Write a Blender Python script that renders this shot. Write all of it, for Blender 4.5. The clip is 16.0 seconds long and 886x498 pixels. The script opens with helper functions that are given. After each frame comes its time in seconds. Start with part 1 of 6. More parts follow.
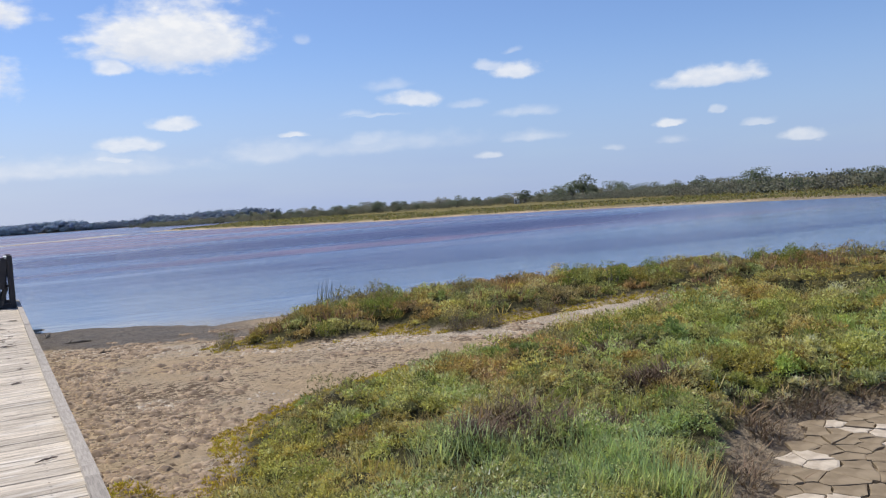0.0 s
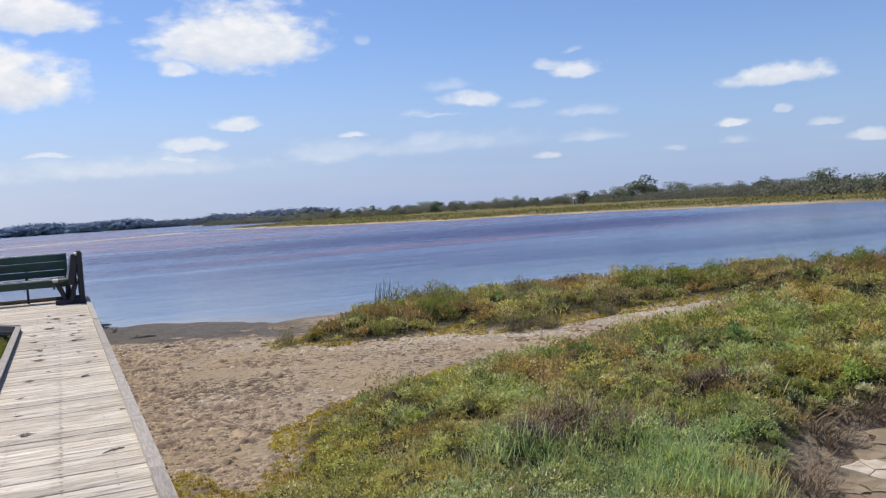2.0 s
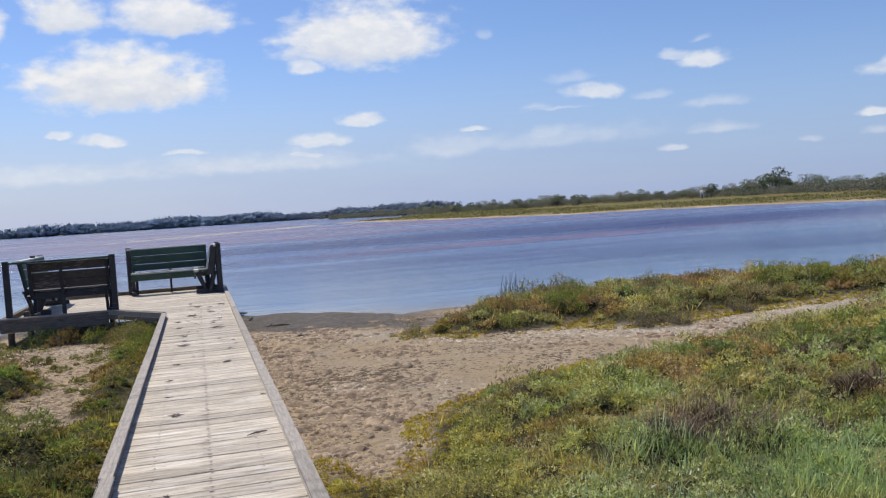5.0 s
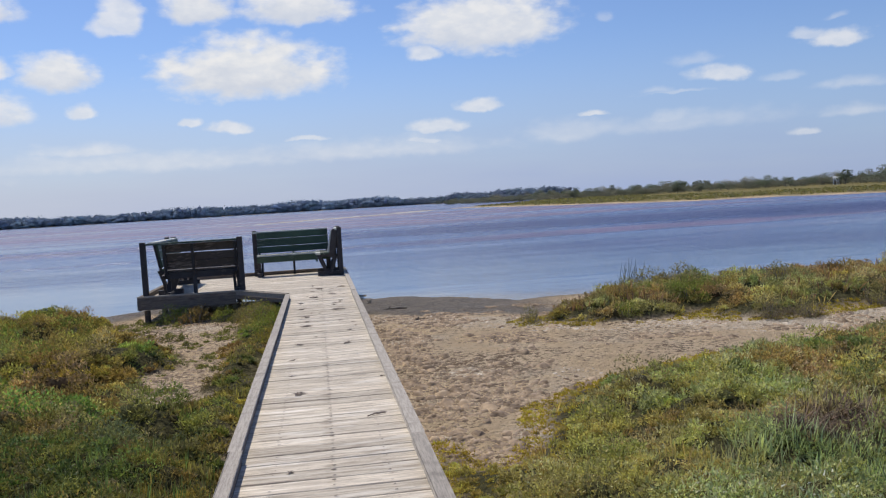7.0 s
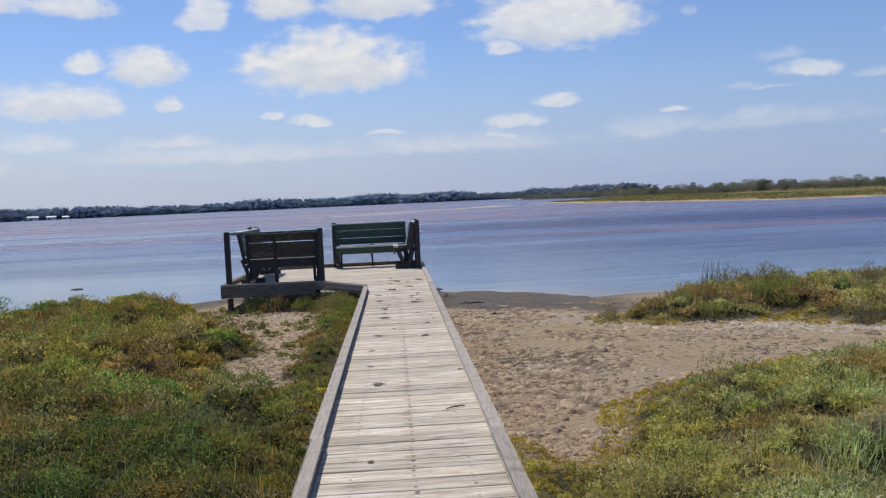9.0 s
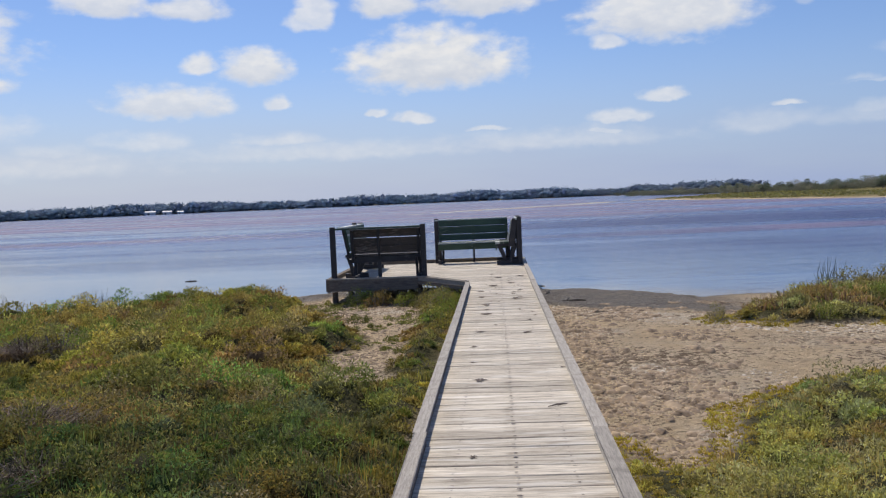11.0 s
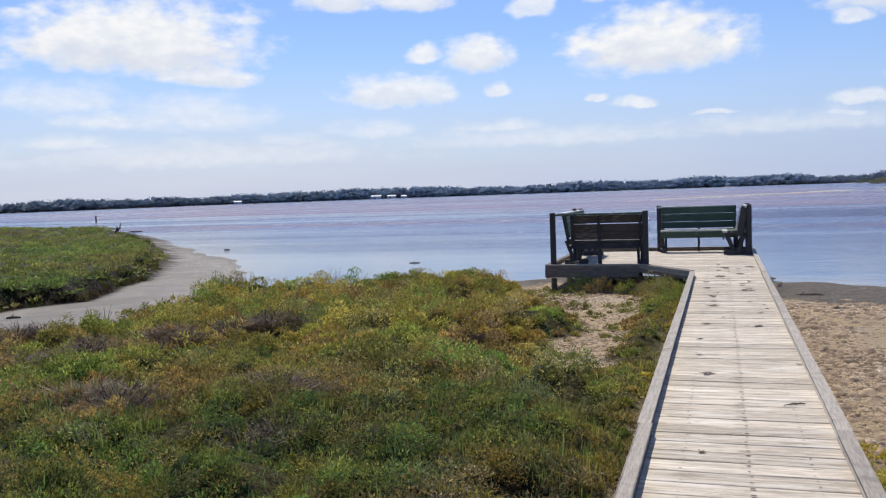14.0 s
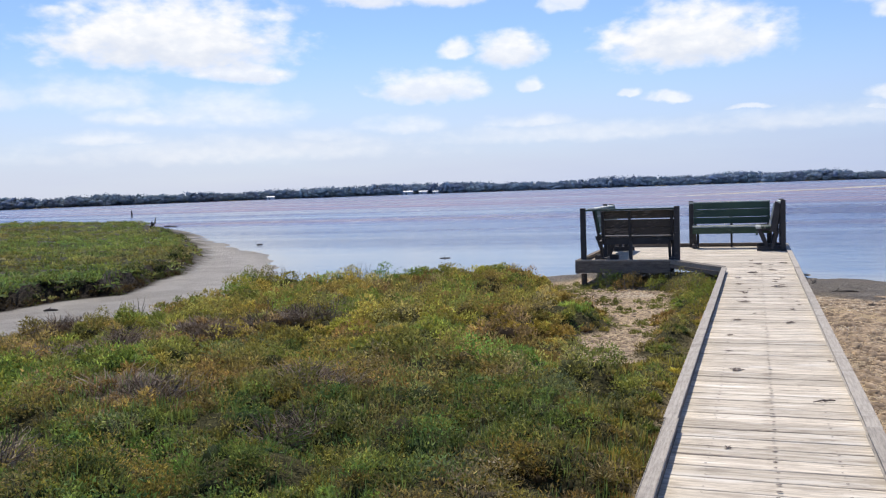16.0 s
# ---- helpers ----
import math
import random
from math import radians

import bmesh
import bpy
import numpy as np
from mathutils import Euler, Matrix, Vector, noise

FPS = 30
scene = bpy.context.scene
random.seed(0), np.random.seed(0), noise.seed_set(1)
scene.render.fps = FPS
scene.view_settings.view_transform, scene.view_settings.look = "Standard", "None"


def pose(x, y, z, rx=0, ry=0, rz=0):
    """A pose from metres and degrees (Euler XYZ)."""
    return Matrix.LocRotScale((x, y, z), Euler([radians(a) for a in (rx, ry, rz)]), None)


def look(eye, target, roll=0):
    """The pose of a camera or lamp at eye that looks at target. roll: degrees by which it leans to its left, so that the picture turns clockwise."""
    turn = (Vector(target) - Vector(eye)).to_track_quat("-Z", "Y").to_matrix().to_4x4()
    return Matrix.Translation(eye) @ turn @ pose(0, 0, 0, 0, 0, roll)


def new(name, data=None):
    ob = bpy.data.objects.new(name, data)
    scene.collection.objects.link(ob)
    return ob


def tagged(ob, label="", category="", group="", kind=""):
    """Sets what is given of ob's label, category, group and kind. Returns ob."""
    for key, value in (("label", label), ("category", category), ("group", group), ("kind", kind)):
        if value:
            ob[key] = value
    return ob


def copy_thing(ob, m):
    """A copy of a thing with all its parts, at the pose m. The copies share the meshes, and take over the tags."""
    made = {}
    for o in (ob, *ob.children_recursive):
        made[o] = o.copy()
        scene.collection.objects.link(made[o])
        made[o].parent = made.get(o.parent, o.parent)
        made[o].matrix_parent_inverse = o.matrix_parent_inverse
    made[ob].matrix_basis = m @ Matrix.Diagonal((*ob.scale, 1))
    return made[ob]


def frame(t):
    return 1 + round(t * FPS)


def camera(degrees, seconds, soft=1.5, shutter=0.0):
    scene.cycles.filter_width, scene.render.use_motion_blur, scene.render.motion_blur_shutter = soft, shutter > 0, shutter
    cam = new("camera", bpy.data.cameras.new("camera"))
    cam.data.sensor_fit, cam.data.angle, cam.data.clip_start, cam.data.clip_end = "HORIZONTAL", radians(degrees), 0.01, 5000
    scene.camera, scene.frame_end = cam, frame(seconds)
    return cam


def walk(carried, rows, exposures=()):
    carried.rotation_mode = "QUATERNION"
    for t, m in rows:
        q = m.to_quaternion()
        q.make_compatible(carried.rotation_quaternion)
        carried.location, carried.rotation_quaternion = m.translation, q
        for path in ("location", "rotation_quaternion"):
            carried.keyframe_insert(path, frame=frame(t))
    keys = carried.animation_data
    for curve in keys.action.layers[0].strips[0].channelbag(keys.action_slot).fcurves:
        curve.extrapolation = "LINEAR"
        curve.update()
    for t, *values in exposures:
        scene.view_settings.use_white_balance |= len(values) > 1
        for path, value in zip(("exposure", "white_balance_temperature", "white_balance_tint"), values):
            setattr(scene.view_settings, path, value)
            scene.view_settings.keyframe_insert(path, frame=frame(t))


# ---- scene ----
cam = camera(54.0, 16.0, soft=1.2)
PATH = [
    (0.0, pose(0.165, -0.084, 1.507, 86.95, 4.09, -27.70)),
    (0.5, pose(0.154, -0.103, 1.503, 87.13, 3.87, -26.80)),
    (1.0, pose(0.164, -0.097, 1.506, 87.11, 4.00, -25.83)),
    (1.5, pose(0.159, -0.089, 1.503, 87.16, 3.94, -24.82)),
    (2.0, pose(0.155, -0.090, 1.506, 87.21, 3.80, -23.89)),
    (2.5, pose(0.142, -0.110, 1.504, 87.01, 3.70, -22.17)),
    (3.0, pose(0.142, -0.082, 1.502, 87.16, 3.54, -20.44)),
    (3.5, pose(0.115, -0.059, 1.499, 87.38, 3.74, -18.87)),
    (4.0, pose(0.093, -0.046, 1.496, 87.36, 3.69, -18.15)),
    (6.5, pose(0.047, -0.038, 1.505, 87.12, 3.64, -10.01)),
    (7.0, pose(0.046, -0.016, 1.503, 86.85, 3.46, -8.28)),
    (7.5, pose(0.032, 0.002, 1.498, 86.83, 3.55, -8.11)),
    (8.0, pose(-0.012, 0.034, 1.497, 86.74, 4.15, -8.68)),
    (8.5, pose(-0.014, 0.034, 1.493, 86.72, 2.89, -5.64)),
    (9.0, pose(-0.000, 0.000, 1.500, 86.76, 2.61, -3.27)),
    (11.5, pose(-0.024, 0.004, 1.499, 86.76, 2.54, 5.10)),
    (12.0, pose(-0.031, -0.008, 1.506, 86.64, 2.60, 6.94)),
    (12.5, pose(-0.049, -0.018, 1.501, 86.56, 2.20, 9.24)),
    (13.0, pose(-0.062, 0.009, 1.491, 86.44, 2.44, 12.01)),
    (13.5, pose(-0.076, -0.004, 1.494, 86.35, 2.21, 14.74)),
    (14.0, pose(-0.085, -0.034, 1.500, 86.43, 2.01, 17.62)),
    (14.5, pose(-0.087, -0.064, 1.502, 86.53, 2.21, 20.24)),
    (15.0, pose(-0.094, -0.085, 1.504, 86.60, 2.61, 22.21)),
    (15.5, pose(-0.082, -0.096, 1.503, 86.66, 2.56, 22.19)),
    (16.0, pose(-0.046, -0.047, 1.490, 86.21, 1.97, 19.70)),
]
walk(cam, PATH, [(0.0, -0.08), (4.0, -0.12), (9.0, -0.30), (12.5, -0.22), (14.5, 0.0), (16.0, 0.06)])

# ---- world, sun ----
SUN_AZ, SUN_EL = -28.0, 60.0
world = bpy.data.worlds.new("sky")
scene.world = world
world.use_nodes = True
WN, WL = world.node_tree.nodes, world.node_tree.links


def wnode(kind, *ins, op=None, **props):
    n = WN.new(kind)
    if op:
        n.operation = op
    for key, value in props.items():
        if key == "clamp":
            n.use_clamp = value
    for i, v in enumerate(ins):
        if v is None:
            continue
        if isinstance(v, bpy.types.NodeSocket):
            WL.new(v, n.inputs[i])
        else:
            n.inputs[i].default_value = v
    return n


def wmath(op, a, b=None, c=None, clamp=False):
    return wnode("ShaderNodeMath", a, b, c, op=op, clamp=clamp).outputs[0]


def wmix(f, a, b):
    n = WN.new("ShaderNodeMix")
    n.data_type = "RGBA"
    for i, v in ((0, f), (6, a), (7, b)):
        if isinstance(v, bpy.types.NodeSocket):
            WL.new(v, n.inputs[i])
        else:
            n.inputs[i].default_value = v
    return n.outputs[2]


def wrange(v, a, b):
    n = WN.new("ShaderNodeMapRange")
    n.interpolation_type = "SMOOTHSTEP"
    WL.new(v, n.inputs[0])
    n.inputs[1].default_value, n.inputs[2].default_value = a, b
    return n.outputs[0]


sky = WN.new("ShaderNodeTexSky")
sky.sky_type, sky.sun_disc = "NISHITA", False
sky.sun_elevation, sky.sun_rotation = radians(SUN_EL), radians(SUN_AZ)
sky.air_density, sky.dust_density, sky.ozone_density = 1.0, 0.3, 2.0
coord = WN.new("ShaderNodeTexCoord").outputs["Generated"]
sep = WN.new("ShaderNodeSeparateXYZ")
WL.new(coord, sep.inputs[0])
az = wmath("MULTIPLY", wmath("ARCTAN2", sep.outputs[0], sep.outputs[1]), 57.2958)
el = wmath("MULTIPLY", wmath("ARCSINE", sep.outputs[2]), 57.2958)
plan = WN.new("ShaderNodeCombineXYZ")
WL.new(az, plan.inputs[0])
WL.new(el, plan.inputs[1])
# ragged, billowing cloud outlines
warp = wnode("ShaderNodeTexNoise", plan.outputs[0])
warp.inputs["Scale"].default_value, warp.inputs["Detail"].default_value, warp.inputs["Roughness"].default_value = 0.55, 5.0, 0.55
bent = wnode("ShaderNodeVectorMath", wnode("ShaderNodeVectorMath", warp.outputs[1], (0.5, 0.5, 0.5), op="SUBTRACT").outputs[0], (1.5, 0.7, 0.0), op="MULTIPLY").outputs[0]
bent = wnode("ShaderNodeVectorMath", plan.outputs[0], bent, op="ADD").outputs[0]
puff = wnode("ShaderNodeVectorMath", plan.outputs[0], (0.55, 1.0, 1.0), op="MULTIPLY")
fluff = wnode("ShaderNodeTexNoise", puff.outputs[0])
fluff.inputs["Scale"].default_value, fluff.inputs["Detail"].default_value, fluff.inputs["Roughness"].default_value = 0.9, 6.0, 0.55
billow = WN.new("ShaderNodeTexVoronoi")
billow.feature = "SMOOTH_F1"
WL.new(puff.outputs[0], billow.inputs["Vector"])
billow.inputs["Scale"].default_value, billow.inputs["Detail"].default_value, billow.inputs["Roughness"].default_value = 1.1, 2.0, 0.5
ragged = wmath("ADD", wmath("MULTIPLY", wmath("SUBTRACT", fluff.outputs[0], 0.5), 1.9), wmath("MULTIPLY", wmath("SUBTRACT", 0.42, billow.outputs["Distance"]), 0.55))
cover, under_side = [], []


def cloud(a, e, w, h, strength, veil=0):
    """A cloud with a level base at azimuth a and height e, half-widths w and h, all in degrees. veil: 1 for a thin one without an edge."""
    off = wnode("ShaderNodeVectorMath", bent, (a, e - 0.35 * h, 0), op="SUBTRACT").outputs[0]
    off = wnode("ShaderNodeVectorMath", off, (1.0 / w, 1.0 / h, 0), op="MULTIPLY").outputs[0]
    part_of = WN.new("ShaderNodeSeparateXYZ")
    WL.new(off, part_of.inputs[0])
    up = wmath("MAXIMUM", wmath("MULTIPLY", part_of.outputs[1], 0.74), wmath("MULTIPLY", part_of.outputs[1], -1.5))
    far = wmath("SQRT", wmath("ADD", wmath("MULTIPLY", up, up), wmath("MULTIPLY", part_of.outputs[0], part_of.outputs[0])))
    body = wmath("MULTIPLY_ADD", ragged, 0.62 if w > 1.5 else 0.5, wmath("SUBTRACT", 1.12, far))
    mass = wmath("MULTIPLY", wrange(body, -0.16, 0.85 if veil else 0.50), strength)
    cover.append(mass)
    if w > 2.0 and strength > 0.7:
        under_side.append(wmath("MULTIPLY", wmath("SUBTRACT", 1.0, wrange(wmath("MULTIPLY_ADD", ragged, 0.9, part_of.outputs[1]), -0.75, 0.45)), mass))


cloud(-36.7, 10.4, 8.47, 2.51, 1.00)
cloud(-32.4, 8.0, 3.35, 0.74, 0.90)
cloud(-41.3, 6.7, 5.59, 1.21, 0.55, 1)
cloud(-46.5, 6.4, 2.79, 0.93, 0.45, 1)
cloud(-33.1, 5.8, 5.59, 1.40, 0.55, 1)
cloud(-38.7, 5.3, 2.98, 0.74, 0.60, 1)
cloud(-40.7, 3.9, 3.82, 0.47, 0.55, 1)
cloud(-48.3, 4.8, 0.74, 0.37, 0.50, 1)
cloud(-18.5, 9.2, 1.21, 0.69, 0.90)
cloud(-15.1, 9.1, 2.46, 1.25, 0.95)
cloud(-20.4, 6.9, 3.91, 1.12, 0.85)
cloud(-13.8, 6.7, 0.88, 0.52, 0.80)
cloud(-3.7, 9.3, 6.11, 2.05, 1.00)
cloud(-24.0, 12.8, 2.98, 1.02, 0.90)
cloud(-18.8, 12.5, 2.61, 0.84, 0.85)
cloud(-11.7, 11.7, 1.47, 0.63, 0.70)
cloud(-7.4, 6.0, 0.71, 0.34, 0.70)
cloud(-5.0, 5.5, 1.58, 0.41, 0.75)
cloud(-21.9, 4.5, 3.26, 0.71, 0.50, 1)
cloud(-13.6, 4.4, 3.44, 0.47, 0.55, 1)
cloud(-0.2, 4.6, 1.38, 0.20, 0.60)
cloud(-27.6, 4.0, 2.70, 0.56, 0.35, 1)
cloud(11.6, 11.6, 5.68, 2.23, 0.95)
cloud(8.0, 11.4, 1.96, 0.65, 0.85)
cloud(7.7, 9.7, 1.40, 0.60, 0.75)
cloud(11.0, 6.1, 1.58, 0.48, 0.75)
cloud(8.3, 5.0, 2.09, 0.48, 0.65)
cloud(-11.1, 12.5, 1.58, 1.34, 0.80)
cloud(-6.6, 13.2, 2.42, 1.51, 0.95)
cloud(-0.5, 13.0, 3.91, 1.36, 0.95)
cloud(16.6, 4.2, 3.54, 0.93, 0.35, 1)
cloud(18.2, 5.1, 1.15, 0.19, 0.70)
cloud(7.2, 4.1, 1.30, 0.17, 0.50)
cloud(22.4, 6.2, 1.12, 0.24, 0.30, 1)
cloud(24.8, 8.0, 1.86, 0.47, 0.30, 1)
cloud(26.3, 6.9, 1.96, 0.61, 0.70)
cloud(23.8, 6.0, 2.89, 0.15, 0.30, 1)
cloud(29.9, 6.3, 1.30, 0.28, 0.30, 1)
cloud(33.5, 5.6, 2.23, 0.41, 0.35, 1)
cloud(31.4, 8.7, 1.21, 0.37, 0.50)
cloud(33.1, 8.3, 1.86, 0.56, 0.75)
cloud(32.9, 9.5, 0.65, 0.22, 0.30, 1)
cloud(45.2, 6.7, 3.26, 0.69, 0.80)
cloud(42.5, 4.1, 0.93, 0.26, 0.75)
cloud(45.5, 4.6, 0.56, 0.28, 0.40)
cloud(47.8, 3.7, 1.12, 0.26, 0.40)
cloud(50.3, 2.6, 1.49, 0.37, 0.55)
cloud(33.9, 4.0, 2.05, 0.43, 0.40, 1)
cloud(31.1, 3.0, 0.93, 0.26, 0.50)
cloud(42.8, 3.0, 1.30, 0.30, 0.30, 1)
cloud(22.9, 4.5, 1.68, 0.48, 0.35, 1)
cloud(38.8, 2.8, 0.78, 0.22, 0.30, 1)
cloud(19.4, 11.0, 0.56, 0.37, 0.30, 1)
cloud(51.2, 2.3, 0.37, 0.17, 0.20, 1)
cloud(-10.0, 3.6, 13.0, 0.75, 0.42, 1)
cloud(4.0, 3.8, 10.0, 0.8, 0.40, 1)
cloud(24.0, 4.2, 7.0, 0.7, 0.26, 1)
cloud(-33.0, 3.2, 15.0, 1.0, 0.42, 1)
cover_all = cover[0]
for c in cover[1:]:
    cover_all = wmath("MAXIMUM", cover_all, c)
# broken cumulus goes on overhead
over = wnode("ShaderNodeTexNoise", coord)
over.inputs["Scale"].default_value, over.inputs["Detail"].default_value = 5.0, 6.0
overhead = wmath("MULTIPLY", wmath("MULTIPLY", wrange(over.outputs[0], 0.62, 0.76), 0.85), wrange(el, 14.5, 18.0))
cover_all = wmath("MAXIMUM", cover_all, overhead)
haze = wmath("MULTIPLY", wmath("SUBTRACT", 1.0, wrange(el, -1.0, 11.0)), 0.93)
thin = wnode("ShaderNodeTexNoise", wnode("ShaderNodeVectorMath", plan.outputs[0], (0.08, 0.5, 1.0), op="MULTIPLY").outputs[0])
thin.inputs["Scale"].default_value, thin.inputs["Detail"].default_value = 1.0, 5.0
haze = wmath("MULTIPLY", haze, wmath("MULTIPLY_ADD", wrange(az, 5.0, 50.0), -0.22, 1.0))
haze = wmath("MULTIPLY", haze, wmath("MULTIPLY_ADD", thin.outputs[0], 0.5, 0.75), clamp=True)
SKY_GAIN = 0.116
blue = wnode("ShaderNodeVectorMath", sky.outputs[0], (SKY_GAIN * 0.82, SKY_GAIN * 0.92, SKY_GAIN * 1.19), op="MULTIPLY").outputs[0]
air = wmix(haze, blue, wmix(wrange(az, -35.0, 50.0), (0.61, 0.655, 0.80, 1), (0.36, 0.485, 0.825, 1)))
shade = wnode("ShaderNodeTexNoise", puff.outputs[0])
shade.inputs["Scale"].default_value, shade.inputs["Detail"].default_value = 1.6, 5.0
grey_part = under_side[0]
for c in under_side[1:]:
    grey_part = wmath("MAXIMUM", grey_part, c)
white = wmix(wrange(shade.outputs[0], 0.35, 0.65), (0.86, 0.89, 0.95, 1), (0.98, 0.98, 0.99, 1))
white = wmix(wmath("MULTIPLY", grey_part, 0.85), white, (0.70, 0.755, 0.87, 1))
away = wmath("MULTIPLY_ADD", wrange(az, -10.0, 35.0), -0.05, 1.0)
air = wnode("ShaderNodeVectorMath", air, away, op="MULTIPLY").outputs[0]
WL.new(wmix(cover_all, air, white), WN["Background"].inputs[0])
WN["Background"].inputs[1].default_value = 1.0

sun = new("sun", bpy.data.lights.new("sun", "SUN"))
sun.data.energy, sun.data.angle, sun.data.color = 4.5, radians(0.6), (1.0, 0.93, 0.82)
sa, se = radians(SUN_AZ), radians(SUN_EL)
sun.matrix_world = look((40 * math.cos(se) * math.sin(sa), 40 * math.cos(se) * math.cos(sa), 40 * math.sin(se)), (0, 0, 0))


# ---- materials ----
class Mat:
    """Short hand for building a node material."""

    def __init__(self, name, rough=0.8, spec=0.3):
        self.m = bpy.data.materials.new(name)
        self.m.use_nodes = True
        self.t = self.m.node_tree
        self.p = self.t.nodes["Principled BSDF"]
        self.p.inputs["Roughness"].default_value = rough
        self.p.inputs["Specular IOR Level"].default_value = spec
        self.obj = self.t.nodes.new("ShaderNodeTexCoord").outputs["Object"]
        self.geo = self.t.nodes.new("ShaderNodeNewGeometry")
        self.world = self.geo.outputs["Position"]

    def put(self, socket, v):
        if isinstance(v, bpy.types.NodeSocket):
            self.t.links.new(v, socket)
        else:
            socket.default_value = v

    def math(self, op, a, b=0.0, c=0.0, clamp=False):
        n = self.t.nodes.new("ShaderNodeMath")
        n.operation, n.use_clamp = op, clamp
        for i, v in enumerate((a, b, c)):
            self.put(n.inputs[i], v)
        return n.outputs[0]

    def vec(self, op, a, b):
        n = self.t.nodes.new("ShaderNodeVectorMath")
        n.operation = op
        self.put(n.inputs[0], a)
        self.put(n.inputs[1], b)
        return n.outputs[0]

    def noise(self, where, scale, detail=4.0, rough=0.55, stretch=None):
        n = self.t.nodes.new("ShaderNodeTexNoise")
        if stretch:
            where = self.vec("MULTIPLY", where, stretch)
        self.put(n.inputs["Vector"], where)
        n.inputs["Scale"].default_value, n.inputs["Detail"].default_value, n.inputs["Roughness"].default_value = scale, detail, rough
        return n.outputs[0]

    def range(self, v, a, b, c=0.0, d=1.0):
        n = self.t.nodes.new("ShaderNodeMapRange")
        n.interpolation_type = "SMOOTHSTEP"
        self.put(n.inputs[0], v)
        for i, x in enumerate((a, b, c, d)):
            n.inputs[i + 1].default_value = x
        return n.outputs[0]

    def mix(self, f, a, b, blend="MIX"):
        n = self.t.nodes.new("ShaderNodeMix")
        n.data_type, n.blend_type = "RGBA", blend
        for i, v in ((0, f), (6, a), (7, b)):
            if isinstance(v, tuple) and len(v) == 3:
                v = (*v, 1)
            self.put(n.inputs[i], v)
        return n.outputs[2]

    def attr(self, name, out="Fac"):
        n = self.t.nodes.new("ShaderNodeAttribute")
        n.attribute_name = name
        return n.outputs[out]

    def rand(self):
        return self.t.nodes.new("ShaderNodeObjectInfo").outputs["Random"]

    def color(self, c):
        self.put(self.p.inputs["Base Color"], (*c, 1) if isinstance(c, tuple) else c)

    def bump(self, height, strength=0.5, distance=0.01):
        n = self.t.nodes.new("ShaderNodeBump")
        n.inputs["Strength"].default_value, n.inputs["Distance"].default_value = strength, distance
        self.put(n.inputs["Height"], height)
        self.t.links.new(n.outputs[0], self.p.inputs["Normal"])


def weathered_wood(name, pale, grey, dark, grain=(1.0, 14.0, 14.0), rough=0.85, stain=False):
    m = Mat(name, rough, 0.2)
    shift = m.vec("ADD", m.obj, m.vec("MULTIPLY", m.rand(), (37.0, 11.0, 5.0)))
    g = m.noise(shift, 6.0, 6.0, 0.65, grain)
    fine = m.noise(shift, 24.0, 4.0, 0.6, grain)
    blot = m.noise(shift, 3.0, 4.0, 0.6, (1.2, 3.0, 3.0))
    c = m.mix(m.range(g, 0.35, 0.65), pale, grey)
    c = m.mix(m.range(blot, 0.5, 0.75, 0.0, 0.5), c, dark)
    c = m.mix(m.range(fine, 0.55, 0.70, 0.0, 0.42), c, dark)
    if stain:
        # open grain and bleached stretches
        crack = m.noise(shift, 11.0, 5.0, 0.7, (0.28, 6.0, 6.0))
        c = m.mix(m.range(crack, 0.60, 0.68, 0.0, 0.75), c, dark)
        bleach = m.noise(shift, 2.2, 4.0, 0.6, (0.8, 7.0, 7.0))
        c = m.mix(m.range(bleach, 0.52, 0.66, 0.0, 0.65), c, (0.74, 0.69, 0.61))
        # rust and dirt along the middle nail row, and knots
        sx = m.t.nodes.new("ShaderNodeSeparateXYZ")
        m.put(sx.inputs[0], m.obj)
        row = m.range(m.math("ABSOLUTE", sx.outputs[0]), 0.0, 0.05, 1.0, 0.0)
        c = m.mix(m.math("MULTIPLY", row, m.range(blot, 0.45, 0.65, 0.0, 0.40)), c, (0.22, 0.17, 0.12))
        knot = m.noise(shift, 5.0, 3.0, 0.5, (1.0, 2.2, 1.0))
        c = m.mix(m.range(knot, 0.68, 0.76, 0.0, 0.6), c, (0.17, 0.13, 0.10))
    tone = m.math("MULTIPLY_ADD", m.rand(), 0.34, 0.84)
    mul = m.vec("MULTIPLY", c, tone)
    m.color(mul)
    m.bump(m.math("ADD", g, m.math("MULTIPLY", fine, 0.6)), 0.6, 0.004)
    return m.m


MAT_DECK = weathered_wood("bleached_deck_timber", (0.64, 0.565, 0.455), (0.39, 0.335, 0.268), (0.20, 0.165, 0.125), (0.5, 6.5, 6.5), stain=True)
MAT_KERB = weathered_wood("grey_kerb_timber", (0.43, 0.385, 0.33), (0.30, 0.27, 0.235), (0.13, 0.115, 0.10), (14.0, 1.0, 14.0))
MAT_BEAM = weathered_wood("dark_beam_timber", (0.235, 0.195, 0.160), (0.145, 0.122, 0.104), (0.045, 0.038, 0.032))


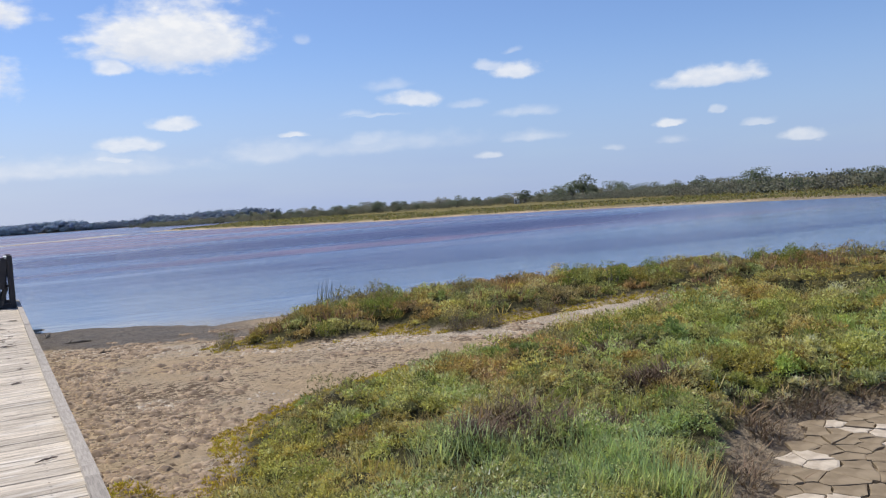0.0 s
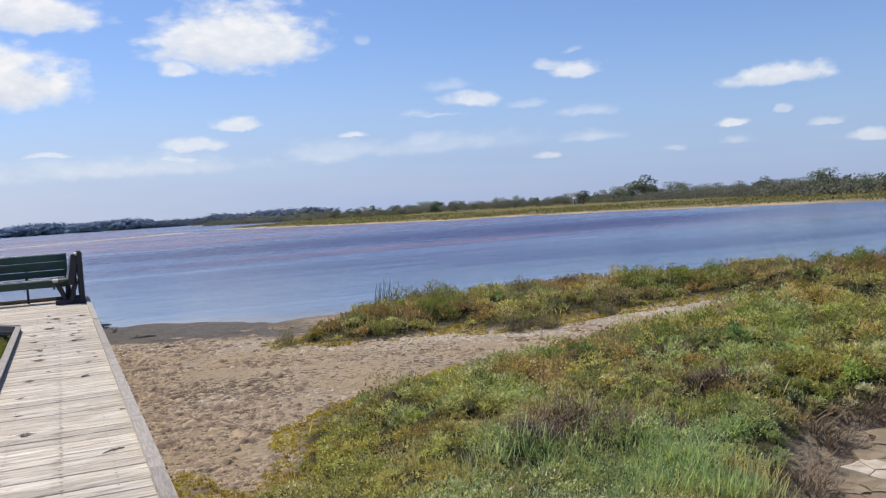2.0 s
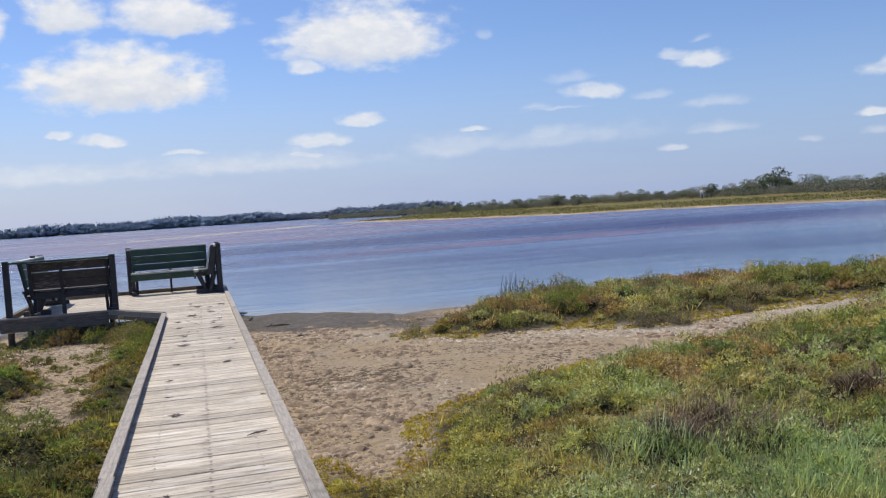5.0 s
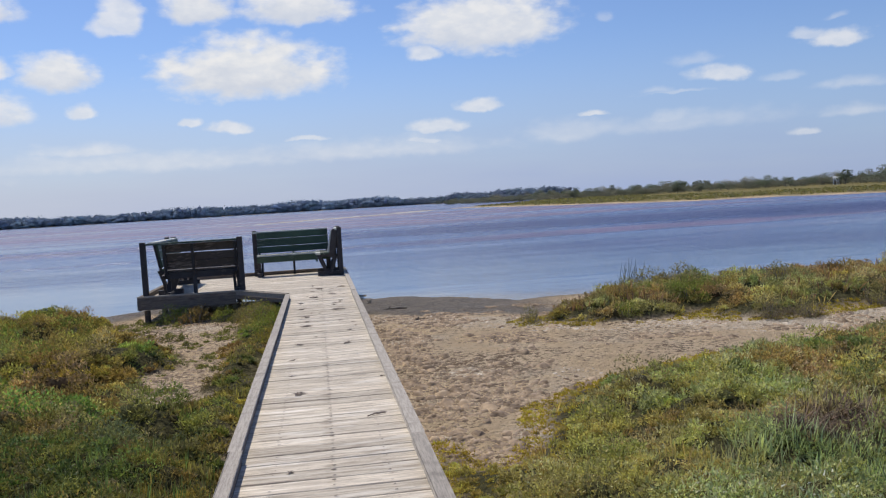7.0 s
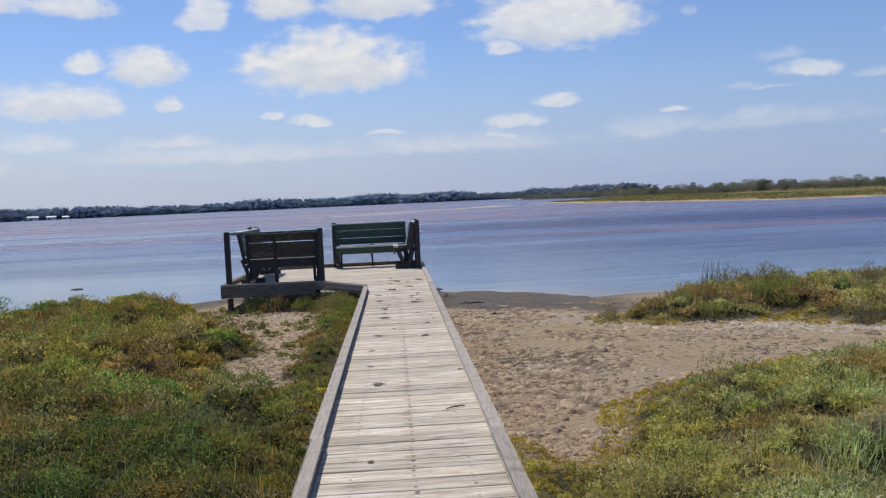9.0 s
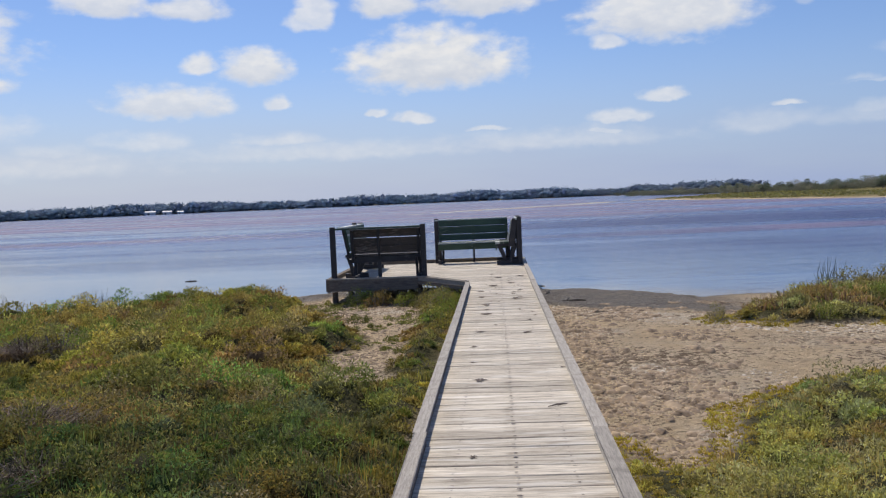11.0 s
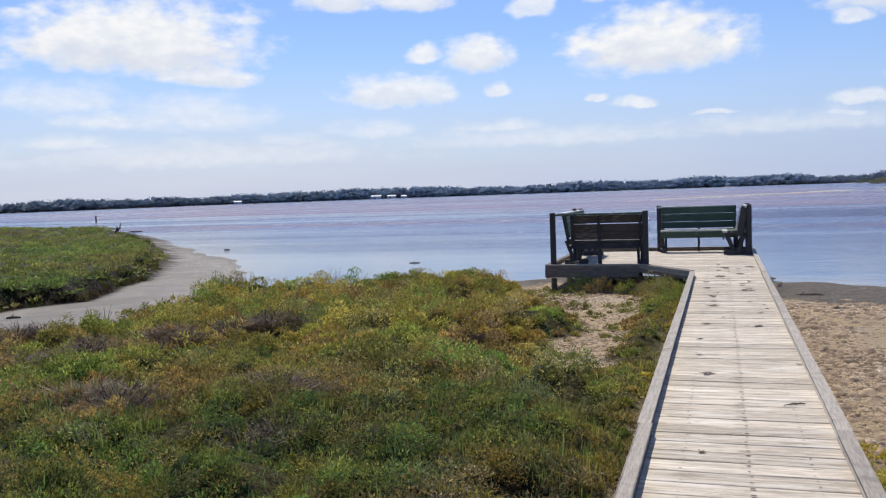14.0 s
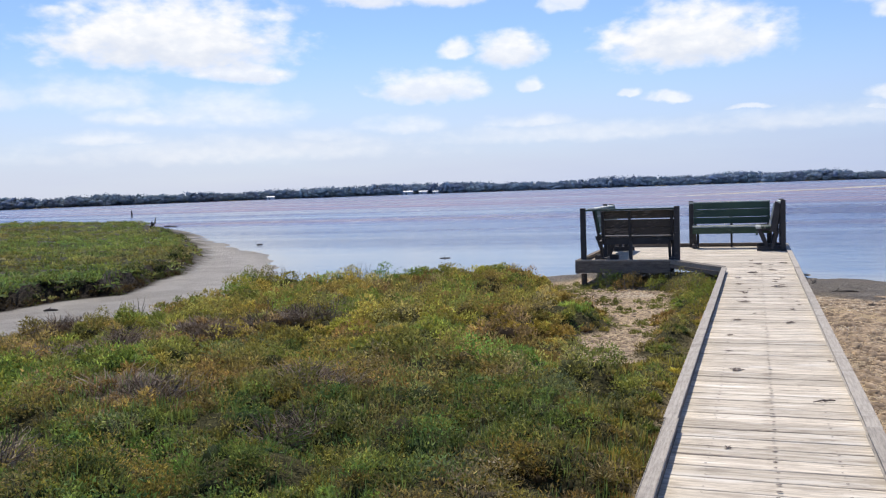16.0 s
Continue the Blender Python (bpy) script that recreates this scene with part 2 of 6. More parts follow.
def painted_wood(name, paint, worn, amount):
    m = Mat(name, 0.55, 0.35)
    shift = m.vec("ADD", m.obj, m.vec("MULTIPLY", m.rand(), (13.0, 29.0, 7.0)))
    g = m.noise(shift, 7.0, 6.0, 0.7, (1.0, 9.0, 9.0))
    blot = m.noise(shift, 2.2, 5.0, 0.6)
    c = m.mix(m.range(blot, 0.3, 0.7), paint, tuple(v * 0.6 for v in paint))
    c = m.mix(m.range(m.math("MULTIPLY", g, m.math("ADD", blot, 0.5)), amount, amount + 0.12, 0.0, 0.8), c, worn)
    m.color(c)
    m.put(m.p.inputs["Roughness"], m.range(g, 0.3, 0.7, 0.45, 0.75))
    m.bump(g, 0.4, 0.003)
    return m.m


MAT_GREEN = painted_wood("faded_green_paint", (0.058, 0.100, 0.064), (0.26, 0.29, 0.24), 0.62)
MAT_WORN = painted_wood("worn_green_paint", (0.050, 0.085, 0.062), (0.42, 0.42, 0.38), 0.50)
MAT_PALE = painted_wood("sun_worn_paint", (0.30, 0.34, 0.30), (0.70, 0.71, 0.67), 0.36)
MAT_POST = painted_wood("dark_post_paint", (0.052, 0.050, 0.054), (0.20, 0.18, 0.17), 0.60)
# dark timber, its colour deepened for a backrest standing against the sun
MAT_DARKBENCH = painted_wood("backlit_bench_timber", (0.075, 0.063, 0.056), (0.21, 0.175, 0.15), 0.52)
nail_m = Mat("rusty_nail", 0.6, 0.5)
nail_m.color((0.07, 0.045, 0.035))
MAT_NAIL = nail_m.m


def ground_material():
    m = Mat("shore_ground", 0.95, 0.05)
    w = m.world
    big = m.noise(w, 0.55, 5.0, 0.6)
    mid = m.noise(w, 3.2, 6.0, 0.65)
    fine = m.noise(w, 16.0, 6.0, 0.7)
    c = m.mix(m.range(big, 0.35, 0.65), (0.650, 0.490, 0.310), (0.750, 0.595, 0.410))
    c = m.mix(m.range(mid, 0.50, 0.66, 0.0, 0.32), c, (0.330, 0.240, 0.160))
    c = m.mix(m.range(fine, 0.55, 0.72, 0.0, 0.6), c, (0.48, 0.37, 0.25))
    # dark brown follows the hollows of the bump, their shade put into the colour
    lump = m.noise(w, 12.0, 5.0, 0.72)
    c = m.mix(m.range(m.math("MULTIPLY", lump, m.math("ADD", big, 0.5)), 0.525, 0.570, 0.0, 0.9), c, (0.180, 0.122, 0.080))
    salt = m.math("MULTIPLY", m.attr("salt"), m.range(m.math("ADD", mid, m.math("MULTIPLY", fine, 0.9)), 0.68, 0.98), clamp=True)
    c = m.mix(salt, c, m.mix(m.range(m.noise(w, 34.0, 4.0, 0.7), 0.40, 0.60), (0.50, 0.39, 0.265), (0.80, 0.70, 0.56)))
    wet = m.attr("wet")
    c = m.mix(m.math("MULTIPLY", wet, m.range(mid, 0.2, 0.7, 0.75, 1.0)), c, m.mix(m.range(fine, 0.42, 0.62), (0.245, 0.212, 0.172), (0.130, 0.110, 0.088)))
    tidal = m.attr("tidal")
    tone = m.mix(m.range(m.noise(w, 1.1, 5.0, 0.6, (1.0, 1.0, 1.0)), 0.35, 0.65), (0.43, 0.388, 0.330), (0.53, 0.488, 0.425))
    c = m.mix(tidal, c, tone)
    # plant litter, kept dark to paint in the shade between plants
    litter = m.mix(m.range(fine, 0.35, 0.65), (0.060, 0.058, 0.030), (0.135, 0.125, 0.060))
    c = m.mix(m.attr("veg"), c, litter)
    # bank face: dark brown earth, with the shade under its edge added in
    c = m.mix(m.attr("dark_scarp"), c, m.mix(m.range(fine, 0.35, 0.65), (0.030, 0.024, 0.018), (0.060, 0.046, 0.032)))
    meadow = m.mix(m.range(m.noise(w, 0.11, 6.0, 0.65), 0.35, 0.65), (0.150, 0.140, 0.058), (0.260, 0.205, 0.090))
    meadow = m.mix(m.range(m.noise(w, 0.6, 4.0, 0.6), 0.5, 0.7, 0.0, 0.7), meadow, (0.065, 0.080, 0.030))
    c = m.mix(m.attr("meadow"), c, meadow)
    m.color(c)
    m.put(m.p.inputs["Roughness"], m.math("MULTIPLY_ADD", m.math("MAXIMUM", wet, tidal), -0.42, 0.95))
    m.bump(m.math("ADD", m.math("SUBTRACT", m.math("MULTIPLY", mid, 1.0), m.math("MULTIPLY", lump, 0.7)), m.math("MULTIPLY", fine, 0.5)), 1.0, 0.17)
    return m.m


MAT_GROUND = ground_material()


def water_material():
    m = Mat("lake_water", 0.08, 0.5)
    w = m.world
    m.p.inputs["IOR"].default_value = 1.33
    # wind lanes: long bands of ripples between slicks
    lanes = m.noise(w, 0.030, 5.0, 0.55, (0.10, 1.0, 1.0))
    lanes2 = m.noise(w, 0.11, 5.0, 0.6, (0.12, 1.0, 1.0))
    sepw = m.t.nodes.new("ShaderNodeSeparateXYZ")
    m.put(sepw.inputs[0], w)
    out = m.range(m.math("MULTIPLY_ADD", lanes, 30.0, m.math("MULTIPLY_ADD", sepw.outputs[0], 0.30, sepw.outputs[1])), 36.0, 62.0)
    calm = m.range(m.math("MULTIPLY_ADD", sepw.outputs[1], -1.1, sepw.outputs[0]), -26.0, 2.0, 1.0, 0.15)
    out = m.math("MULTIPLY", out, calm)
    algae = m.math("MULTIPLY", m.range(m.math("ADD", lanes, m.math("MULTIPLY", lanes2, 0.5)), 0.74, 0.98), out)
    c = m.mix(out, (0.088, 0.122, 0.195), (0.085, 0.115, 0.220))
    c = m.mix(algae, c, (0.26, 0.135, 0.160))
    dark_lane = m.math("MULTIPLY", m.range(m.math("ADD", lanes2, m.math("MULTIPLY", lanes, -0.25)), 0.36, 0.46), out)
    c = m.mix(m.math("MULTIPLY", dark_lane, 0.35), c, (0.035, 0.042, 0.120))
    # a broad band of wind ripples off the far bank, and a narrow one nearer
    reach = m.math("MULTIPLY_ADD", lanes2, 16.0, m.math("MULTIPLY_ADD", sepw.outputs[0], 0.30, m.math("SUBTRACT", sepw.outputs[1], 8.0)))
    ruffled = m.math("MULTIPLY", m.math("MULTIPLY", m.range(reach, 49.0, 56.0), m.range(reach, 68.0, 78.0, 1.0, 0.0)), m.math("MULTIPLY", m.range(sepw.outputs[0], -25.0, 6.0), calm))
    thin = m.math("MULTIPLY", m.math("MULTIPLY", m.range(reach, 29.0, 32.0), m.range(reach, 34.0, 38.0, 1.0, 0.0)), m.range(sepw.outputs[0], 5.0, 16.0, 0.0, 0.6))
    ruffled = m.math("MAXIMUM", ruffled, thin)
    # ripples reflect darker; that is put into the base colour too
    c = m.mix(m.math("MULTIPLY", ruffled, 0.85), c, (0.026, 0.034, 0.120))
    pink = m.math("MULTIPLY", m.math("MULTIPLY", m.range(reach, 40.0, 47.0), m.range(reach, 52.0, 58.0, 1.0, 0.0)), m.range(sepw.outputs[0], 4.0, 20.0))
    pink = m.math("MULTIPLY", m.math("MAXIMUM", pink, m.math("MULTIPLY", m.range(reach, 84.0, 96.0), m.range(reach, 150.0, 220.0, 1.0, 0.0))), m.range(lanes2, 0.40, 0.60))
    c = m.mix(m.math("MULTIPLY", pink, 0.6), c, (0.29, 0.150, 0.175))
    # small waves: their dark streaks are painted into the colour
    chop = m.noise(w, 0.85, 5.0, 0.65, (0.22, 1.0, 1.0))
    c = m.mix(m.math("MULTIPLY", m.range(chop, 0.46, 0.62, 0.0, 0.5), m.math("ADD", m.math("MULTIPLY", m.math("MAXIMUM", ruffled, out), 0.92), m.range(sepw.outputs[0], -4.0, 9.0, 0.06, 0.60))), c, (0.040, 0.052, 0.125))
    # tone of the shallows, also used for pale reflected sky off the mudflat
    shallow_pale = m.range(m.attr("shallow"), 0.0, 1.0)
    c = m.mix(shallow_pale, c, (0.22, 0.195, 0.165))
    m.color(c)
    ripple = m.noise(w, 2.6, 5.0, 0.62, (0.45, 1.0, 1.0))
    swell = m.noise(w, 0.5, 3.0, 0.5, (0.35, 1.0, 1.0))
    amp = m.math("MULTIPLY", m.range(m.math("ADD", m.math("MULTIPLY", lanes2, 0.6), lanes), 0.62, 0.92, 0.08, 1.3), m.math("ADD", m.math("MULTIPLY", out, 0.93), m.range(sepw.outputs[0], -4.0, 9.0, 0.06, 0.40)))
    m.bump(m.math("MULTIPLY", m.math("ADD", ripple, swell), m.math("ADD", amp, m.math("MULTIPLY", m.math("MAXIMUM", dark_lane, ruffled), 0.6))), 1.0, 0.14)
    m.put(m.p.inputs["Roughness"], m.math("MULTIPLY_ADD", amp, 0.16, 0.07))
    # a dull film of pink algae drifting on the open water
    west = m.math("MULTIPLY", m.range(m.math("MULTIPLY_ADD", sepw.outputs[1], 0.75, sepw.outputs[0]), -14.0, 30.0), m.range(m.math("MULTIPLY_ADD", sepw.outputs[1], -0.10, sepw.outputs[0]), -4.0, 12.0, 1.0, 0.0))
    open_water = m.math("MULTIPLY", m.range(reach, 62.0, 96.0), m.range(reach, 330.0, 560.0, 1.0, 0.0))
    film = m.math("MULTIPLY", m.math("MULTIPLY", west, open_water), m.range(m.math("ADD", lanes2, m.math("MULTIPLY", lanes, 0.6)), 0.56, 0.92, 0.25, 1.0))
    film = m.math("MAXIMUM", film, m.math("MULTIPLY", pink, 0.16))
    dull = m.t.nodes.new("ShaderNodeBsdfDiffuse")
    m.put(dull.inputs["Color"], m.mix(m.range(chop, 0.4, 0.6), (0.31, 0.235, 0.265, 1), (0.24, 0.225, 0.30, 1)))
    blend_ = m.t.nodes.new("ShaderNodeMixShader")
    m.put(blend_.inputs[0], m.math("MULTIPLY", film, 0.50))
    m.t.links.new(m.p.outputs[0], blend_.inputs[1])
    m.t.links.new(dull.outputs[0], blend_.inputs[2])
    m.t.links.new(blend_.outputs[0], m.t.nodes["Material Output"].inputs[0])
    return m.m


MAT_WATER = water_material()


def leaf_material(name, glow=0.42, soft=0.0, through_tone=(1.25, 1.2, 0.7), facing=(-0.2, -0.35, 0.9)):
    """Leaves coloured by the plant they belong to, with light passing through them."""
    m = Mat(name, 0.75, 0.12)
    c = m.attr("tint", "Color")
    tone = m.math("MULTIPLY_ADD", m.geo.outputs["Random Per Island"], 0.50, 0.75)
    c = m.vec("MULTIPLY", c, tone)
    m.color(c)
    if soft:
        # small leaves face every way; normals bent to one side shade a crown evenly
        mass = m.vec("ADD", m.vec("MULTIPLY", m.geo.outputs["Normal"], (1 - soft, 1 - soft, 1 - soft)), tuple(v * soft for v in facing))
        m.t.links.new(m.vec("NORMALIZE", mass, (0, 0, 0)), m.p.inputs["Normal"])
    tr = m.t.nodes.new("ShaderNodeBsdfTranslucent")
    m.put(tr.inputs["Color"], m.vec("MULTIPLY", c, through_tone))
    mixer = m.t.nodes.new("ShaderNodeMixShader")
    mixer.inputs[0].default_value = glow
    m.t.links.new(m.p.outputs[0], mixer.inputs[1])
    m.t.links.new(tr.outputs[0], mixer.inputs[2])
    m.t.links.new(mixer.outputs[0], m.t.nodes["Material Output"].inputs[0])
    return m.m


MAT_LEAF = leaf_material("marsh_leaves")
MAT_TWIG = leaf_material("dry_twigs", 0.05)
MAT_TREE = leaf_material("tree_leaves", 0.30, 0.75, (1.05, 1.05, 0.95))
# normals turned mostly off the sun, to set the far belt in even shade
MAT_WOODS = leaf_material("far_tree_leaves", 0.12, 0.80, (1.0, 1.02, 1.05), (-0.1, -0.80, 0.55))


def plain(name, a, b, scale=8.0, rough=0.85, bump=0.4, distance=0.01):
    m = Mat(name, rough, 0.25)
    n = m.noise(m.obj, scale, 5.0, 0.6)
    m.color(m.mix(m.range(n, 0.35, 0.65), a, b))
    m.bump(n, bump, distance)
    return m.m


MAT_BARK = plain("grey_bark", (0.16, 0.14, 0.12), (0.27, 0.24, 0.21), 5.0)
MAT_DRIFT = plain("dark_driftwood", (0.035, 0.030, 0.026), (0.09, 0.075, 0.06), 6.0)
MAT_LITTER = plain("dry_leaf", (0.12, 0.095, 0.08), (0.27, 0.22, 0.18), 30.0)
MAT_PALEPLATE = plain("salty_mud", (0.42, 0.35, 0.265), (0.58, 0.50, 0.39), 7.0, 0.9, 0.6, 0.015)
MAT_PLATE = plain("cracked_mud", (0.205, 0.156, 0.098), (0.300, 0.236, 0.155), 4.0, 0.9, 0.5, 0.015)
MAT_CRUST = plain("salt_crust", (0.46, 0.375, 0.285), (0.68, 0.59, 0.48), 7.0, 0.9, 0.6, 0.015)
MAT_CLOD = plain("dry_clod", (0.150, 0.108, 0.074), (0.440, 0.330, 0.222), 5.0)
MAT_WALL = plain("white_shed_wall", (0.78, 0.78, 0.76), (0.70, 0.70, 0.69), 1.0, 0.6, 0.1)
MAT_ROOF = plain("pale_metal_roof", (0.62, 0.62, 0.62), (0.52, 0.53, 0.54), 1.0, 0.5, 0.1)
MAT_DARKPANE = plain("dark_opening", (0.04, 0.04, 0.045), (0.06, 0.06, 0.065), 1.0, 0.4, 0.1)


# ---- shared tools ----
def lattice(ix, iy, seed):
    h = np.sin(ix * 127.1 + iy * 311.7 + seed * 74.7) * 43758.5453
    return h - np.floor(h)


def vnoise(x, y, size, seed):
    """Smooth random field between 0 and 1 with bumps about size metres wide."""
    x, y = x / size, y / size
    ix, iy = np.floor(x), np.floor(y)
    fx, fy = x - ix, y - iy
    fx, fy = fx * fx * (3 - 2 * fx), fy * fy * (3 - 2 * fy)
    a, b = lattice(ix, iy, seed), lattice(ix + 1, iy, seed)
    c, d = lattice(ix, iy + 1, seed), lattice(ix + 1, iy + 1, seed)
    return (a * (1 - fx) + b * fx) * (1 - fy) + (c * (1 - fx) + d * fx) * fy


def fbm(x, y, size, seed):
    return 0.55 * vnoise(x, y, size, seed) + 0.30 * vnoise(x, y, size * 0.47, seed + 3) + 0.15 * vnoise(x, y, size * 0.21, seed + 7)


def mounds(x, y, size, seed):
    """Rounded mounds with narrow creases between them."""
    return np.abs(2 * vnoise(x, y, size, seed) - 1) ** 0.7


def step(a, b, v):
    t = np.clip((v - a) / (b - a), 0, 1)
    return t * t * (3 - 2 * t)


def inside(poly, x, y):
    """Signed distance to a polygon's outline, positive inside."""
    best = np.full(x.shape, 1e9)
    odd = np.zeros(x.shape, bool)
    for (x0, y0), (x1, y1) in zip(poly, poly[1:] + poly[:1]):
        dx, dy = x1 - x0, y1 - y0
        t = np.clip(((x - x0) * dx + (y - y0) * dy) / (dx * dx + dy * dy), 0, 1)
        best = np.minimum(best, (x - x0 - t * dx) ** 2 + (y - y0 - t * dy) ** 2)
        if y0 != y1:
            odd ^= ((y0 > y) != (y1 > y)) & (x < (x1 - x0) * (y - y0) / (y1 - y0) + x0)
    return np.where(odd, 1, -1) * np.sqrt(best)


def spots(x, y, *rows):
    """The largest of several round soft spots, each x, y, radius."""
    out = np.zeros(x.shape)
    for sx, sy, r in rows:
        out = np.maximum(out, step(1.3, 0.4, np.hypot(x - sx, y - sy) / r))
    return out


def from_arrays(name, verts, faces, material, smooth=False):
    """A mesh object from arrays: verts n x 3, faces m x 3 or m x 4."""
    me = bpy.data.meshes.new(name)
    k = faces.shape[1]
    me.vertices.add(len(verts))
    me.vertices.foreach_set("co", np.ascontiguousarray(verts, np.float32).ravel())
    me.loops.add(faces.size)
    me.loops.foreach_set("vertex_index", np.ascontiguousarray(faces, np.int32).ravel())
    me.polygons.add(len(faces))
    me.polygons.foreach_set("loop_start", np.arange(0, faces.size, k, dtype=np.int32))
    if smooth:
        me.polygons.foreach_set("use_smooth", np.ones(len(faces), bool))
    me.update(calc_edges=True)
    me.materials.append(material)
    return new(name, me)


def point_value(ob, name, values):
    ob.data.attributes.new(name, "FLOAT", "POINT").data.foreach_set("value", np.ascontiguousarray(values, np.float32).ravel())


def point_tint(ob, rgb):
    a = ob.data.attributes.new("tint", "FLOAT_COLOR", "POINT")
    a.data.foreach_set("color", np.ascontiguousarray(np.column_stack([rgb, np.ones(len(rgb))]), np.float32).ravel())


def part(name, bm, material, parent, label=""):
    me = bpy.data.meshes.new(name)
    bm.to_mesh(me)
    bm.free()
    me.materials.append(material)
    ob = new(name, me)
    ob.parent = parent
    return tagged(ob, label)


def board(a, b, width, thick, up=(0, 0, 1), bevel=0.006):
    """A bevelled board from a to b; width across, thick along up."""
    a, b, up = Vector(a), Vector(b), Vector(up)
    run = (b - a).normalized()
    side = run.cross(up).normalized()
    up = side.cross(run)
    bm = bmesh.new()
    bmesh.ops.create_cube(bm, size=1)
    length = (b - a).length
    for v in bm.verts:
        v.co = (a + b) / 2 + run * (v.co.x * length) + side * (v.co.y * width) + up * (v.co.z * thick)
    if bevel:
        bmesh.ops.bevel(bm, geom=bm.edges[:], offset=bevel, segments=1, affect="EDGES")
    return bm


def tube(bm, pts, radii, sides=6):
    """Adds a tapered tube along pts to bm."""
    rings = []
    for i, (p, r) in enumerate(zip(pts, radii)):
        p = Vector(p)
        d = (Vector(pts[min(i + 1, len(pts) - 1)]) - Vector(pts[max(i - 1, 0)])).normalized()
        s = d.cross(Vector((0.3, 0.9, 0.2))).normalized()
        u = d.cross(s)
        rings.append([bm.verts.new(p + s * (r * math.cos(k * 6.2832 / sides)) + u * (r * math.sin(k * 6.2832 / sides))) for k in range(sides)])
    for r0, r1 in zip(rings, rings[1:]):
        for k in range(sides):
            bm.faces.new((r0[k], r0[(k + 1) % sides], r1[(k + 1) % sides], r1[k]))
    bm.faces.new(rings[0][::-1])
    bm.faces.new(rings[-1])


# ---- the lie of the land ----
WATER_Z = -0.50
SHORE = [(40, 6.5), (23, 11.2), (17, 13.3), (14.5, 14.9), (12, 15.9), (9, 16.3), (7.4, 16.3), (5.2, 16.2), (4.0, 16.35), (3.3, 16.8), (2.4, 17.4), (2.1, 16.7),
         (1.6, 18.2), (0.85, 19.0), (0.3, 19.6), (-1.0, 19.8), (-3.4, 19.4), (-4.2, 18.2), (-5.0, 18.4), (-6.6, 17.1), (-7.7, 15.6), (-8.8, 15.3), (-9.8, 15.0), (-9.4, 9.5), (-12, 7), (-17, 3), (-60, -30), (60, -30)]
MUDFLAT = [(-9.2, 13.6), (-10.8, 15.9), (-11.6, 18.8), (-14.0, 22.8), (-16.9, 26.4), (-24.6, 33.8), (-37, 47), (-34, 43), (-14, 20), (-12, 15), (-13.2, 12.7), (-16, 8), (-21, 0), (-16, 0), (-12, 6.5), (-9.3, 9.5)]
PENINSULA = [(-13.7, 12.7), (-13.5, 14.0), (-13.0, 15.0), (-14.2, 17.8), (-16.8, 22.7), (-21.5, 29.4), (-28, 37), (-36, 45), (-46, 52.5), (-58, 50), (-90, 44), (-90, -20), (-30, -10), (-19, 4)]
MEADOW = [(0.66, -8), (0.66, 6.5), (0.95, 6.7), (1.05, 6.1), (1.25, 6.0), (1.5, 6.35), (1.72, 6.7), (1.78, 7.1), (1.92, 7.6), (2.55, 8.25), (3.65, 8.85), (4.5, 9.2), (5.3, 9.3), (6.3, 9.7), (7.3, 9.8),
          (8.5, 10.2), (9.5, 10.3), (11, 11.0), (13, 11.1), (16, 10.3), (30, 7), (30, -8)]
STRIP = [(3.0, 12.7), (4.0, 12.05), (4.9, 11.95), (5.6, 12.3), (5.9, 11.6), (6.6, 11.3), (7.9, 11.7), (9.0, 11.75), (10.4, 12.0), (11, 11.6), (13, 11.2), (15, 10.5), (21, 8.5), (34, 5.5), (34, 7.4),
         (23, 10.6), (17, 12.9), (14.5, 14.3), (12, 15.4), (9, 15.8), (7.4, 15.75), (5.6, 15.2), (4.3, 14.2), (3.3, 13.0)]
LEFTMARSH = [(-0.62, -8), (-0.62, 14.9), (-1.2, 15.6), (-1.5, 15.3), (-2.2, 16.6), (-3.0, 16.2), (-3.6, 16.3), (-4.8, 17.5), (-6.4, 16.5), (-7.7, 14.9), (-8.7, 14.6), (-9.3, 13.8), (-9.1, 11.7), (-9.3, 10.5), (-9.4, 9.4), (-9.9, 8.8), (-12, 6.8), (-17, 2.5), (-22, -8)]
MUDPOOL = [(4.05, 3.75), (4.45, 4.05), (5.03, 4.40), (5.6, 4.85), (5.85, 4.95), (6.15, 4.80), (6.8, 4.75), (8.6, 4.3), (9.4, 2.6), (6.5, 1.2), (3.7, 1.8), (3.6, 3.0)]
FARSHORE = [(90, 5), (66, 30), (62.9, 44.5), (65.7, 62.8), (64, 86), (58, 101), (49, 113), (43.8, 135), (40.7, 167), (34.8, 222), (46, 240), (85, 330), (140, 480), (110, 820), (0, 890), (-180, 880),
            (-320, 850), (-430, 700), (-420, 520), (-400, 400), (-330, 180), (-420, 0), (-3900, -600), (-3900, 3900), (3900, 3900), (3900, -600), (300, -60)]
SANDBAR = [(-14, 132), (-6, 146), (2, 156), (12, 170), (22, 186), (31, 214), (24, 214), (14, 186), (4, 172), (-6, 158)]


TRACK = [(-3.9, 17.0), (-3.5, 15.4), (-3.1, 13.9), (-2.3, 13.0), (-2.0, 12.5), (-1.9, 11.3), (-2.2, 10.5), (-2.0, 9.4), (-1.8, 8.5), (-1.5, 8.2), (-1.15, 9.2), (-1.2, 10.6), (-1.2, 12.7), (-1.35, 14.2), (-1.2, 15.2), (-1.35, 16.2), (-1.6, 17.0)]


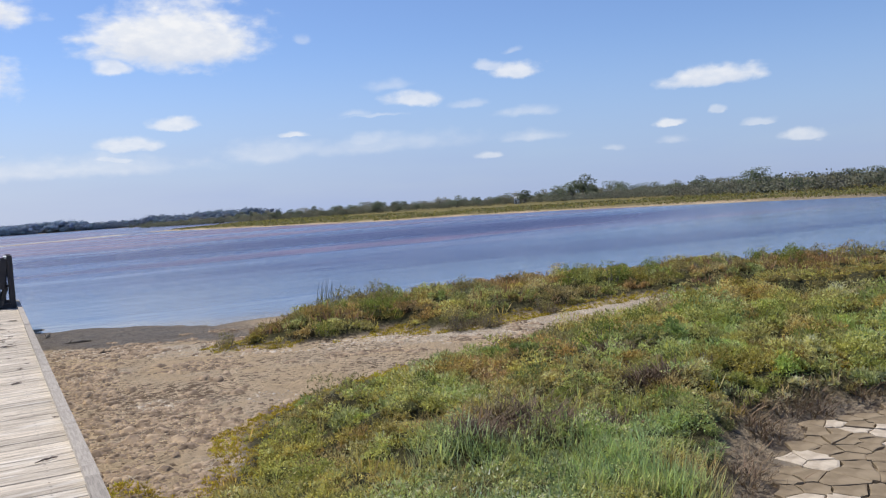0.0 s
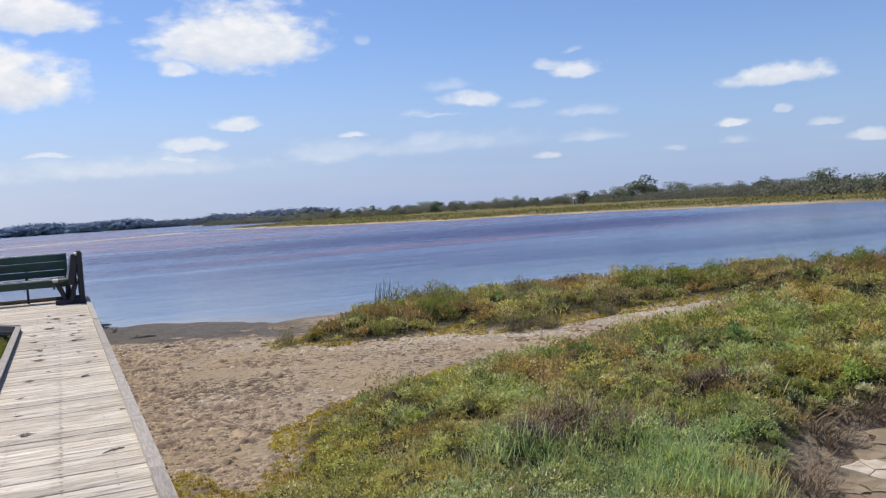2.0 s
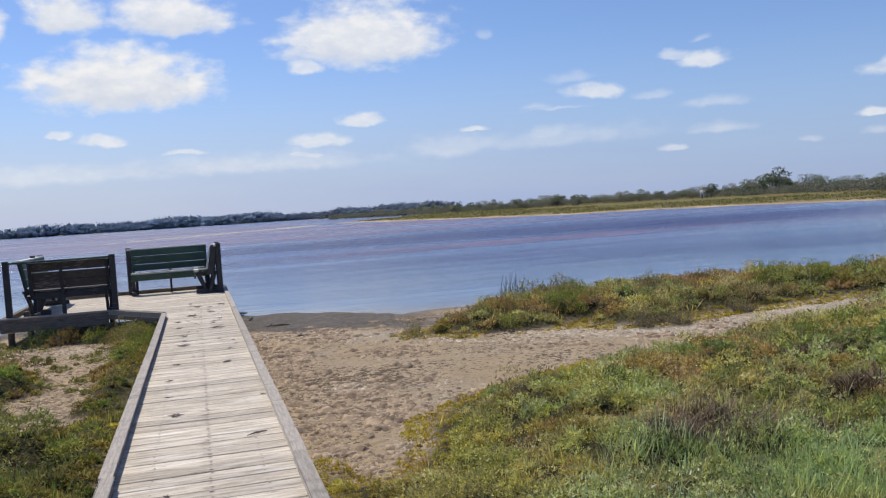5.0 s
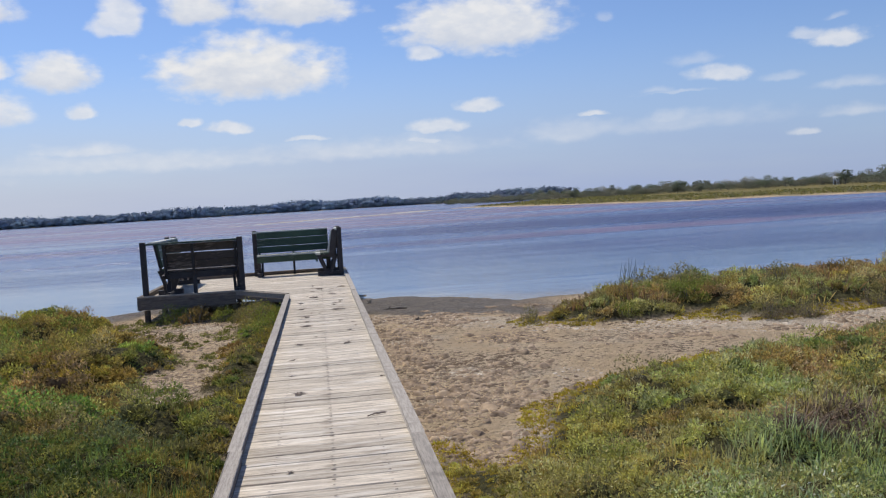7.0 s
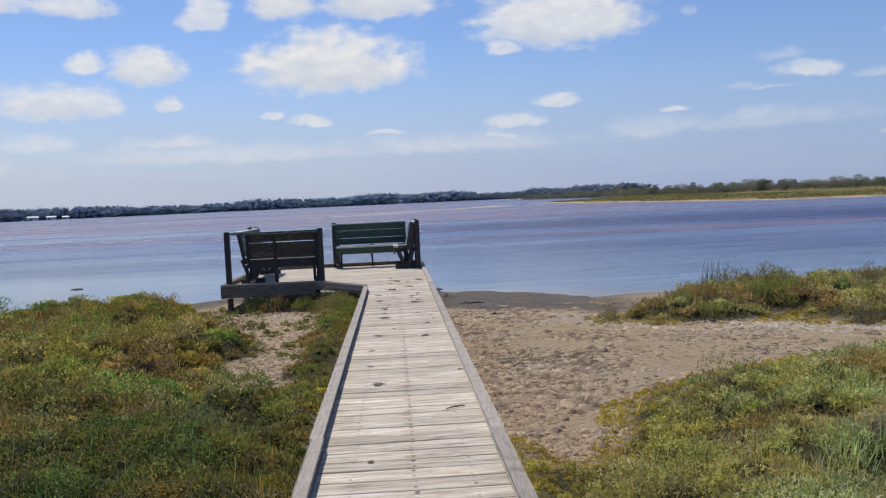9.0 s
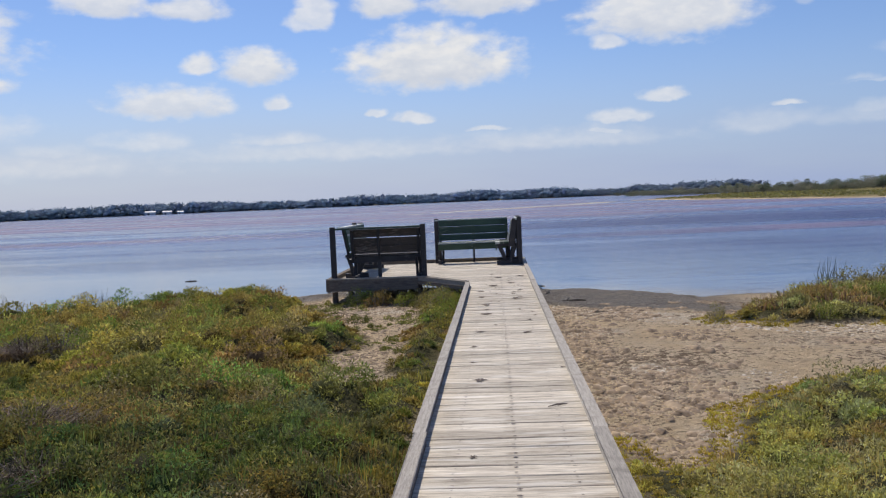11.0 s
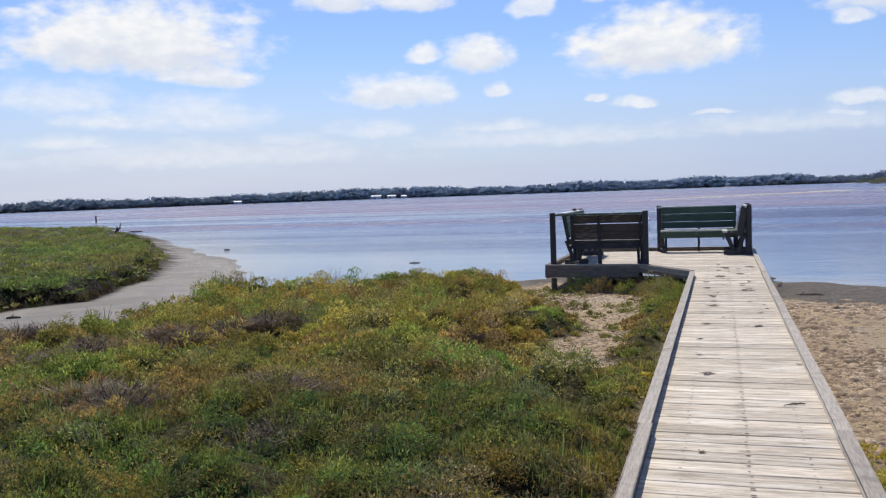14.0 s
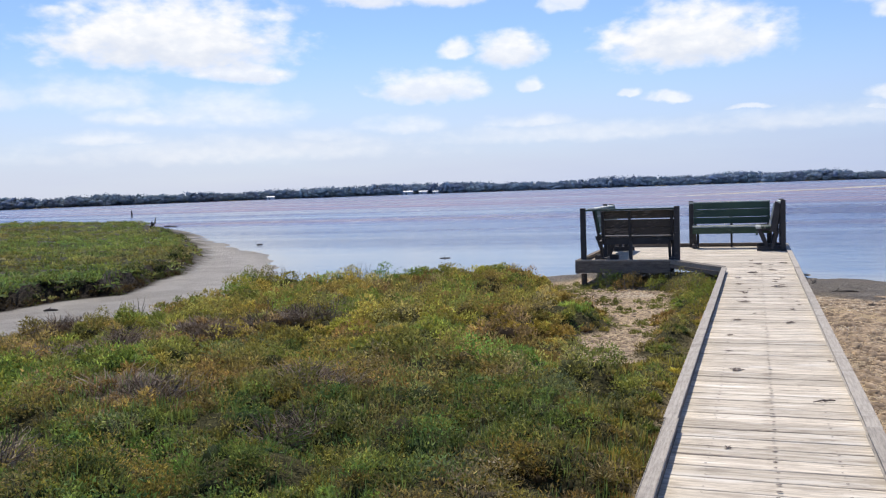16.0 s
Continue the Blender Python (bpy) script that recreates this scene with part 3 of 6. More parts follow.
def land(x, y):
    """Height of the ground and the masks of what lies on it."""
    shore = inside(SHORE, x, y)
    ragged_edge = (fbm(x, y, 1.1, 1) - 0.5) * 0.5
    z = np.where(shore > 0, WATER_Z + 0.085 * step(-0.1, 3.2, shore) + 0.012 * (fbm(x, y, 0.7, 2) - 0.35), WATER_Z - 0.5 * step(-0.02, 5.0, -shore) - 0.003)
    z = np.where((shore > -1.2) & (shore < 1.5), z + 0.05 * (fbm(x, y, 0.9, 5) - 0.5) + 0.012, z)
    mud = np.maximum(inside(MUDFLAT, x, y), np.where(x > -34, inside(PENINSULA, x, y) + 1.2, -50.0))
    z = np.where(mud > -1.5, np.maximum(z, WATER_Z - 0.014 + 0.042 * step(-1.2, 1.2, mud) + 0.03 * (fbm(x, y, 2.0, 6) - 0.5)), z)
    pen = inside(PENINSULA, x, y) + 0.05 + (fbm(x, y, 1.6, 8) - 0.5) * 0.9
    z = np.where(pen > -0.5, np.maximum(z, WATER_Z + 0.01 + 0.13 * step(-0.12, 0.12, pen) + 0.40 * step(0, 12, pen)), z)
    far = inside(FARSHORE, x, y) + (fbm(x, y, 14.0, 9) - 0.5) * 7.0
    z = np.where(far > -8, np.maximum(z, WATER_Z - 0.06 + 0.20 * step(-1.5, 5, far) + 0.05 * step(5, 60, far)), z)
    bar = inside(SANDBAR, x, y) + (fbm(x, y, 8.0, 11) - 0.5) * 2.5
    z = np.where(bar > -4, np.maximum(z, WATER_Z - 0.03 + 0.06 * step(-2, 2, bar)), z)
    # plant cover and the humps it stands on
    pool = inside(MUDPOOL, x, y) + (fbm(x, y, 0.5, 12) - 0.5) * 0.35
    meadow = np.minimum(inside(MEADOW, x, y), -pool) + ragged_edge * 0.5
    inner = np.minimum(inside(MEADOW, x, y) + ragged_edge * 0.5, 0.45 - pool)
    band = step(0.9, 0.3, np.abs(y - 10.0 + 0.50 * (x - 9.5))) * step(8.0, 9.2, x)
    strip = inside(STRIP, x, y) + ragged_edge * 0.7
    left = inside(LEFTMARSH, x, y) + ragged_edge * 0.5
    trod = inside(TRACK, x, y) + (fbm(x, y, 0.45, 14) - 0.5) * 0.55
    bare = step(-0.12, 0.10, trod)
    cm, cs, cl = step(-0.02, 0.25, meadow), step(-0.02, 0.3, strip), step(-0.02, 0.25, left) * (1 - bare)
    cp = step(0.0, 0.3, pen)
    hm = cm * (0.02 + 0.14 * step(0.3, 1.6, inner) * (0.15 + 1.35 * fbm(x, y, 0.7, 16)) + 0.05 * vnoise(x, y, 0.30, 17) + 0.16 * step(0.3, 1.2, inner) * mounds(x, y, 0.7, 74) + 0.13 * band)
    hs = cs * (0.03 + 0.13 * step(0.0, 1.1, strip) * (0.25 + 1.0 * fbm(x, y, 0.9, 18)) + 0.05 * vnoise(x, y, 0.25, 19) + 0.15 * step(0.1, 0.6, strip) * mounds(x, y, 0.7, 75))
    ridge = step(2.6, 0.5, left) * step(9.5, 12.5, y) * step(-3.4, -4.6, x)
    hl = cl * (0.02 + (0.09 + 0.08 * ridge) * step(0.05, 0.9, np.minimum(left, 0.1 - trod)) * (0.15 + 1.35 * fbm(x, y, 0.75, 20)) + 0.05 * vnoise(x, y, 0.32, 21) + 0.22 * step(0.05, 0.6, np.minimum(left, 0.1 - trod)) * mounds(x, y, 0.75, 76))
    hp = cp * (0.16 * fbm(x, y, 1.8, 22) + 0.08 + 0.12 * mounds(x, y, 1.4, 77) + 0.30 * spots(x, y, (-37.5, 43.0, 9.0)))
    hump = np.maximum(np.maximum(hm, hs), np.maximum(hl, hp))
    z = z + hump
    bed = step(0.0, 0.3, pool)
    z = np.where(pool > -0.1, np.minimum(z, -0.475 + 0.6 * np.maximum(0, 0.02 - pool)), z)
    veg = np.maximum(np.maximum(cm, cs), np.maximum(cl, cp))
    # bare salt earth: hollows and clods
    dry = (1 - veg) * step(0.2, 1.5, shore) * (1 - bed)
    z = z + dry * (0.035 * (fbm(x, y, 0.45, 23) - 0.5) + 0.02 * (vnoise(x, y, 0.13, 24) - 0.5))
    masks = dict(veg=veg, meadow=step(0, 4, far) * step(1.5, 6, far), shore=shore, pen=pen, far=far, mud=mud, cm=cm, cs=cs, cl=cl, cp=cp, pool=pool, strip=strip, left=left, meadow_in=meadow, inner=inner, hump=hump, bare=bare, trod=trod)
    return z, masks


def ramp(lo, hi, pitch, end_lo, end_hi, grow):
    """Coordinates with an even pitch between lo and hi that widen outside."""
    core = list(np.arange(lo, hi, pitch))
    up, s = [core[-1]], pitch
    while up[-1] < end_hi:
        s *= grow
        up.append(up[-1] + s)
    down, s = [core[0]], pitch
    while down[-1] > end_lo:
        s *= grow
        down.append(down[-1] - s)
    return np.array(down[:0:-1] + core + up[1:])


gx, gy = ramp(-13, 14, 0.11, -3800, 3800, 1.09), ramp(2.4, 18.0, 0.11, -500, 3800, 1.07)
GX, GY = np.meshgrid(gx, gy)
GZ, GM = land(GX, GY)
nx, ny = len(gx), len(gy)
quad = np.arange(nx * ny).reshape(ny, nx)
quads = np.stack([quad[:-1, :-1], quad[:-1, 1:], quad[1:, 1:], quad[1:, :-1]], -1).reshape(-1, 4)
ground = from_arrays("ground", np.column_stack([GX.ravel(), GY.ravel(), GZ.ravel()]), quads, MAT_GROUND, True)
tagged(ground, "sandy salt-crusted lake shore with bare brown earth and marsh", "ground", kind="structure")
# the bank's face takes the dark litter colour as well
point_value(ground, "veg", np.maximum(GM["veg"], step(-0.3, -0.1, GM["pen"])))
point_value(ground, "dark_scarp", step(-0.45, -0.2, GM["pen"]) * step(0.8, 0.35, GM["pen"]))
point_value(ground, "meadow", GM["meadow"] * 1.0)
crust = step(0.75, 0.1, np.abs(GY - (14.75 - 0.78 * (GX - 0.8)) + (fbm(GX, GY, 0.8, 30) - 0.5) * 0.9)) * step(0.4, 0.9, GX) * step(4.3, 3.0, GX)
path_salt = step(0.9, 0.1, np.abs(inside(STRIP, GX, GY) + 0.35)) * step(4.5, 6.0, GX) * (GY < 12.3)
point_value(ground, "salt", np.clip(np.maximum(np.maximum(crust, path_salt), spots(GX, GY, (1.83, 6.72, 0.42), (1.58, 9.45, 0.30), (1.25, 12.0, 0.45), (0.95, 6.9, 0.2), (-2.1, 15.2, 0.5))) + 0.3 * step(0.55, 0.75, fbm(GX, GY, 0.9, 31)), 0, 1))
wet_edge = GY - (15.2 - 0.72 * (GX - 0.8)) + (fbm(GX, GY, 0.7, 32) - 0.5) * 0.8
point_value(ground, "wet", np.clip(np.where(GX > -3.6, step(-0.1, 0.5, wet_edge) * step(5.0, 3.4, GX), step(1.0, 0.2, GM["shore"])) + 0.6 * step(0.1, -0.3, GM["shore"]) + 0.6 * step(-0.4, 0.0, GM["pool"]), 0, 1) * (GY < 60))
point_value(ground, "tidal", np.clip(step(-1.5, 0.3, GM["mud"]) * step(-0.12, -0.3, GM["pen"]) + step(-0.1, 0.1, inside(SANDBAR, GX, GY) + 3), 0, 1))

# the lake: finer towards the shore, so that the shallows can be told
wx, wy = ramp(-40, 20, 0.6, -3900, 3900, 1.12), ramp(8, 40, 0.6, -200, 3900, 1.12)
WX, WY = np.meshgrid(wx, wy)
quad = np.arange(WX.size).reshape(WX.shape)
quads = np.stack([quad[:-1, :-1], quad[:-1, 1:], quad[1:, 1:], quad[1:, :-1]], -1).reshape(-1, 4)
lake = from_arrays("water", np.column_stack([WX.ravel(), WY.ravel(), np.full(WX.size, WATER_Z)]), quads, MAT_WATER, True)
tagged(lake, "shallow salt lake with wind lanes and pinkish algae bands", "water", kind="structure")
near_land = np.maximum(inside(SHORE, WX, WY), inside(MUDFLAT, WX, WY))
# the wide term round the mudflat paints in a pale sky reflection
point_value(lake, "shallow", np.clip(np.maximum(step(-2.2, 0.0, near_land + (fbm(WX, WY, 2.0, 33) - 0.5) * 1.2), np.maximum(0.6 * step(-5, 0, inside(SANDBAR, WX, WY)), 0.42 * step(-13, -0.5, inside(MUDFLAT, WX, WY)))), 0, 1))


# ---- boardwalk and viewing platform ----
KERB_H = 0.078
LX, RX = -0.58, 0.612
boardwalk = tagged(new("boardwalk"), "bleached timber boardwalk with raised grey kerbs leading to a lakeside platform", "boardwalk")
boardwalk.empty_display_size = 0.2


def kerb(a, b, width=0.075, material=None, shaded_side=False, low=False):
    tall = 0.050 if low else KERB_H
    bm = board((*a, tall / 2 + 0.003), (*b, tall / 2 + 0.003), width, tall, bevel=0.009)
    # a darker lower piece paints in the shade on the kerb's sides
    if shaded_side:
        bm.free()
        part("kerb", board((*a, 0.031), (*b, 0.031), width - 0.012, 0.055, bevel=0.004), MAT_BEAM, boardwalk, "kerb sides in a dark tone for their shade")
        return part("kerb_cap", board((*a, 0.069), (*b, 0.069), width, 0.019, bevel=0.005), MAT_KERB, boardwalk, "weathered grey top of the kerb")
    # a dark material given here puts a backlit kerb's shade into its colour
    return part("kerb", bm, material or MAT_KERB, boardwalk, "kerb timber in a dark tone for its shaded side" if material else "weathered grey kerb timber")


kerb((-0.530, -2.4), (-0.532, 5.27), 0.072, shaded_side=True)
kerb((-0.543, 5.28), (-0.543, 9.90), 0.072, shaded_side=True)
kerb((-0.540, 9.91), (-0.540, 15.02), 0.072, shaded_side=True)
kerb((-0.560, 15.06), (-1.50, 16.46), 0.08)
kerb((-1.54, 16.49), (-3.32, 16.58), 0.085, shaded_side=True)
kerb((-3.27, 16.64), (-3.27, 21.00), 0.075, MAT_BEAM)
kerb((0.583, -2.4), (0.583, 5.40), 0.068, low=True)
kerb((0.588, 5.41), (0.588, 10.30), 0.066, low=True)
kerb((0.590, 10.31), (0.590, 15.20), 0.066, low=True)
kerb((0.595, 15.21), (0.600, 21.00), 0.066, low=True)
kerb((-3.23, 21.00), (0.55, 21.00), 0.075, MAT_BEAM)


def under(a, b, z, width, height, name="bearer", label="dark weathered beam"):
    part(name, board((*a, z), (*b, z), width, height, bevel=0.008), MAT_BEAM, boardwalk, label)


# fascias and bearers below the planks
under((-0.545, -2.4), (-0.545, 15.04), -0.115, 0.06, 0.15)
under((0.575, -2.4), (0.575, 21.0), -0.115, 0.06, 0.15)
under((0.04, -2.4), (0.04, 21.0), -0.120, 0.07, 0.15)
under((-0.59, 15.06), (-1.53, 16.46), -0.0315, 0.05, 0.06, "fascia")
under((-1.55, 16.48), (-3.32, 16.565), -0.0805, 0.05, 0.16, "fascia")
under((-3.30, 16.62), (-3.30, 21.02), -0.0955, 0.05, 0.19, "fascia")
under((-3.3, 21.03), (0.60, 21.03), -0.0955, 0.05, 0.19, "fascia")
under((-1.9, 16.6), (-1.9, 20.98), -0.130, 0.07, 0.14)
for px, py in ((-3.19, 16.72), (-2.35, 16.68), (-1.5, 16.58), (-3.22, 18.7), (-1.9, 18.7), (-3.22, 20.9), (-1.9, 20.9), (-0.46, 12.6), (-0.46, 9.4), (-0.46, 6.2), (-0.46, 3.0), (-0.46, 0.2),
               (0.54, 3.0), (0.54, 6.2), (0.54, 9.4), (0.54, 12.6), (0.54, 15.8), (0.54, 18.6), (0.54, 20.9), (-0.46, 15.8), (-0.46, 0.0)):
    bm = bmesh.new()
    tube(bm, [(px, py, -0.95), (px, py, -0.5), (px, py, -0.20)], [0.062, 0.06, 0.058], 8)
    part("pile", bm, MAT_BEAM, boardwalk, "round dark timber pile")


def plank_mesh(length, width, seed):
    """A plank along x with worn, slightly wavy edges, top at z = 0."""
    rnd = random.Random(seed)
    bm = bmesh.new()
    rings = []
    for i in range(4):
        x = -length / 2 + length * i / 3
        e0, e1, dz = rnd.uniform(-0.003, 0.002), rnd.uniform(-0.002, 0.003), rnd.uniform(-0.0025, 0.0015)
        a, b = -width / 2 + e0, width / 2 + e1
        section = ((a, -0.036), (a, -0.007 + dz), (a + 0.006, dz), (b - 0.006, dz), (b, -0.007 + dz), (b, -0.036))
        rings.append([bm.verts.new((x, y, z)) for y, z in section])
    for r0, r1 in zip(rings, rings[1:]):
        for k in range(6):
            bm.faces.new((r0[k], r0[(k + 1) % 6], r1[(k + 1) % 6], r1[k]))
    bm.faces.new(rings[0])
    bm.faces.new(rings[-1][::-1])
    bmesh.ops.recalc_face_normals(bm, faces=bm.faces[:])
    me = bpy.data.meshes.new("plank")
    bm.to_mesh(me)
    bm.free()
    me.materials.append(MAT_DECK)
    return me


# ---- benches ----
def bench(width, posts=(True, True), lean=0.16, cut=0.0, paint=None, extra=False, edge=None, ended=False):
    """A slatted bench with its back along local x; the seat reaches towards -y."""
    root = new("bench")
    w = width / 2
    paint = paint or MAT_GREEN
    for side, stands in zip((-1, 1), posts):
        if stands:
            part("post", board((side * (w - 0.05), 0.0, 0.0), (side * (w - 0.05), 0.0, 1.07), 0.10, 0.10, (0, 1, 0), 0.008), MAT_POST, root, "square dark post")
    inner = w - 0.11
    end = inner - cut
    if extra:
        part("post", board((w * 0.35, 0.0, 0.0), (w * 0.35, 0.0, 1.09), 0.09, 0.09, (0, 1, 0), 0.008), MAT_POST, root, "square dark post")
        part("strut", board((0.13, -0.04, 0.45), (0.13, 0.0, 1.0), 0.06, 0.035, (0, 1, 0), 0.004), MAT_POST, root)
    if ended:
        part("end_support", board((w - 0.06, -0.20, 0.40), (w - 0.06, -0.09, 1.03), 0.05, 0.13, (0, 1, 0.15), 0.006), MAT_POST, root, "dark slanting end support")
        part("worn_edge", board((w - 0.09, -0.275, 0.53), (w - 0.09, -0.165, 1.01), 0.02, 0.035, (0, 1, 0.2), 0.004), MAT_PALE, root, "pale worn edge of the backrest")
    for z, tall in ((0.925, 0.150), (0.7555, 0.147), (0.6055, 0.151)) if edge is None else ((0.945, 0.140), (0.780, 0.172), (0.613, 0.140)):
        y = -0.085 + lean * (z - 0.95)
        part("back_slat", board((-inner, y, z), (end, y, z), 0.030, tall, (0, lean, 1), 0.006), paint, root, "dark painted slat")
    part("top_rail", board((-w + 0.01, -0.02, 1.025), (w - 0.01 if all(posts) else inner, -0.02, 1.025), 0.13, 0.035, (0, 0, 1), 0.006), edge or MAT_WORN, root, "weathered top rail with worn pale edge")
    for k in range(4):
        y = -0.20 - 0.098 * k
        part("seat_slat", board((-inner, y, 0.495 - 0.006 * (k == 0)), (end, y, 0.495), 0.090, 0.035, (0, 0, 1), 0.007), (edge or paint) if k == 3 else paint, root, "worn seat slat")
    part("apron", board((-inner, -0.525, 0.405), (end, -0.525, 0.405), 0.03, 0.14, (0, 0, 1), 0.006), paint if edge else MAT_POST, root)
    part("apron", board((-inner, -0.16, 0.41), (end, -0.16, 0.41), 0.03, 0.12, (0, 0, 1), 0.006), MAT_POST, root)
    for x in (-inner + 0.04, end - 0.04):
        part("seat_bearer", board((x, -0.52, 0.45), (x, -0.06, 0.45), 0.05, 0.05, (0, 0, 1), 0.005), MAT_POST, root)
        part("leg", board((x, -0.47, 0.43), (x, -0.30, 0.02), 0.05, 0.075, (0, 1, 0.4), 0.006), MAT_POST, root, "slanting timber leg")
        part("leg", board((x + 0.052, -0.10, 0.43), (x + 0.052, -0.24, 0.02), 0.05, 0.075, (0, 1, -0.4), 0.006), MAT_POST, root, "slanting timber leg")
        part("back_bracket", board((x, -0.13, 0.46), (x, -0.035, 0.99), 0.05, 0.055, (0, 1, 0), 0.005), MAT_POST, root)
        part("sole_plate", board((x, -0.52, 0.05), (x, -0.05, 0.05), 0.10, 0.09, (0, 0, 1), 0.008), MAT_POST, root)
    part("back_strut", board((0, -0.115, 0.42), (0, -0.035, 0.99), 0.055, 0.04, (0, 1, 0), 0.004), MAT_POST, root)
    part("centre_leg", board((0, -0.14, 0.40), (0, -0.14, 0.0), 0.070 if edge is None else 0.045, 0.055, (0, 1, 0), 0.005), MAT_POST, root)
    return root


def place(ob, m, label):
    ob.matrix_basis = m
    return tagged(ob, label, "bench", "benches on the platform")


place(bench(1.86, cut=0.27, paint=MAT_DARKBENCH), pose(-2.31, 16.72, 0.002, 0, 0, 180), "dark slatted timber bench standing with its back to the boardwalk")
place(bench(1.86, (True, False), edge=MAT_PALE), pose(-0.56, 20.80, 0.002), "faded green slatted bench at the lake end of the platform")
place(bench(2.70, (False, True), extra=True, edge=MAT_PALE), pose(-3.16, 18.75, 0.002, 0, 0, 90), "green slatted bench along the outer platform edge")
place(bench(1.42, lean=0.30, paint=MAT_WORN, edge=MAT_PALE, ended=True), pose(0.50, 20.15, 0.002, 0, 0, -90), "short green slatted bench beside the platform kerb")

# ---- litter on the planks ----
def leaf_clump(size, seed):
    rnd = random.Random(seed)
    bm = bmesh.new()
    for _ in range(rnd.randint(5, 8)):
        a, r = rnd.uniform(0, 6.28), rnd.uniform(0, size * 0.42)
        c = Vector((r * math.cos(a), r * math.sin(a) * 0.6, size * rnd.uniform(0.02, 0.06)))
        d = Vector((math.cos(a * 3), math.sin(a * 3), rnd.uniform(-0.05, 0.08))).normalized() * size * rnd.uniform(0.40, 0.75)
        s = d.cross(Vector((0, 0, 1))).normalized() * size * rnd.uniform(0.05, 0.14)
        lift = Vector((0, 0, size * 0.05))
        v = [bm.verts.new(p) for p in (c - d, c - s - lift * 0.6, c + d, c + s - lift * 0.6, c + lift)]
        for i in range(4):
            bm.faces.new((v[i], v[(i + 1) % 4], v[4]))
        bm.faces.new((v[3], v[2], v[1], v[0]))
    me = bpy.data.meshes.new("dry_leaf_clump")
    bm.to_mesh(me)
    bm.free()
    me.materials.append(MAT_LITTER)
    low = min(v.co.z for v in me.vertices)
    for v in me.vertices:
        v.co.z -= low
    return me


for i, (x, y, s) in enumerate(((-0.20, 7.12, 0.10), (-0.09, 14.84, 0.13), (-0.27, 13.18, 0.10), (-0.20, 12.19, 0.12), (-0.19, 11.24, 0.12), (0.25, 12.87, 0.13), (-0.01, 16.37, 0.14), (0.42, 16.6, 0.12),
                               (0.29, 9.61, 0.09), (0.52, 7.59, 0.05), (-0.25, 9.74, 0.07), (-0.29, 8.75, 0.06), (-0.28, 7.93, 0.05), (-0.20, 4.97, 0.05), (0.20, 15.3, 0.10), (-0.3, 14.0, 0.1))):
    ob = new("dry_leaf_clump", leaf_clump(s * 1.1, 40 + i))
    ob.matrix_basis = pose(x, y, 0.003, 0, 0, 50 * i)
    tagged(ob, "small dark clump of dry leaves lying on the planks", "leaf litter", "leaf litter on the planks")
rl = random.Random(12)
for i in range(34):
    x, y = rl.choice((-0.22, -0.15, 0.25, 0.35, -0.05)) + rl.uniform(-0.10, 0.10), rl.uniform(10.2, 17.2)
    ob = new("dry_leaf_clump", leaf_clump(rl.uniform(0.03, 0.085), 90 + i))
    ob.matrix_basis = pose(x, y, 0.003, 0, 0, rl.uniform(0, 360))
    tagged(ob, "scrap of dark dry leaf lying on the planks", "leaf litter", "leaf litter on the planks")
bm = bmesh.new()
for k, (dx, dy, l) in enumerate(((0, 0, 0.14), (0.04, 0.010, 0.08))):
    tube(bm, [(dx - l / 2, dy - 0.02, 0.006), (dx, dy, 0.014), (dx + l / 2, dy + 0.014, 0.007)], [0.003, 0.0065, 0.002], 5)
me = bpy.data.meshes.new("wood_splinter")
bm.to_mesh(me)
bm.free()
me.materials.append(MAT_LITTER)
splinter = new("wood_splinter", me)
splinter.matrix_basis = pose(0.37, 6.17, 0.002, 0, 0, 8)
tagged(splinter, "loose dark wood splinters lying on the planks", "splinter")

# ---- plants ----
PALETTE = dict(olive=(0.310, 0.295, 0.100), green=(0.205, 0.300, 0.080), sea=(0.200, 0.325, 0.160), ochre=(0.400, 0.330, 0.110), rust=(0.345, 0.205, 0.110), straw=(0.440, 0.360, 0.230), deep=(0.115, 0.170, 0.060), grey=(0.290, 0.250, 0.215), lime=(0.280, 0.320, 0.100), pine=(0.100, 0.185, 0.085), vivid=(0.150, 0.320, 0.085), gold=(0.450, 0.350, 0.085))
rng = np.random.default_rng(5)


def blend(rgb, name, amount):
    return rgb + (np.array(PALETTE[name]) - rgb) * np.clip(amount, 0, 1)[:, None]


DEAD_RIGHT = ((3.55, 5.24, 0.46), (3.00, 5.05, 0.25), (5.15, 5.75, 0.28), (4.1, 5.02, 0.20), (5.7, 7.05, 0.2))
DEAD_LEFT = ((-6.1, 9.4, 0.35), (-5.7, 9.75, 0.3), (-7.1, 8.15, 0.3), (-4.9, 5.9, 0.45), (-3.55, 6.5, 0.3), (-4.55, 4.2, 0.2), (-6.5, 9.1, 0.40), (-7.55, 7.55, 0.45), (-8.6, 8.9, 0.3))


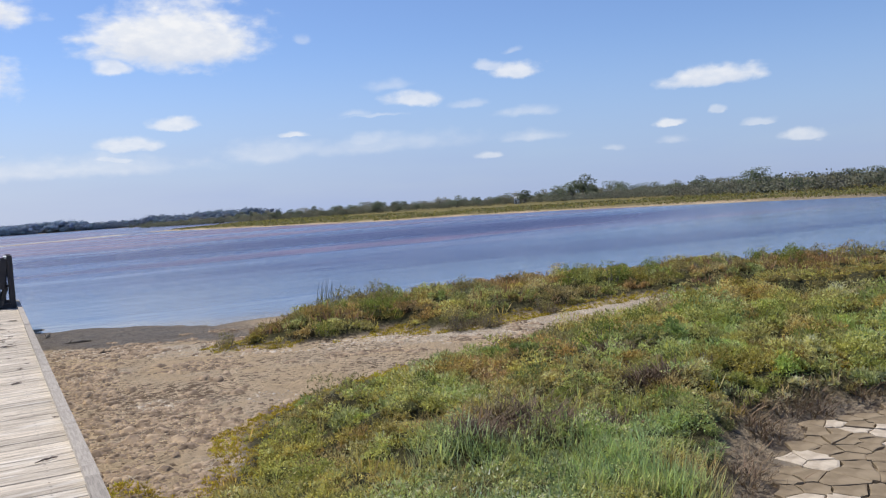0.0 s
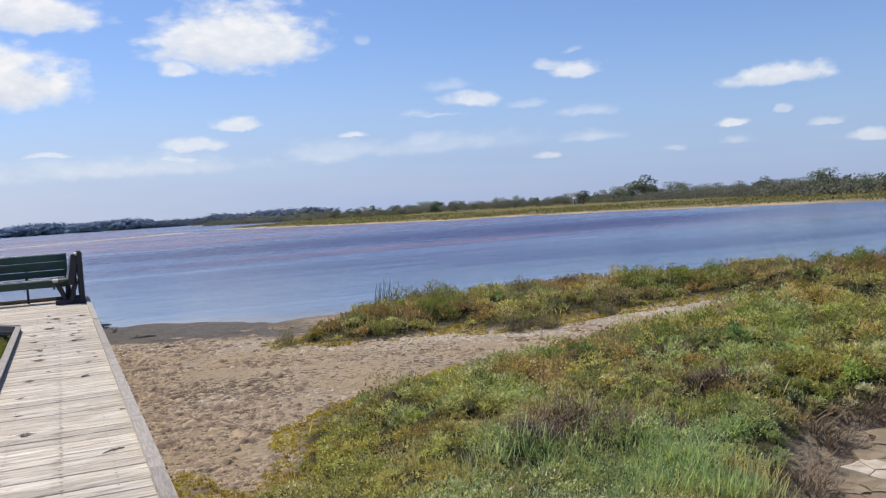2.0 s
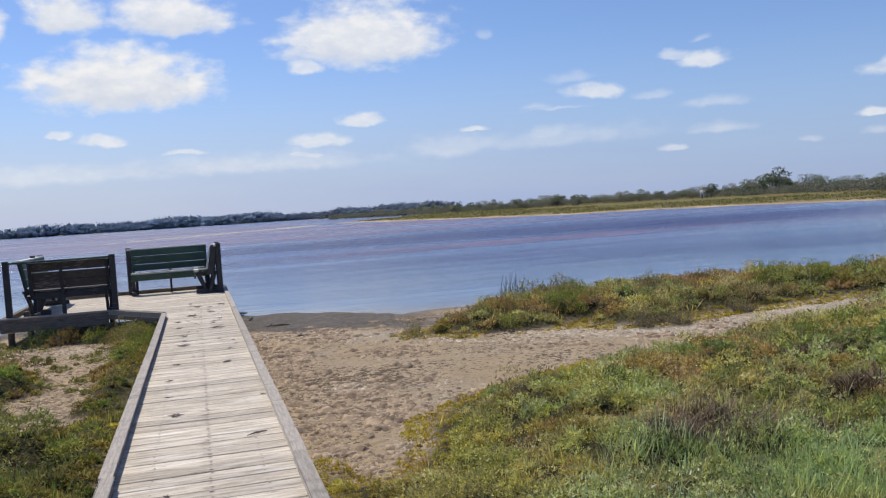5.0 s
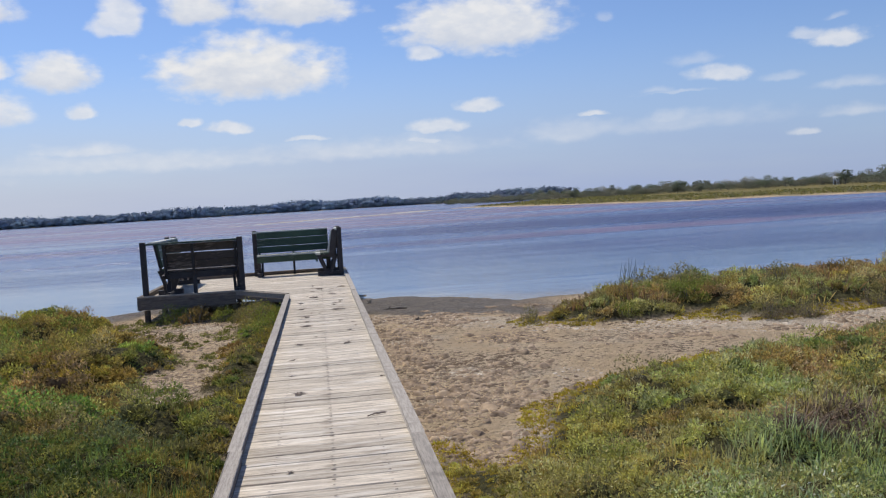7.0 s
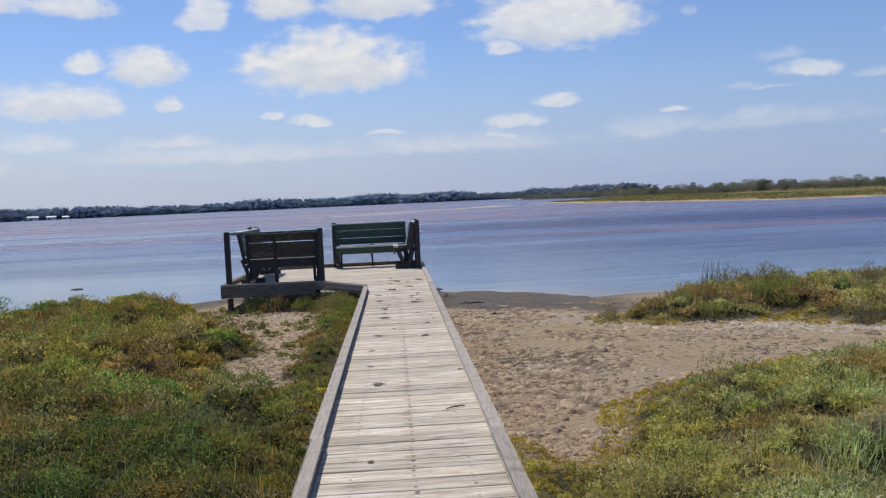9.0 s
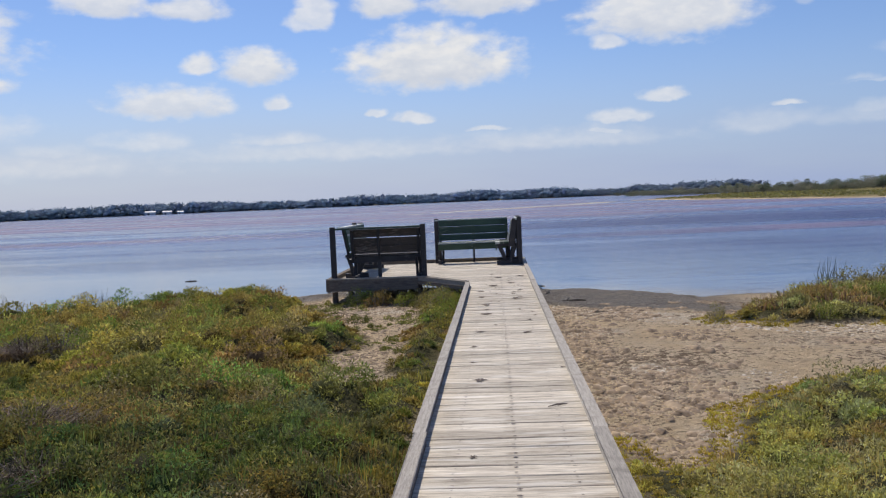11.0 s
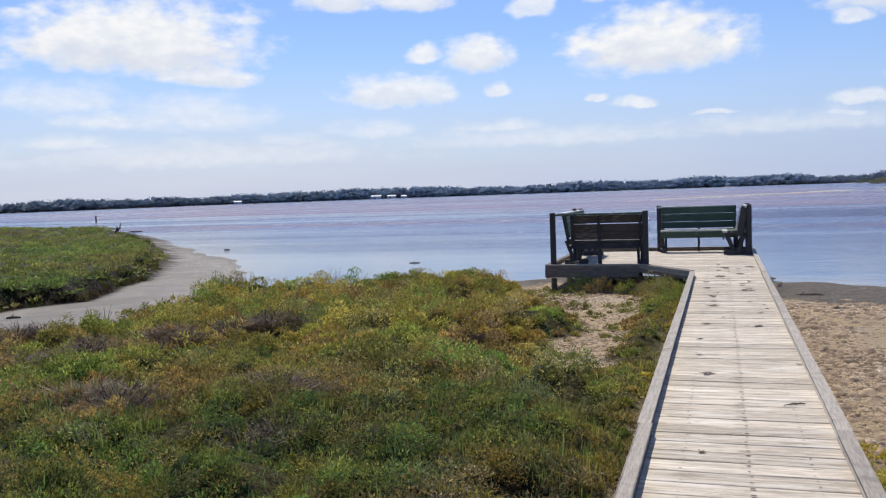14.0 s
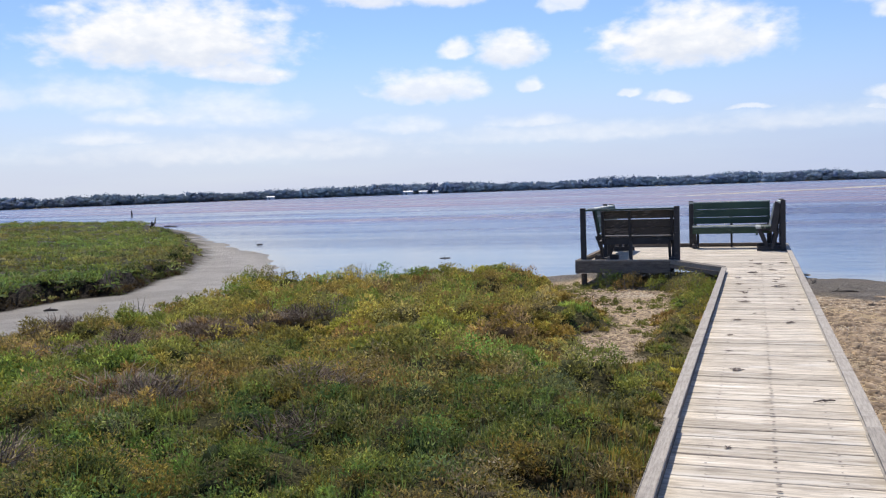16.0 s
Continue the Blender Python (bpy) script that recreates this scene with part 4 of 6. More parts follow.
def plant_colour(x, y, m):
    """Leaf colour by where a plant grows: blue-green grass, olive samphire, ochre and red patches."""
    rgb = np.tile(np.array(PALETTE["olive"]), (len(x), 1))
    rgb = blend(rgb, "green", np.where(x < 0, 0.7, 0.85) * step(0.42, 0.62, fbm(x, y, 1.3, 50)))
    rgb = blend(rgb, "deep", np.where(x < 0, 0.7, 0.35) * step(0.52, 0.70, fbm(x, y, 0.9, 51)))
    rgb = blend(rgb, "lime", 0.4 * step(0.58, 0.72, fbm(x, y, 0.8, 52)))
    right = m["cm"] > 0.3
    leftm = m["cl"] > 0.3
    strip = (m["cs"] > 0.3) & ~right
    sea = step(-0.4, 0.5, inside([(1.4, 2.5), (2.4, 4.7), (3.4, 4.7), (4.3, 5.3), (5.3, 5.7), (5.6, 5.2), (4.5, 4.3), (3.8, 2.0)], x, y) + (fbm(x, y, 0.9, 53) - 0.5) * 1.6)
    rgb = np.where(right[:, None], blend(rgb, "sea", 0.85 * sea), rgb)
    edge = step(1.1, 0.15, m["meadow_in"]) * step(0.35, 0.55, fbm(x, y, 0.5, 54)) * step(-0.7, -1.3, m["pool"])
    rim = step(-0.55, -0.15, m["pool"])
    rgb = np.where(right[:, None], blend(rgb, "grey", 0.75 * rim), rgb)
    rgb = np.where(right[:, None], blend(rgb, "ochre", 0.85 * edge), rgb)
    rgb = np.where(right[:, None], blend(rgb, "ochre", 0.9 * step(0.8, 0.2, np.abs(y - 10.1 - 0.03 * x)) * step(8.5, 9.5, x)), rgb)
    rgb = np.where(right[:, None], blend(rgb, "straw", 0.6 * step(0.57, 0.70, fbm(x, y, 0.7, 55))), rgb)
    rgb = np.where(right[:, None], blend(rgb, "rust", 0.65 * step(0.54, 0.66, fbm(x, y, 0.6, 79)) * (1 - sea)), rgb)
    rgb = np.where(strip[:, None], blend(rgb, "ochre", 0.35 * step(0.50, 0.66, fbm(x, y, 0.8, 56))), rgb)
    rgb = np.where(strip[:, None], blend(rgb, "rust", 0.80 * step(0.52, 0.66, fbm(x, y, 0.55, 57))), rgb)
    rgb = np.where(strip[:, None], blend(rgb, "grey", np.full(len(x), 0.30)), rgb)
    ridge = step(6.2, 7.6, y + 0.25 * (x + 5) + (fbm(x, y, 1.2, 68) - 0.5) * 2.0)
    rgb = np.where(leftm[:, None], blend(rgb, "ochre", 0.5 * ridge * step(0.44, 0.60, fbm(x, y, 0.8, 58))), rgb)
    rgb = np.where(leftm[:, None], blend(rgb, "rust", 0.75 * step(0.50, 0.64, fbm(x, y, 0.6, 59))), rgb)
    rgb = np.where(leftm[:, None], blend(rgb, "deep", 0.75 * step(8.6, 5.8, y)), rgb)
    pen = m["cp"] > 0.3
    rgb = np.where(pen[:, None], blend(rgb, "green", 0.7 * step(0.3, 0.6, fbm(x, y, 5.0, 60))), rgb)
    rgb = np.where(pen[:, None], blend(rgb, "vivid", 0.5 * step(0.40, 0.6, fbm(x, y, 3.0, 77))), rgb)
    rgb = np.where(pen[:, None], blend(rgb, "deep", 0.6 * step(0.8, 0.2, m["pen"])), rgb)
    rgb = np.where(pen[:, None], blend(rgb, "rust", 0.28 * step(0.5, 0.66, fbm(x, y, 4.0, 61))), rgb)
    # single plants, each of one colour
    px, py = x + 0.9 * (vnoise(x, y, 0.35, 80) - 0.5), y + 0.9 * (vnoise(x, y, 0.35, 81) - 0.5)
    plant = lattice(np.floor(px / 0.55), np.floor(py / 0.55), 82)
    for side, rows in ((leftm, ((0.00, 0.13, "ochre", 0.6), (0.13, 0.23, "rust", 0.6), (0.27, 0.48, "green", 0.8), (0.48, 0.62, "deep", 0.7), (0.62, 0.66, "grey", 0.6), (0.66, 0.76, "vivid", 0.6), (0.76, 0.86, "lime", 0.6))),
                       (right | strip, ((0.00, 0.07, "ochre", 0.5), (0.07, 0.15, "straw", 0.4), (0.15, 0.24, "sea", 0.7), (0.24, 0.42, "green", 0.65), (0.42, 0.58, "sea", 0.65), (0.58, 0.68, "deep", 0.5), (0.68, 0.74, "rust", 0.5), (0.74, 0.79, "grey", 0.5), (0.79, 0.86, "lime", 0.5)))):
        for lo, hi, tone, amount in rows:
            rgb = blend(rgb, tone, amount * (side & (plant >= lo) & (plant < hi)))
    rgb = np.where(leftm[:, None], blend(rgb, "vivid", 0.8 * spots(x, y, (-8.0, 10.0, 0.4), (-4.6, 4.5, 0.35), (-3.7, 6.0, 0.5), (-2.9, 8.25, 0.55), (-2.2, 8.4, 0.4), (-6.1, 8.6, 0.4), (-2.2, 6.2, 0.5), (-1.4, 7.3, 0.5), (-5.6, 7.9, 0.3))), rgb)
    rgb = np.where(leftm[:, None], blend(rgb, "rust", 0.6 * spots(x, y, (-5.0, 7.1, 0.5), (-5.4, 7.3, 0.4), (-1.2, 6.6, 0.35), (-3.0, 11.2, 0.5), (-4.8, 5.5, 0.35))), rgb)
    border = step(0.48, 0.12, m["meadow_in"] + (fbm(x, y, 0.4, 78) - 0.5) * 0.5) * step(-0.7, -1.3, m["pool"])
    rgb = np.where(right[:, None], blend(rgb, "gold", 0.55 * border), rgb)
    golden = step(0.9, 0.35, np.abs(y - 9.95 + 0.50 * (x - 9.5)) + (fbm(x, y, 0.7, 71) - 0.5) * 0.4) * step(8.2, 9.2, x)
    rgb = np.where(right[:, None], blend(rgb, "gold", 0.85 * golden), rgb)
    rgb = np.where(right[:, None], blend(rgb, "rust", 0.6 * spots(x, y, (4.6, 6.3, 0.3), (4.2, 7.35, 0.45), (5.0, 6.9, 0.25))), rgb)
    rgb = np.where(right[:, None], blend(rgb, "sea", 0.8 * spots(x, y, (4.2, 4.5, 0.6), (2.9, 4.6, 0.7), (3.5, 4.2, 0.7), (2.3, 3.9, 0.7), (6.2, 6.4, 0.5))), rgb)
    rgb = np.where(right[:, None], blend(rgb, "vivid", 0.5 * spots(x, y, (8.6, 6.6, 0.3), (6.6, 8.6, 0.25), (3.6, 6.6, 0.3))), rgb)
    rgb = np.where(strip[:, None], blend(rgb, "gold", 0.5 * step(0.55, 0.15, m["strip"]) * step(9.0, 7.0, x)), rgb)
    rgb = np.where(strip[:, None], blend(rgb, "rust", 0.8 * spots(x, y, (9.5, 14.3, 0.8), (11.2, 14.7, 0.9), (14.6, 11.8, 0.8), (3.6, 13.2, 0.4))), rgb)
    rgb = np.where(right[:, None], blend(rgb, "grey", 0.8 * spots(x, y, *DEAD_RIGHT)), rgb)
    rgb = np.where(leftm[:, None], blend(rgb, "rust", 0.5 * spots(x, y, *((a, b, r * 2.2) for a, b, r in DEAD_LEFT))), rgb)
    rgb = np.where(leftm[:, None], blend(rgb, "grey", 0.8 * spots(x, y, *DEAD_LEFT)), rgb)
    rgb = blend(rgb, "straw", np.full(len(x), 0.04))
    # patches of darker pine green towards the boardwalk's landward end
    near_pine = step(9.4, 6.6, y + 0.35 * (x + 3.0)) * step(-6.5, -4.0, x) * step(0.30, 0.55, fbm(x, y, 1.1, 91))
    rgb = np.where(leftm[:, None], blend(rgb, "pine", 0.55 * near_pine), rgb)
    rgb = np.where(leftm[:, None], blend(rgb, "rust", 0.50 * step(0.54, 0.68, fbm(x, y, 0.75, 92))), rgb)
    rgb = np.where(leftm[:, None], blend(rgb, "gold", 0.45 * step(0.58, 0.68, fbm(x, y, 0.85, 93)) * step(7.0, 8.5, y)), rgb)
    rgb = np.where(leftm[:, None], blend(rgb, "ochre", 0.7 * spots(x, y, (-0.95, 5.3, 0.35), (-1.05, 6.1, 0.35), (-0.85, 7.4, 0.3))), rgb)
    rgb = np.where(right[:, None], blend(rgb, "rust", 0.6 * step(0.58, 0.70, fbm(x, y, 0.8, 94))), rgb)
    rgb = np.where((right | strip)[:, None], blend(rgb, "ochre", 0.14 + 0.0 * x), rgb)
    rgb = np.where(strip[:, None], blend(rgb, "rust", 0.10 + 0.0 * x), rgb)
    # leaf colours scaled by place; the left marsh lowest near the boardwalk
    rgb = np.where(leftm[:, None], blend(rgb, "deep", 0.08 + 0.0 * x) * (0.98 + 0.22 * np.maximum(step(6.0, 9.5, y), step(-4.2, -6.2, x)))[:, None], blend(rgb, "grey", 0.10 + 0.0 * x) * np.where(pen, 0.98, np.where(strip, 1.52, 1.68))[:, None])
    return rgb


def sprigs(name, area, n, cover, label, size=(0.10, 0.17), width=0.0021, spread=0.035, lean=0.5, per=6, material=None, tint=None, category="plants"):
    """Tufts of narrow leaves over all of an area where cover(masks, x, y) lets them grow. area: x0, x1, y0, y1."""
    x, y = rng.uniform(area[0], area[1], n), rng.uniform(area[2], area[3], n)
    z, m = land(x, y)
    keep = rng.uniform(0, 1, n) < cover(m, x, y)
    x, y, z = x[keep], y[keep], z[keep]
    m = {k: v[keep] for k, v in m.items()}
    k = len(x)
    far = np.hypot(x, y)
    rgb = plant_colour(x, y, m) if tint is None else np.tile(np.array(tint), (k, 1))
    rgb = rgb * rng.uniform(0.82, 1.18, (k, 1)) * rng.uniform(0.95, 1.05, (k, 3))
    tall = rng.uniform(size[0], size[1], k) * (0.65 + 0.7 * fbm(x, y, 0.5, 62))
    base = np.repeat(np.column_stack([x, y, z - 0.015]), per, 0)
    a = rng.uniform(0, 6.2832, k * per)
    r = np.abs(rng.normal(0, spread, k * per))
    out = np.column_stack([np.cos(a), np.sin(a), np.zeros(k * per)])
    base[:, :2] += out[:, :2] * r[:, None]
    h = np.repeat(tall, per) * rng.uniform(0.55, 1.15, k * per)
    tip = base + out * (h * lean * rng.uniform(0.1, 1.0, k * per))[:, None]
    tip[:, 2] += h
    mid = (base + tip) / 2 + out * (h * 0.05)[:, None]
    mid[:, 2] += h * 0.10
    wide = np.repeat(np.maximum(0.004, width * far), per) * rng.uniform(0.7, 1.3, k * per)
    b = a + rng.uniform(-0.6, 0.6, k * per) + 1.5708
    side = np.column_stack([np.cos(b), np.sin(b), np.zeros(k * per)]) * wide[:, None]
    verts = np.stack([base, mid - side / 2, mid + side / 2, tip], 1).reshape(-1, 3)
    i = np.arange(k * per) * 4
    faces = np.stack([i, i + 2, i + 3, i + 1], 1)
    ob = from_arrays(name, verts, faces, material or MAT_LEAF)
    c = np.repeat(rgb, per * 4, 0).reshape(k * per, 4, 3)
    # leaf bases darker, tips lighter
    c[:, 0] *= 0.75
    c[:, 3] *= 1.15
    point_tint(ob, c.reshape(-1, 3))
    return tagged(ob, label, category, kind="stuff")


def cushions(name, area, n, cover, label, radius=(0.07, 0.19), leaves=110, leaf=(0.042, 0.0120), rise=0.95, tint=None, heart=0.30):
    """Rounded samphire cushions: each a low dome of stems thickly set with short shoots of its own colour."""
    cell = math.sqrt((area[1] - area[0]) * (area[3] - area[2]) / n)
    gx_, gy_ = np.meshgrid(np.arange(area[0], area[1], cell), np.arange(area[2], area[3], cell))
    x, y = (g.ravel() + cell * rng.uniform(-0.15, 1.15, g.size) for g in (gx_, gy_))
    z, m = land(x, y)
    keep = rng.uniform(0, 1, len(x)) < cover(m, x, y)
    x, y, z = x[keep], y[keep], z[keep]
    m = {k: v[keep] for k, v in m.items()}
    k = len(x)
    r = rng.uniform(radius[0], radius[1], k) * (0.7 + 0.6 * fbm(x, y, 0.9, 66))
    r = r * np.where(m["cm"] > 0.3, 0.42 + 0.58 * step(0.1, 1.0, m["inner"]), 1.0)
    h = r * rng.uniform(0.5, 1.15, k) * rise * np.where(rng.uniform(0, 1, k) > 0.86, 1.45, 1.0)
    jx, jy = x + rng.normal(0, 0.10, k), y + rng.normal(0, 0.10, k)
    rgb = plant_colour(jx, jy, m) if tint is None else np.tile(np.array(tint), (k, 1))
    pick = rng.uniform(0, 1, k)
    for lo, hi, tone in ((0.00, 0.10, "ochre"), (0.10, 0.22, "straw"), (0.22, 0.27, "lime"), (0.27, 0.37, "deep"), (0.37, 0.45, "rust"), (0.45, 0.53, "grey")):
        if tint is not None:
            break
        rgb = blend(rgb, tone, 0.32 * ((pick >= lo) & (pick < hi)))
    rgb = rgb * rng.uniform(0.60, 1.34, (k, 1)) * (0.72 + 0.56 * fbm(x, y, 0.8, 86))[:, None]
    # shoots end in yellow, rusty or fresh green tips, plant by plant
    tips = rgb * 1.18
    if tint is None:
        pick = 0.55 * lattice(np.floor((x + 0.3 * vnoise(x, y, 0.3, 87)) / 0.42), np.floor((y + 0.3 * vnoise(x, y, 0.3, 88)) / 0.42), 89) + 0.45 * rng.uniform(0, 1, k)
        for lo, hi, tone in ((0.14, 0.30, "gold"), (0.30, 0.42, "rust"), (0.42, 0.54, "ochre"), (0.72, 0.82, "lime")):
            tips = blend(tips, tone, 0.55 * ((pick >= lo) & (pick < hi) & (m["pen"] < -1)))
    centre = np.column_stack([x, y, z - 0.02])
    # domes, darkened by heart: shade inside the plants put into the colour
    ring = np.arange(6) * 1.0472
    sq = np.array([1.0, 0.72])
    lat = np.array([0.0, 0.75])
    dome = np.concatenate([np.stack([np.cos(ring + 0.5 * i) * sq[i], np.sin(ring + 0.5 * i) * sq[i], np.full(6, lat[i])], 1) for i in range(2)] + [np.array([[0, 0, 1.0]])])
    dv = (centre[:, None] + dome[None] * np.stack([r, r, h], 1)[:, None] * 0.46 * rng.uniform(0.7, 1.15, (k, 13, 1))).reshape(-1, 3)
    f = np.array([(i, (i + 1) % 6, 6 + i) for i in range(6)] + [((i + 1) % 6, 6 + (i + 1) % 6, 6 + i) for i in range(6)] + [(6 + i, 6 + (i + 1) % 6, 12) for i in range(6)])
    df = (f[None] + (np.arange(k) * 13)[:, None, None]).reshape(-1, 3)
    # shoots
    n = k * leaves
    d = rng.normal(0, 1, (n, 3))
    d[:, 2] = np.abs(d[:, 2]) * 1.1 + 0.15
    d /= np.linalg.norm(d, axis=1)[:, None]
    rr, hh = np.repeat(r, leaves), np.repeat(h, leaves)
    root = np.repeat(centre, leaves, 0) + d * np.column_stack([rr * np.repeat(rng.uniform(0.7, 1.35, k), leaves), rr * np.repeat(rng.uniform(0.7, 1.35, k), leaves), hh]) * rng.uniform(0.5, 1.06, (n, 1)) ** 0.6
    aim = d * 0.6 + rng.normal(0, 0.60, (n, 3)) + np.array([0, 0, 0.30])
    aim /= np.linalg.norm(aim, axis=1)[:, None]
    side = np.cross(aim, d + np.array([0, 0, 0.5]) + rng.normal(0, 0.45, (n, 3)))
    side /= np.maximum(np.linalg.norm(side, axis=1), 1e-3)[:, None]
    grow = np.repeat(np.clip(np.hypot(x, y) / 6.0, 0.85, 1.5), leaves)
    ln = leaf[0] * 0.72 * np.sqrt(grow) * rng.uniform(0.6, 1.5, n)
    wd = leaf[1] * grow * rng.uniform(0.7, 1.3, n)
    lv = np.stack([root - side * wd[:, None] / 2, root + side * wd[:, None] / 2, root + aim * ln[:, None]], 1).reshape(-1, 3)
    lf = np.arange(n * 3).reshape(-1, 3) + len(dv)
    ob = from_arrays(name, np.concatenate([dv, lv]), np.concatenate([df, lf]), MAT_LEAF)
    lc = np.repeat(rgb, leaves, 0) * rng.uniform(0.86, 1.15, (n, 1)) * rng.uniform(0.95, 1.05, (n, 3))
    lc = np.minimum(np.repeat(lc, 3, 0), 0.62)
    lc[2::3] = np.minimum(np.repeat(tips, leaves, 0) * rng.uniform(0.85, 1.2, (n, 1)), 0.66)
    # shoot bases: brown wood, darkened further for the shade inside the plant
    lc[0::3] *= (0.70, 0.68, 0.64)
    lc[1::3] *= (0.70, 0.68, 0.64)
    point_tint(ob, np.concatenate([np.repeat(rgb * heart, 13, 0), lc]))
    return tagged(ob, label, "plants", kind="stuff")


def shrubs(name, area, n, cover, label, radius=(0.17, 0.36), leaves=600, leaf=(0.028, 0.0140), rise=0.78, lobes=8):
    """Low bushy plants, each of one colour: a cluster of rounded lobes thickly set with small shoots."""
    cell = math.sqrt((area[1] - area[0]) * (area[3] - area[2]) / n)
    gx_, gy_ = np.meshgrid(np.arange(area[0], area[1], cell), np.arange(area[2], area[3], cell))
    x, y = (g.ravel() + cell * rng.uniform(-0.10, 1.10, g.size) for g in (gx_, gy_))
    z, m = land(x, y)
    keep = rng.uniform(0, 1, len(x)) < cover(m, x, y)
    x, y, z = x[keep], y[keep], z[keep]
    m = {k: v[keep] for k, v in m.items()}
    k = len(x)
    r = rng.uniform(radius[0], radius[1], k) * (0.72 + 0.55 * fbm(x, y, 1.1, 66)) * rng.choice([0.7, 1.0, 1.0, 1.15], k)
    edge = np.maximum(np.maximum(m["meadow_in"], m["strip"]), m["left"])
    r = r * (0.45 + 0.55 * step(0.1, 0.8, edge)) * np.where(x < 0, 0.40 + 0.60 * step(0.0, 0.6, -m["trod"]), 1.0)
    h = r * rng.uniform(0.75, 1.25, k) * rise
    rgb = plant_colour(x, y, m) * rng.uniform(0.54, 1.42, (k, 1))
    tips = rgb * 1.22
    pick = rng.uniform(0, 1, k)
    for lo, hi, tone, amount in ((0.0, 0.09, "gold", 0.55), (0.09, 0.21, "rust", 0.6), (0.26, 0.38, "ochre", 0.5), (0.38, 0.47, "lime", 0.45), (0.47, 0.53, "vivid", 0.45), (0.53, 0.62, "grey", 0.65), (0.62, 0.74, "deep", 0.6)):
        chosen = (pick >= lo) & (pick < hi)
        tips = blend(tips, tone, amount * chosen)
        rgb = blend(rgb, tone, 0.45 * amount * chosen)
    centre = np.column_stack([x, y, z - 0.03])
    size = np.column_stack([r, r, h])
    # a heart that closes the view to the ground, darkened to paint inner shade
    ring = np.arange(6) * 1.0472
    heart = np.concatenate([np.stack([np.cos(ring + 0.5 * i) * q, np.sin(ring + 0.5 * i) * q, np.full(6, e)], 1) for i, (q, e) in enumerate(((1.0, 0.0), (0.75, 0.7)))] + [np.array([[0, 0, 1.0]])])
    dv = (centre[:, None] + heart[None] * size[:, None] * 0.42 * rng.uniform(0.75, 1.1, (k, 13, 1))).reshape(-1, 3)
    f = np.array([(i, (i + 1) % 6, 6 + i) for i in range(6)] + [((i + 1) % 6, 6 + (i + 1) % 6, 6 + i) for i in range(6)] + [(6 + i, 6 + (i + 1) % 6, 12) for i in range(6)])
    df = (f[None] + (np.arange(k) * 13)[:, None, None]).reshape(-1, 3)
    # lobes over the dome, shoots over the lobes
    q = leaves // lobes
    d = rng.normal(0, 1, (k * lobes, 3))
    d[:, 2] = np.abs(d[:, 2]) * 0.9 + 0.05
    d /= np.linalg.norm(d, axis=1)[:, None]
    ls = np.repeat(size, lobes, 0)
    lobe = np.repeat(centre, lobes, 0) + d * ls * rng.uniform(0.45, 0.95, (k * lobes, 1))
    wide = ls * rng.uniform(0.28, 0.55, (k * lobes, 1))
    lit = rng.uniform(0.70, 1.30, (k * lobes, 1))
    n = k * lobes * q
    e = rng.normal(0, 1, (n, 3)) + np.array([0, 0, 0.45])
    e /= np.linalg.norm(e, axis=1)[:, None]
    root = np.repeat(lobe, q, 0) + e * np.repeat(wide, q, 0) * rng.uniform(0.55, 1.05, (n, 1))
    aim = e * 0.7 + rng.normal(0, 0.55, (n, 3)) + np.array([0, 0, 0.35])
    aim /= np.linalg.norm(aim, axis=1)[:, None]
    side = np.cross(aim, rng.normal(0, 1, (n, 3)))
    side /= np.maximum(np.linalg.norm(side, axis=1), 1e-3)[:, None]
    grow = np.repeat(np.clip(np.hypot(x, y) / 7.0, 0.85, 1.40), lobes * q)
    ln, wd = leaf[0] * grow * rng.uniform(0.6, 1.5, n), leaf[1] * grow * rng.uniform(0.6, 1.3, n)
    lv = np.stack([root - side * wd[:, None] / 2, root + side * wd[:, None] / 2, root + aim * ln[:, None]], 1).reshape(-1, 3)
    lf = np.arange(n * 3).reshape(-1, 3) + len(dv)
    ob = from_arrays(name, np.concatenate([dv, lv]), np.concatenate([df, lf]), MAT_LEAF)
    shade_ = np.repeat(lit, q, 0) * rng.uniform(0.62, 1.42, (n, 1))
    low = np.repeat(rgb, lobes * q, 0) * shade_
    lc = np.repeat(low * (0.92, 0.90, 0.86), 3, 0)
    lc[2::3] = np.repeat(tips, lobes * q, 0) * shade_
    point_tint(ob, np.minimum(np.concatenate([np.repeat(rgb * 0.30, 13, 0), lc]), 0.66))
    return tagged(ob, label, "plants", kind="stuff")


def far_less(x, y, a=3.0):
    """Fewer, wider leaves further from the boardwalk's landward end."""
    return np.clip(a / np.maximum(np.hypot(x, y), 0.5), 0.12, 1.0)


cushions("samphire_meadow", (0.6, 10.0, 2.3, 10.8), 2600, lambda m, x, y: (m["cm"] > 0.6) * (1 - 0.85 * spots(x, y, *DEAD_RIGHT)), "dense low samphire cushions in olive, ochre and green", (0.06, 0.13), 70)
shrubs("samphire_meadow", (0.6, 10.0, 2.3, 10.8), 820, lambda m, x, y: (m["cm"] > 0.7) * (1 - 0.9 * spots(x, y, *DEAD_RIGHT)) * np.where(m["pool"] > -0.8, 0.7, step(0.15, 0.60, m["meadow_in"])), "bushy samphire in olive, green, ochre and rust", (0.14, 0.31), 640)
cushions("samphire_meadow", (10.0, 24.0, 3.0, 12.0), 1500, lambda m, x, y: (m["cm"] > 0.35) * 1.0, "dense low samphire cushions in olive and ochre", (0.12, 0.28), 60)
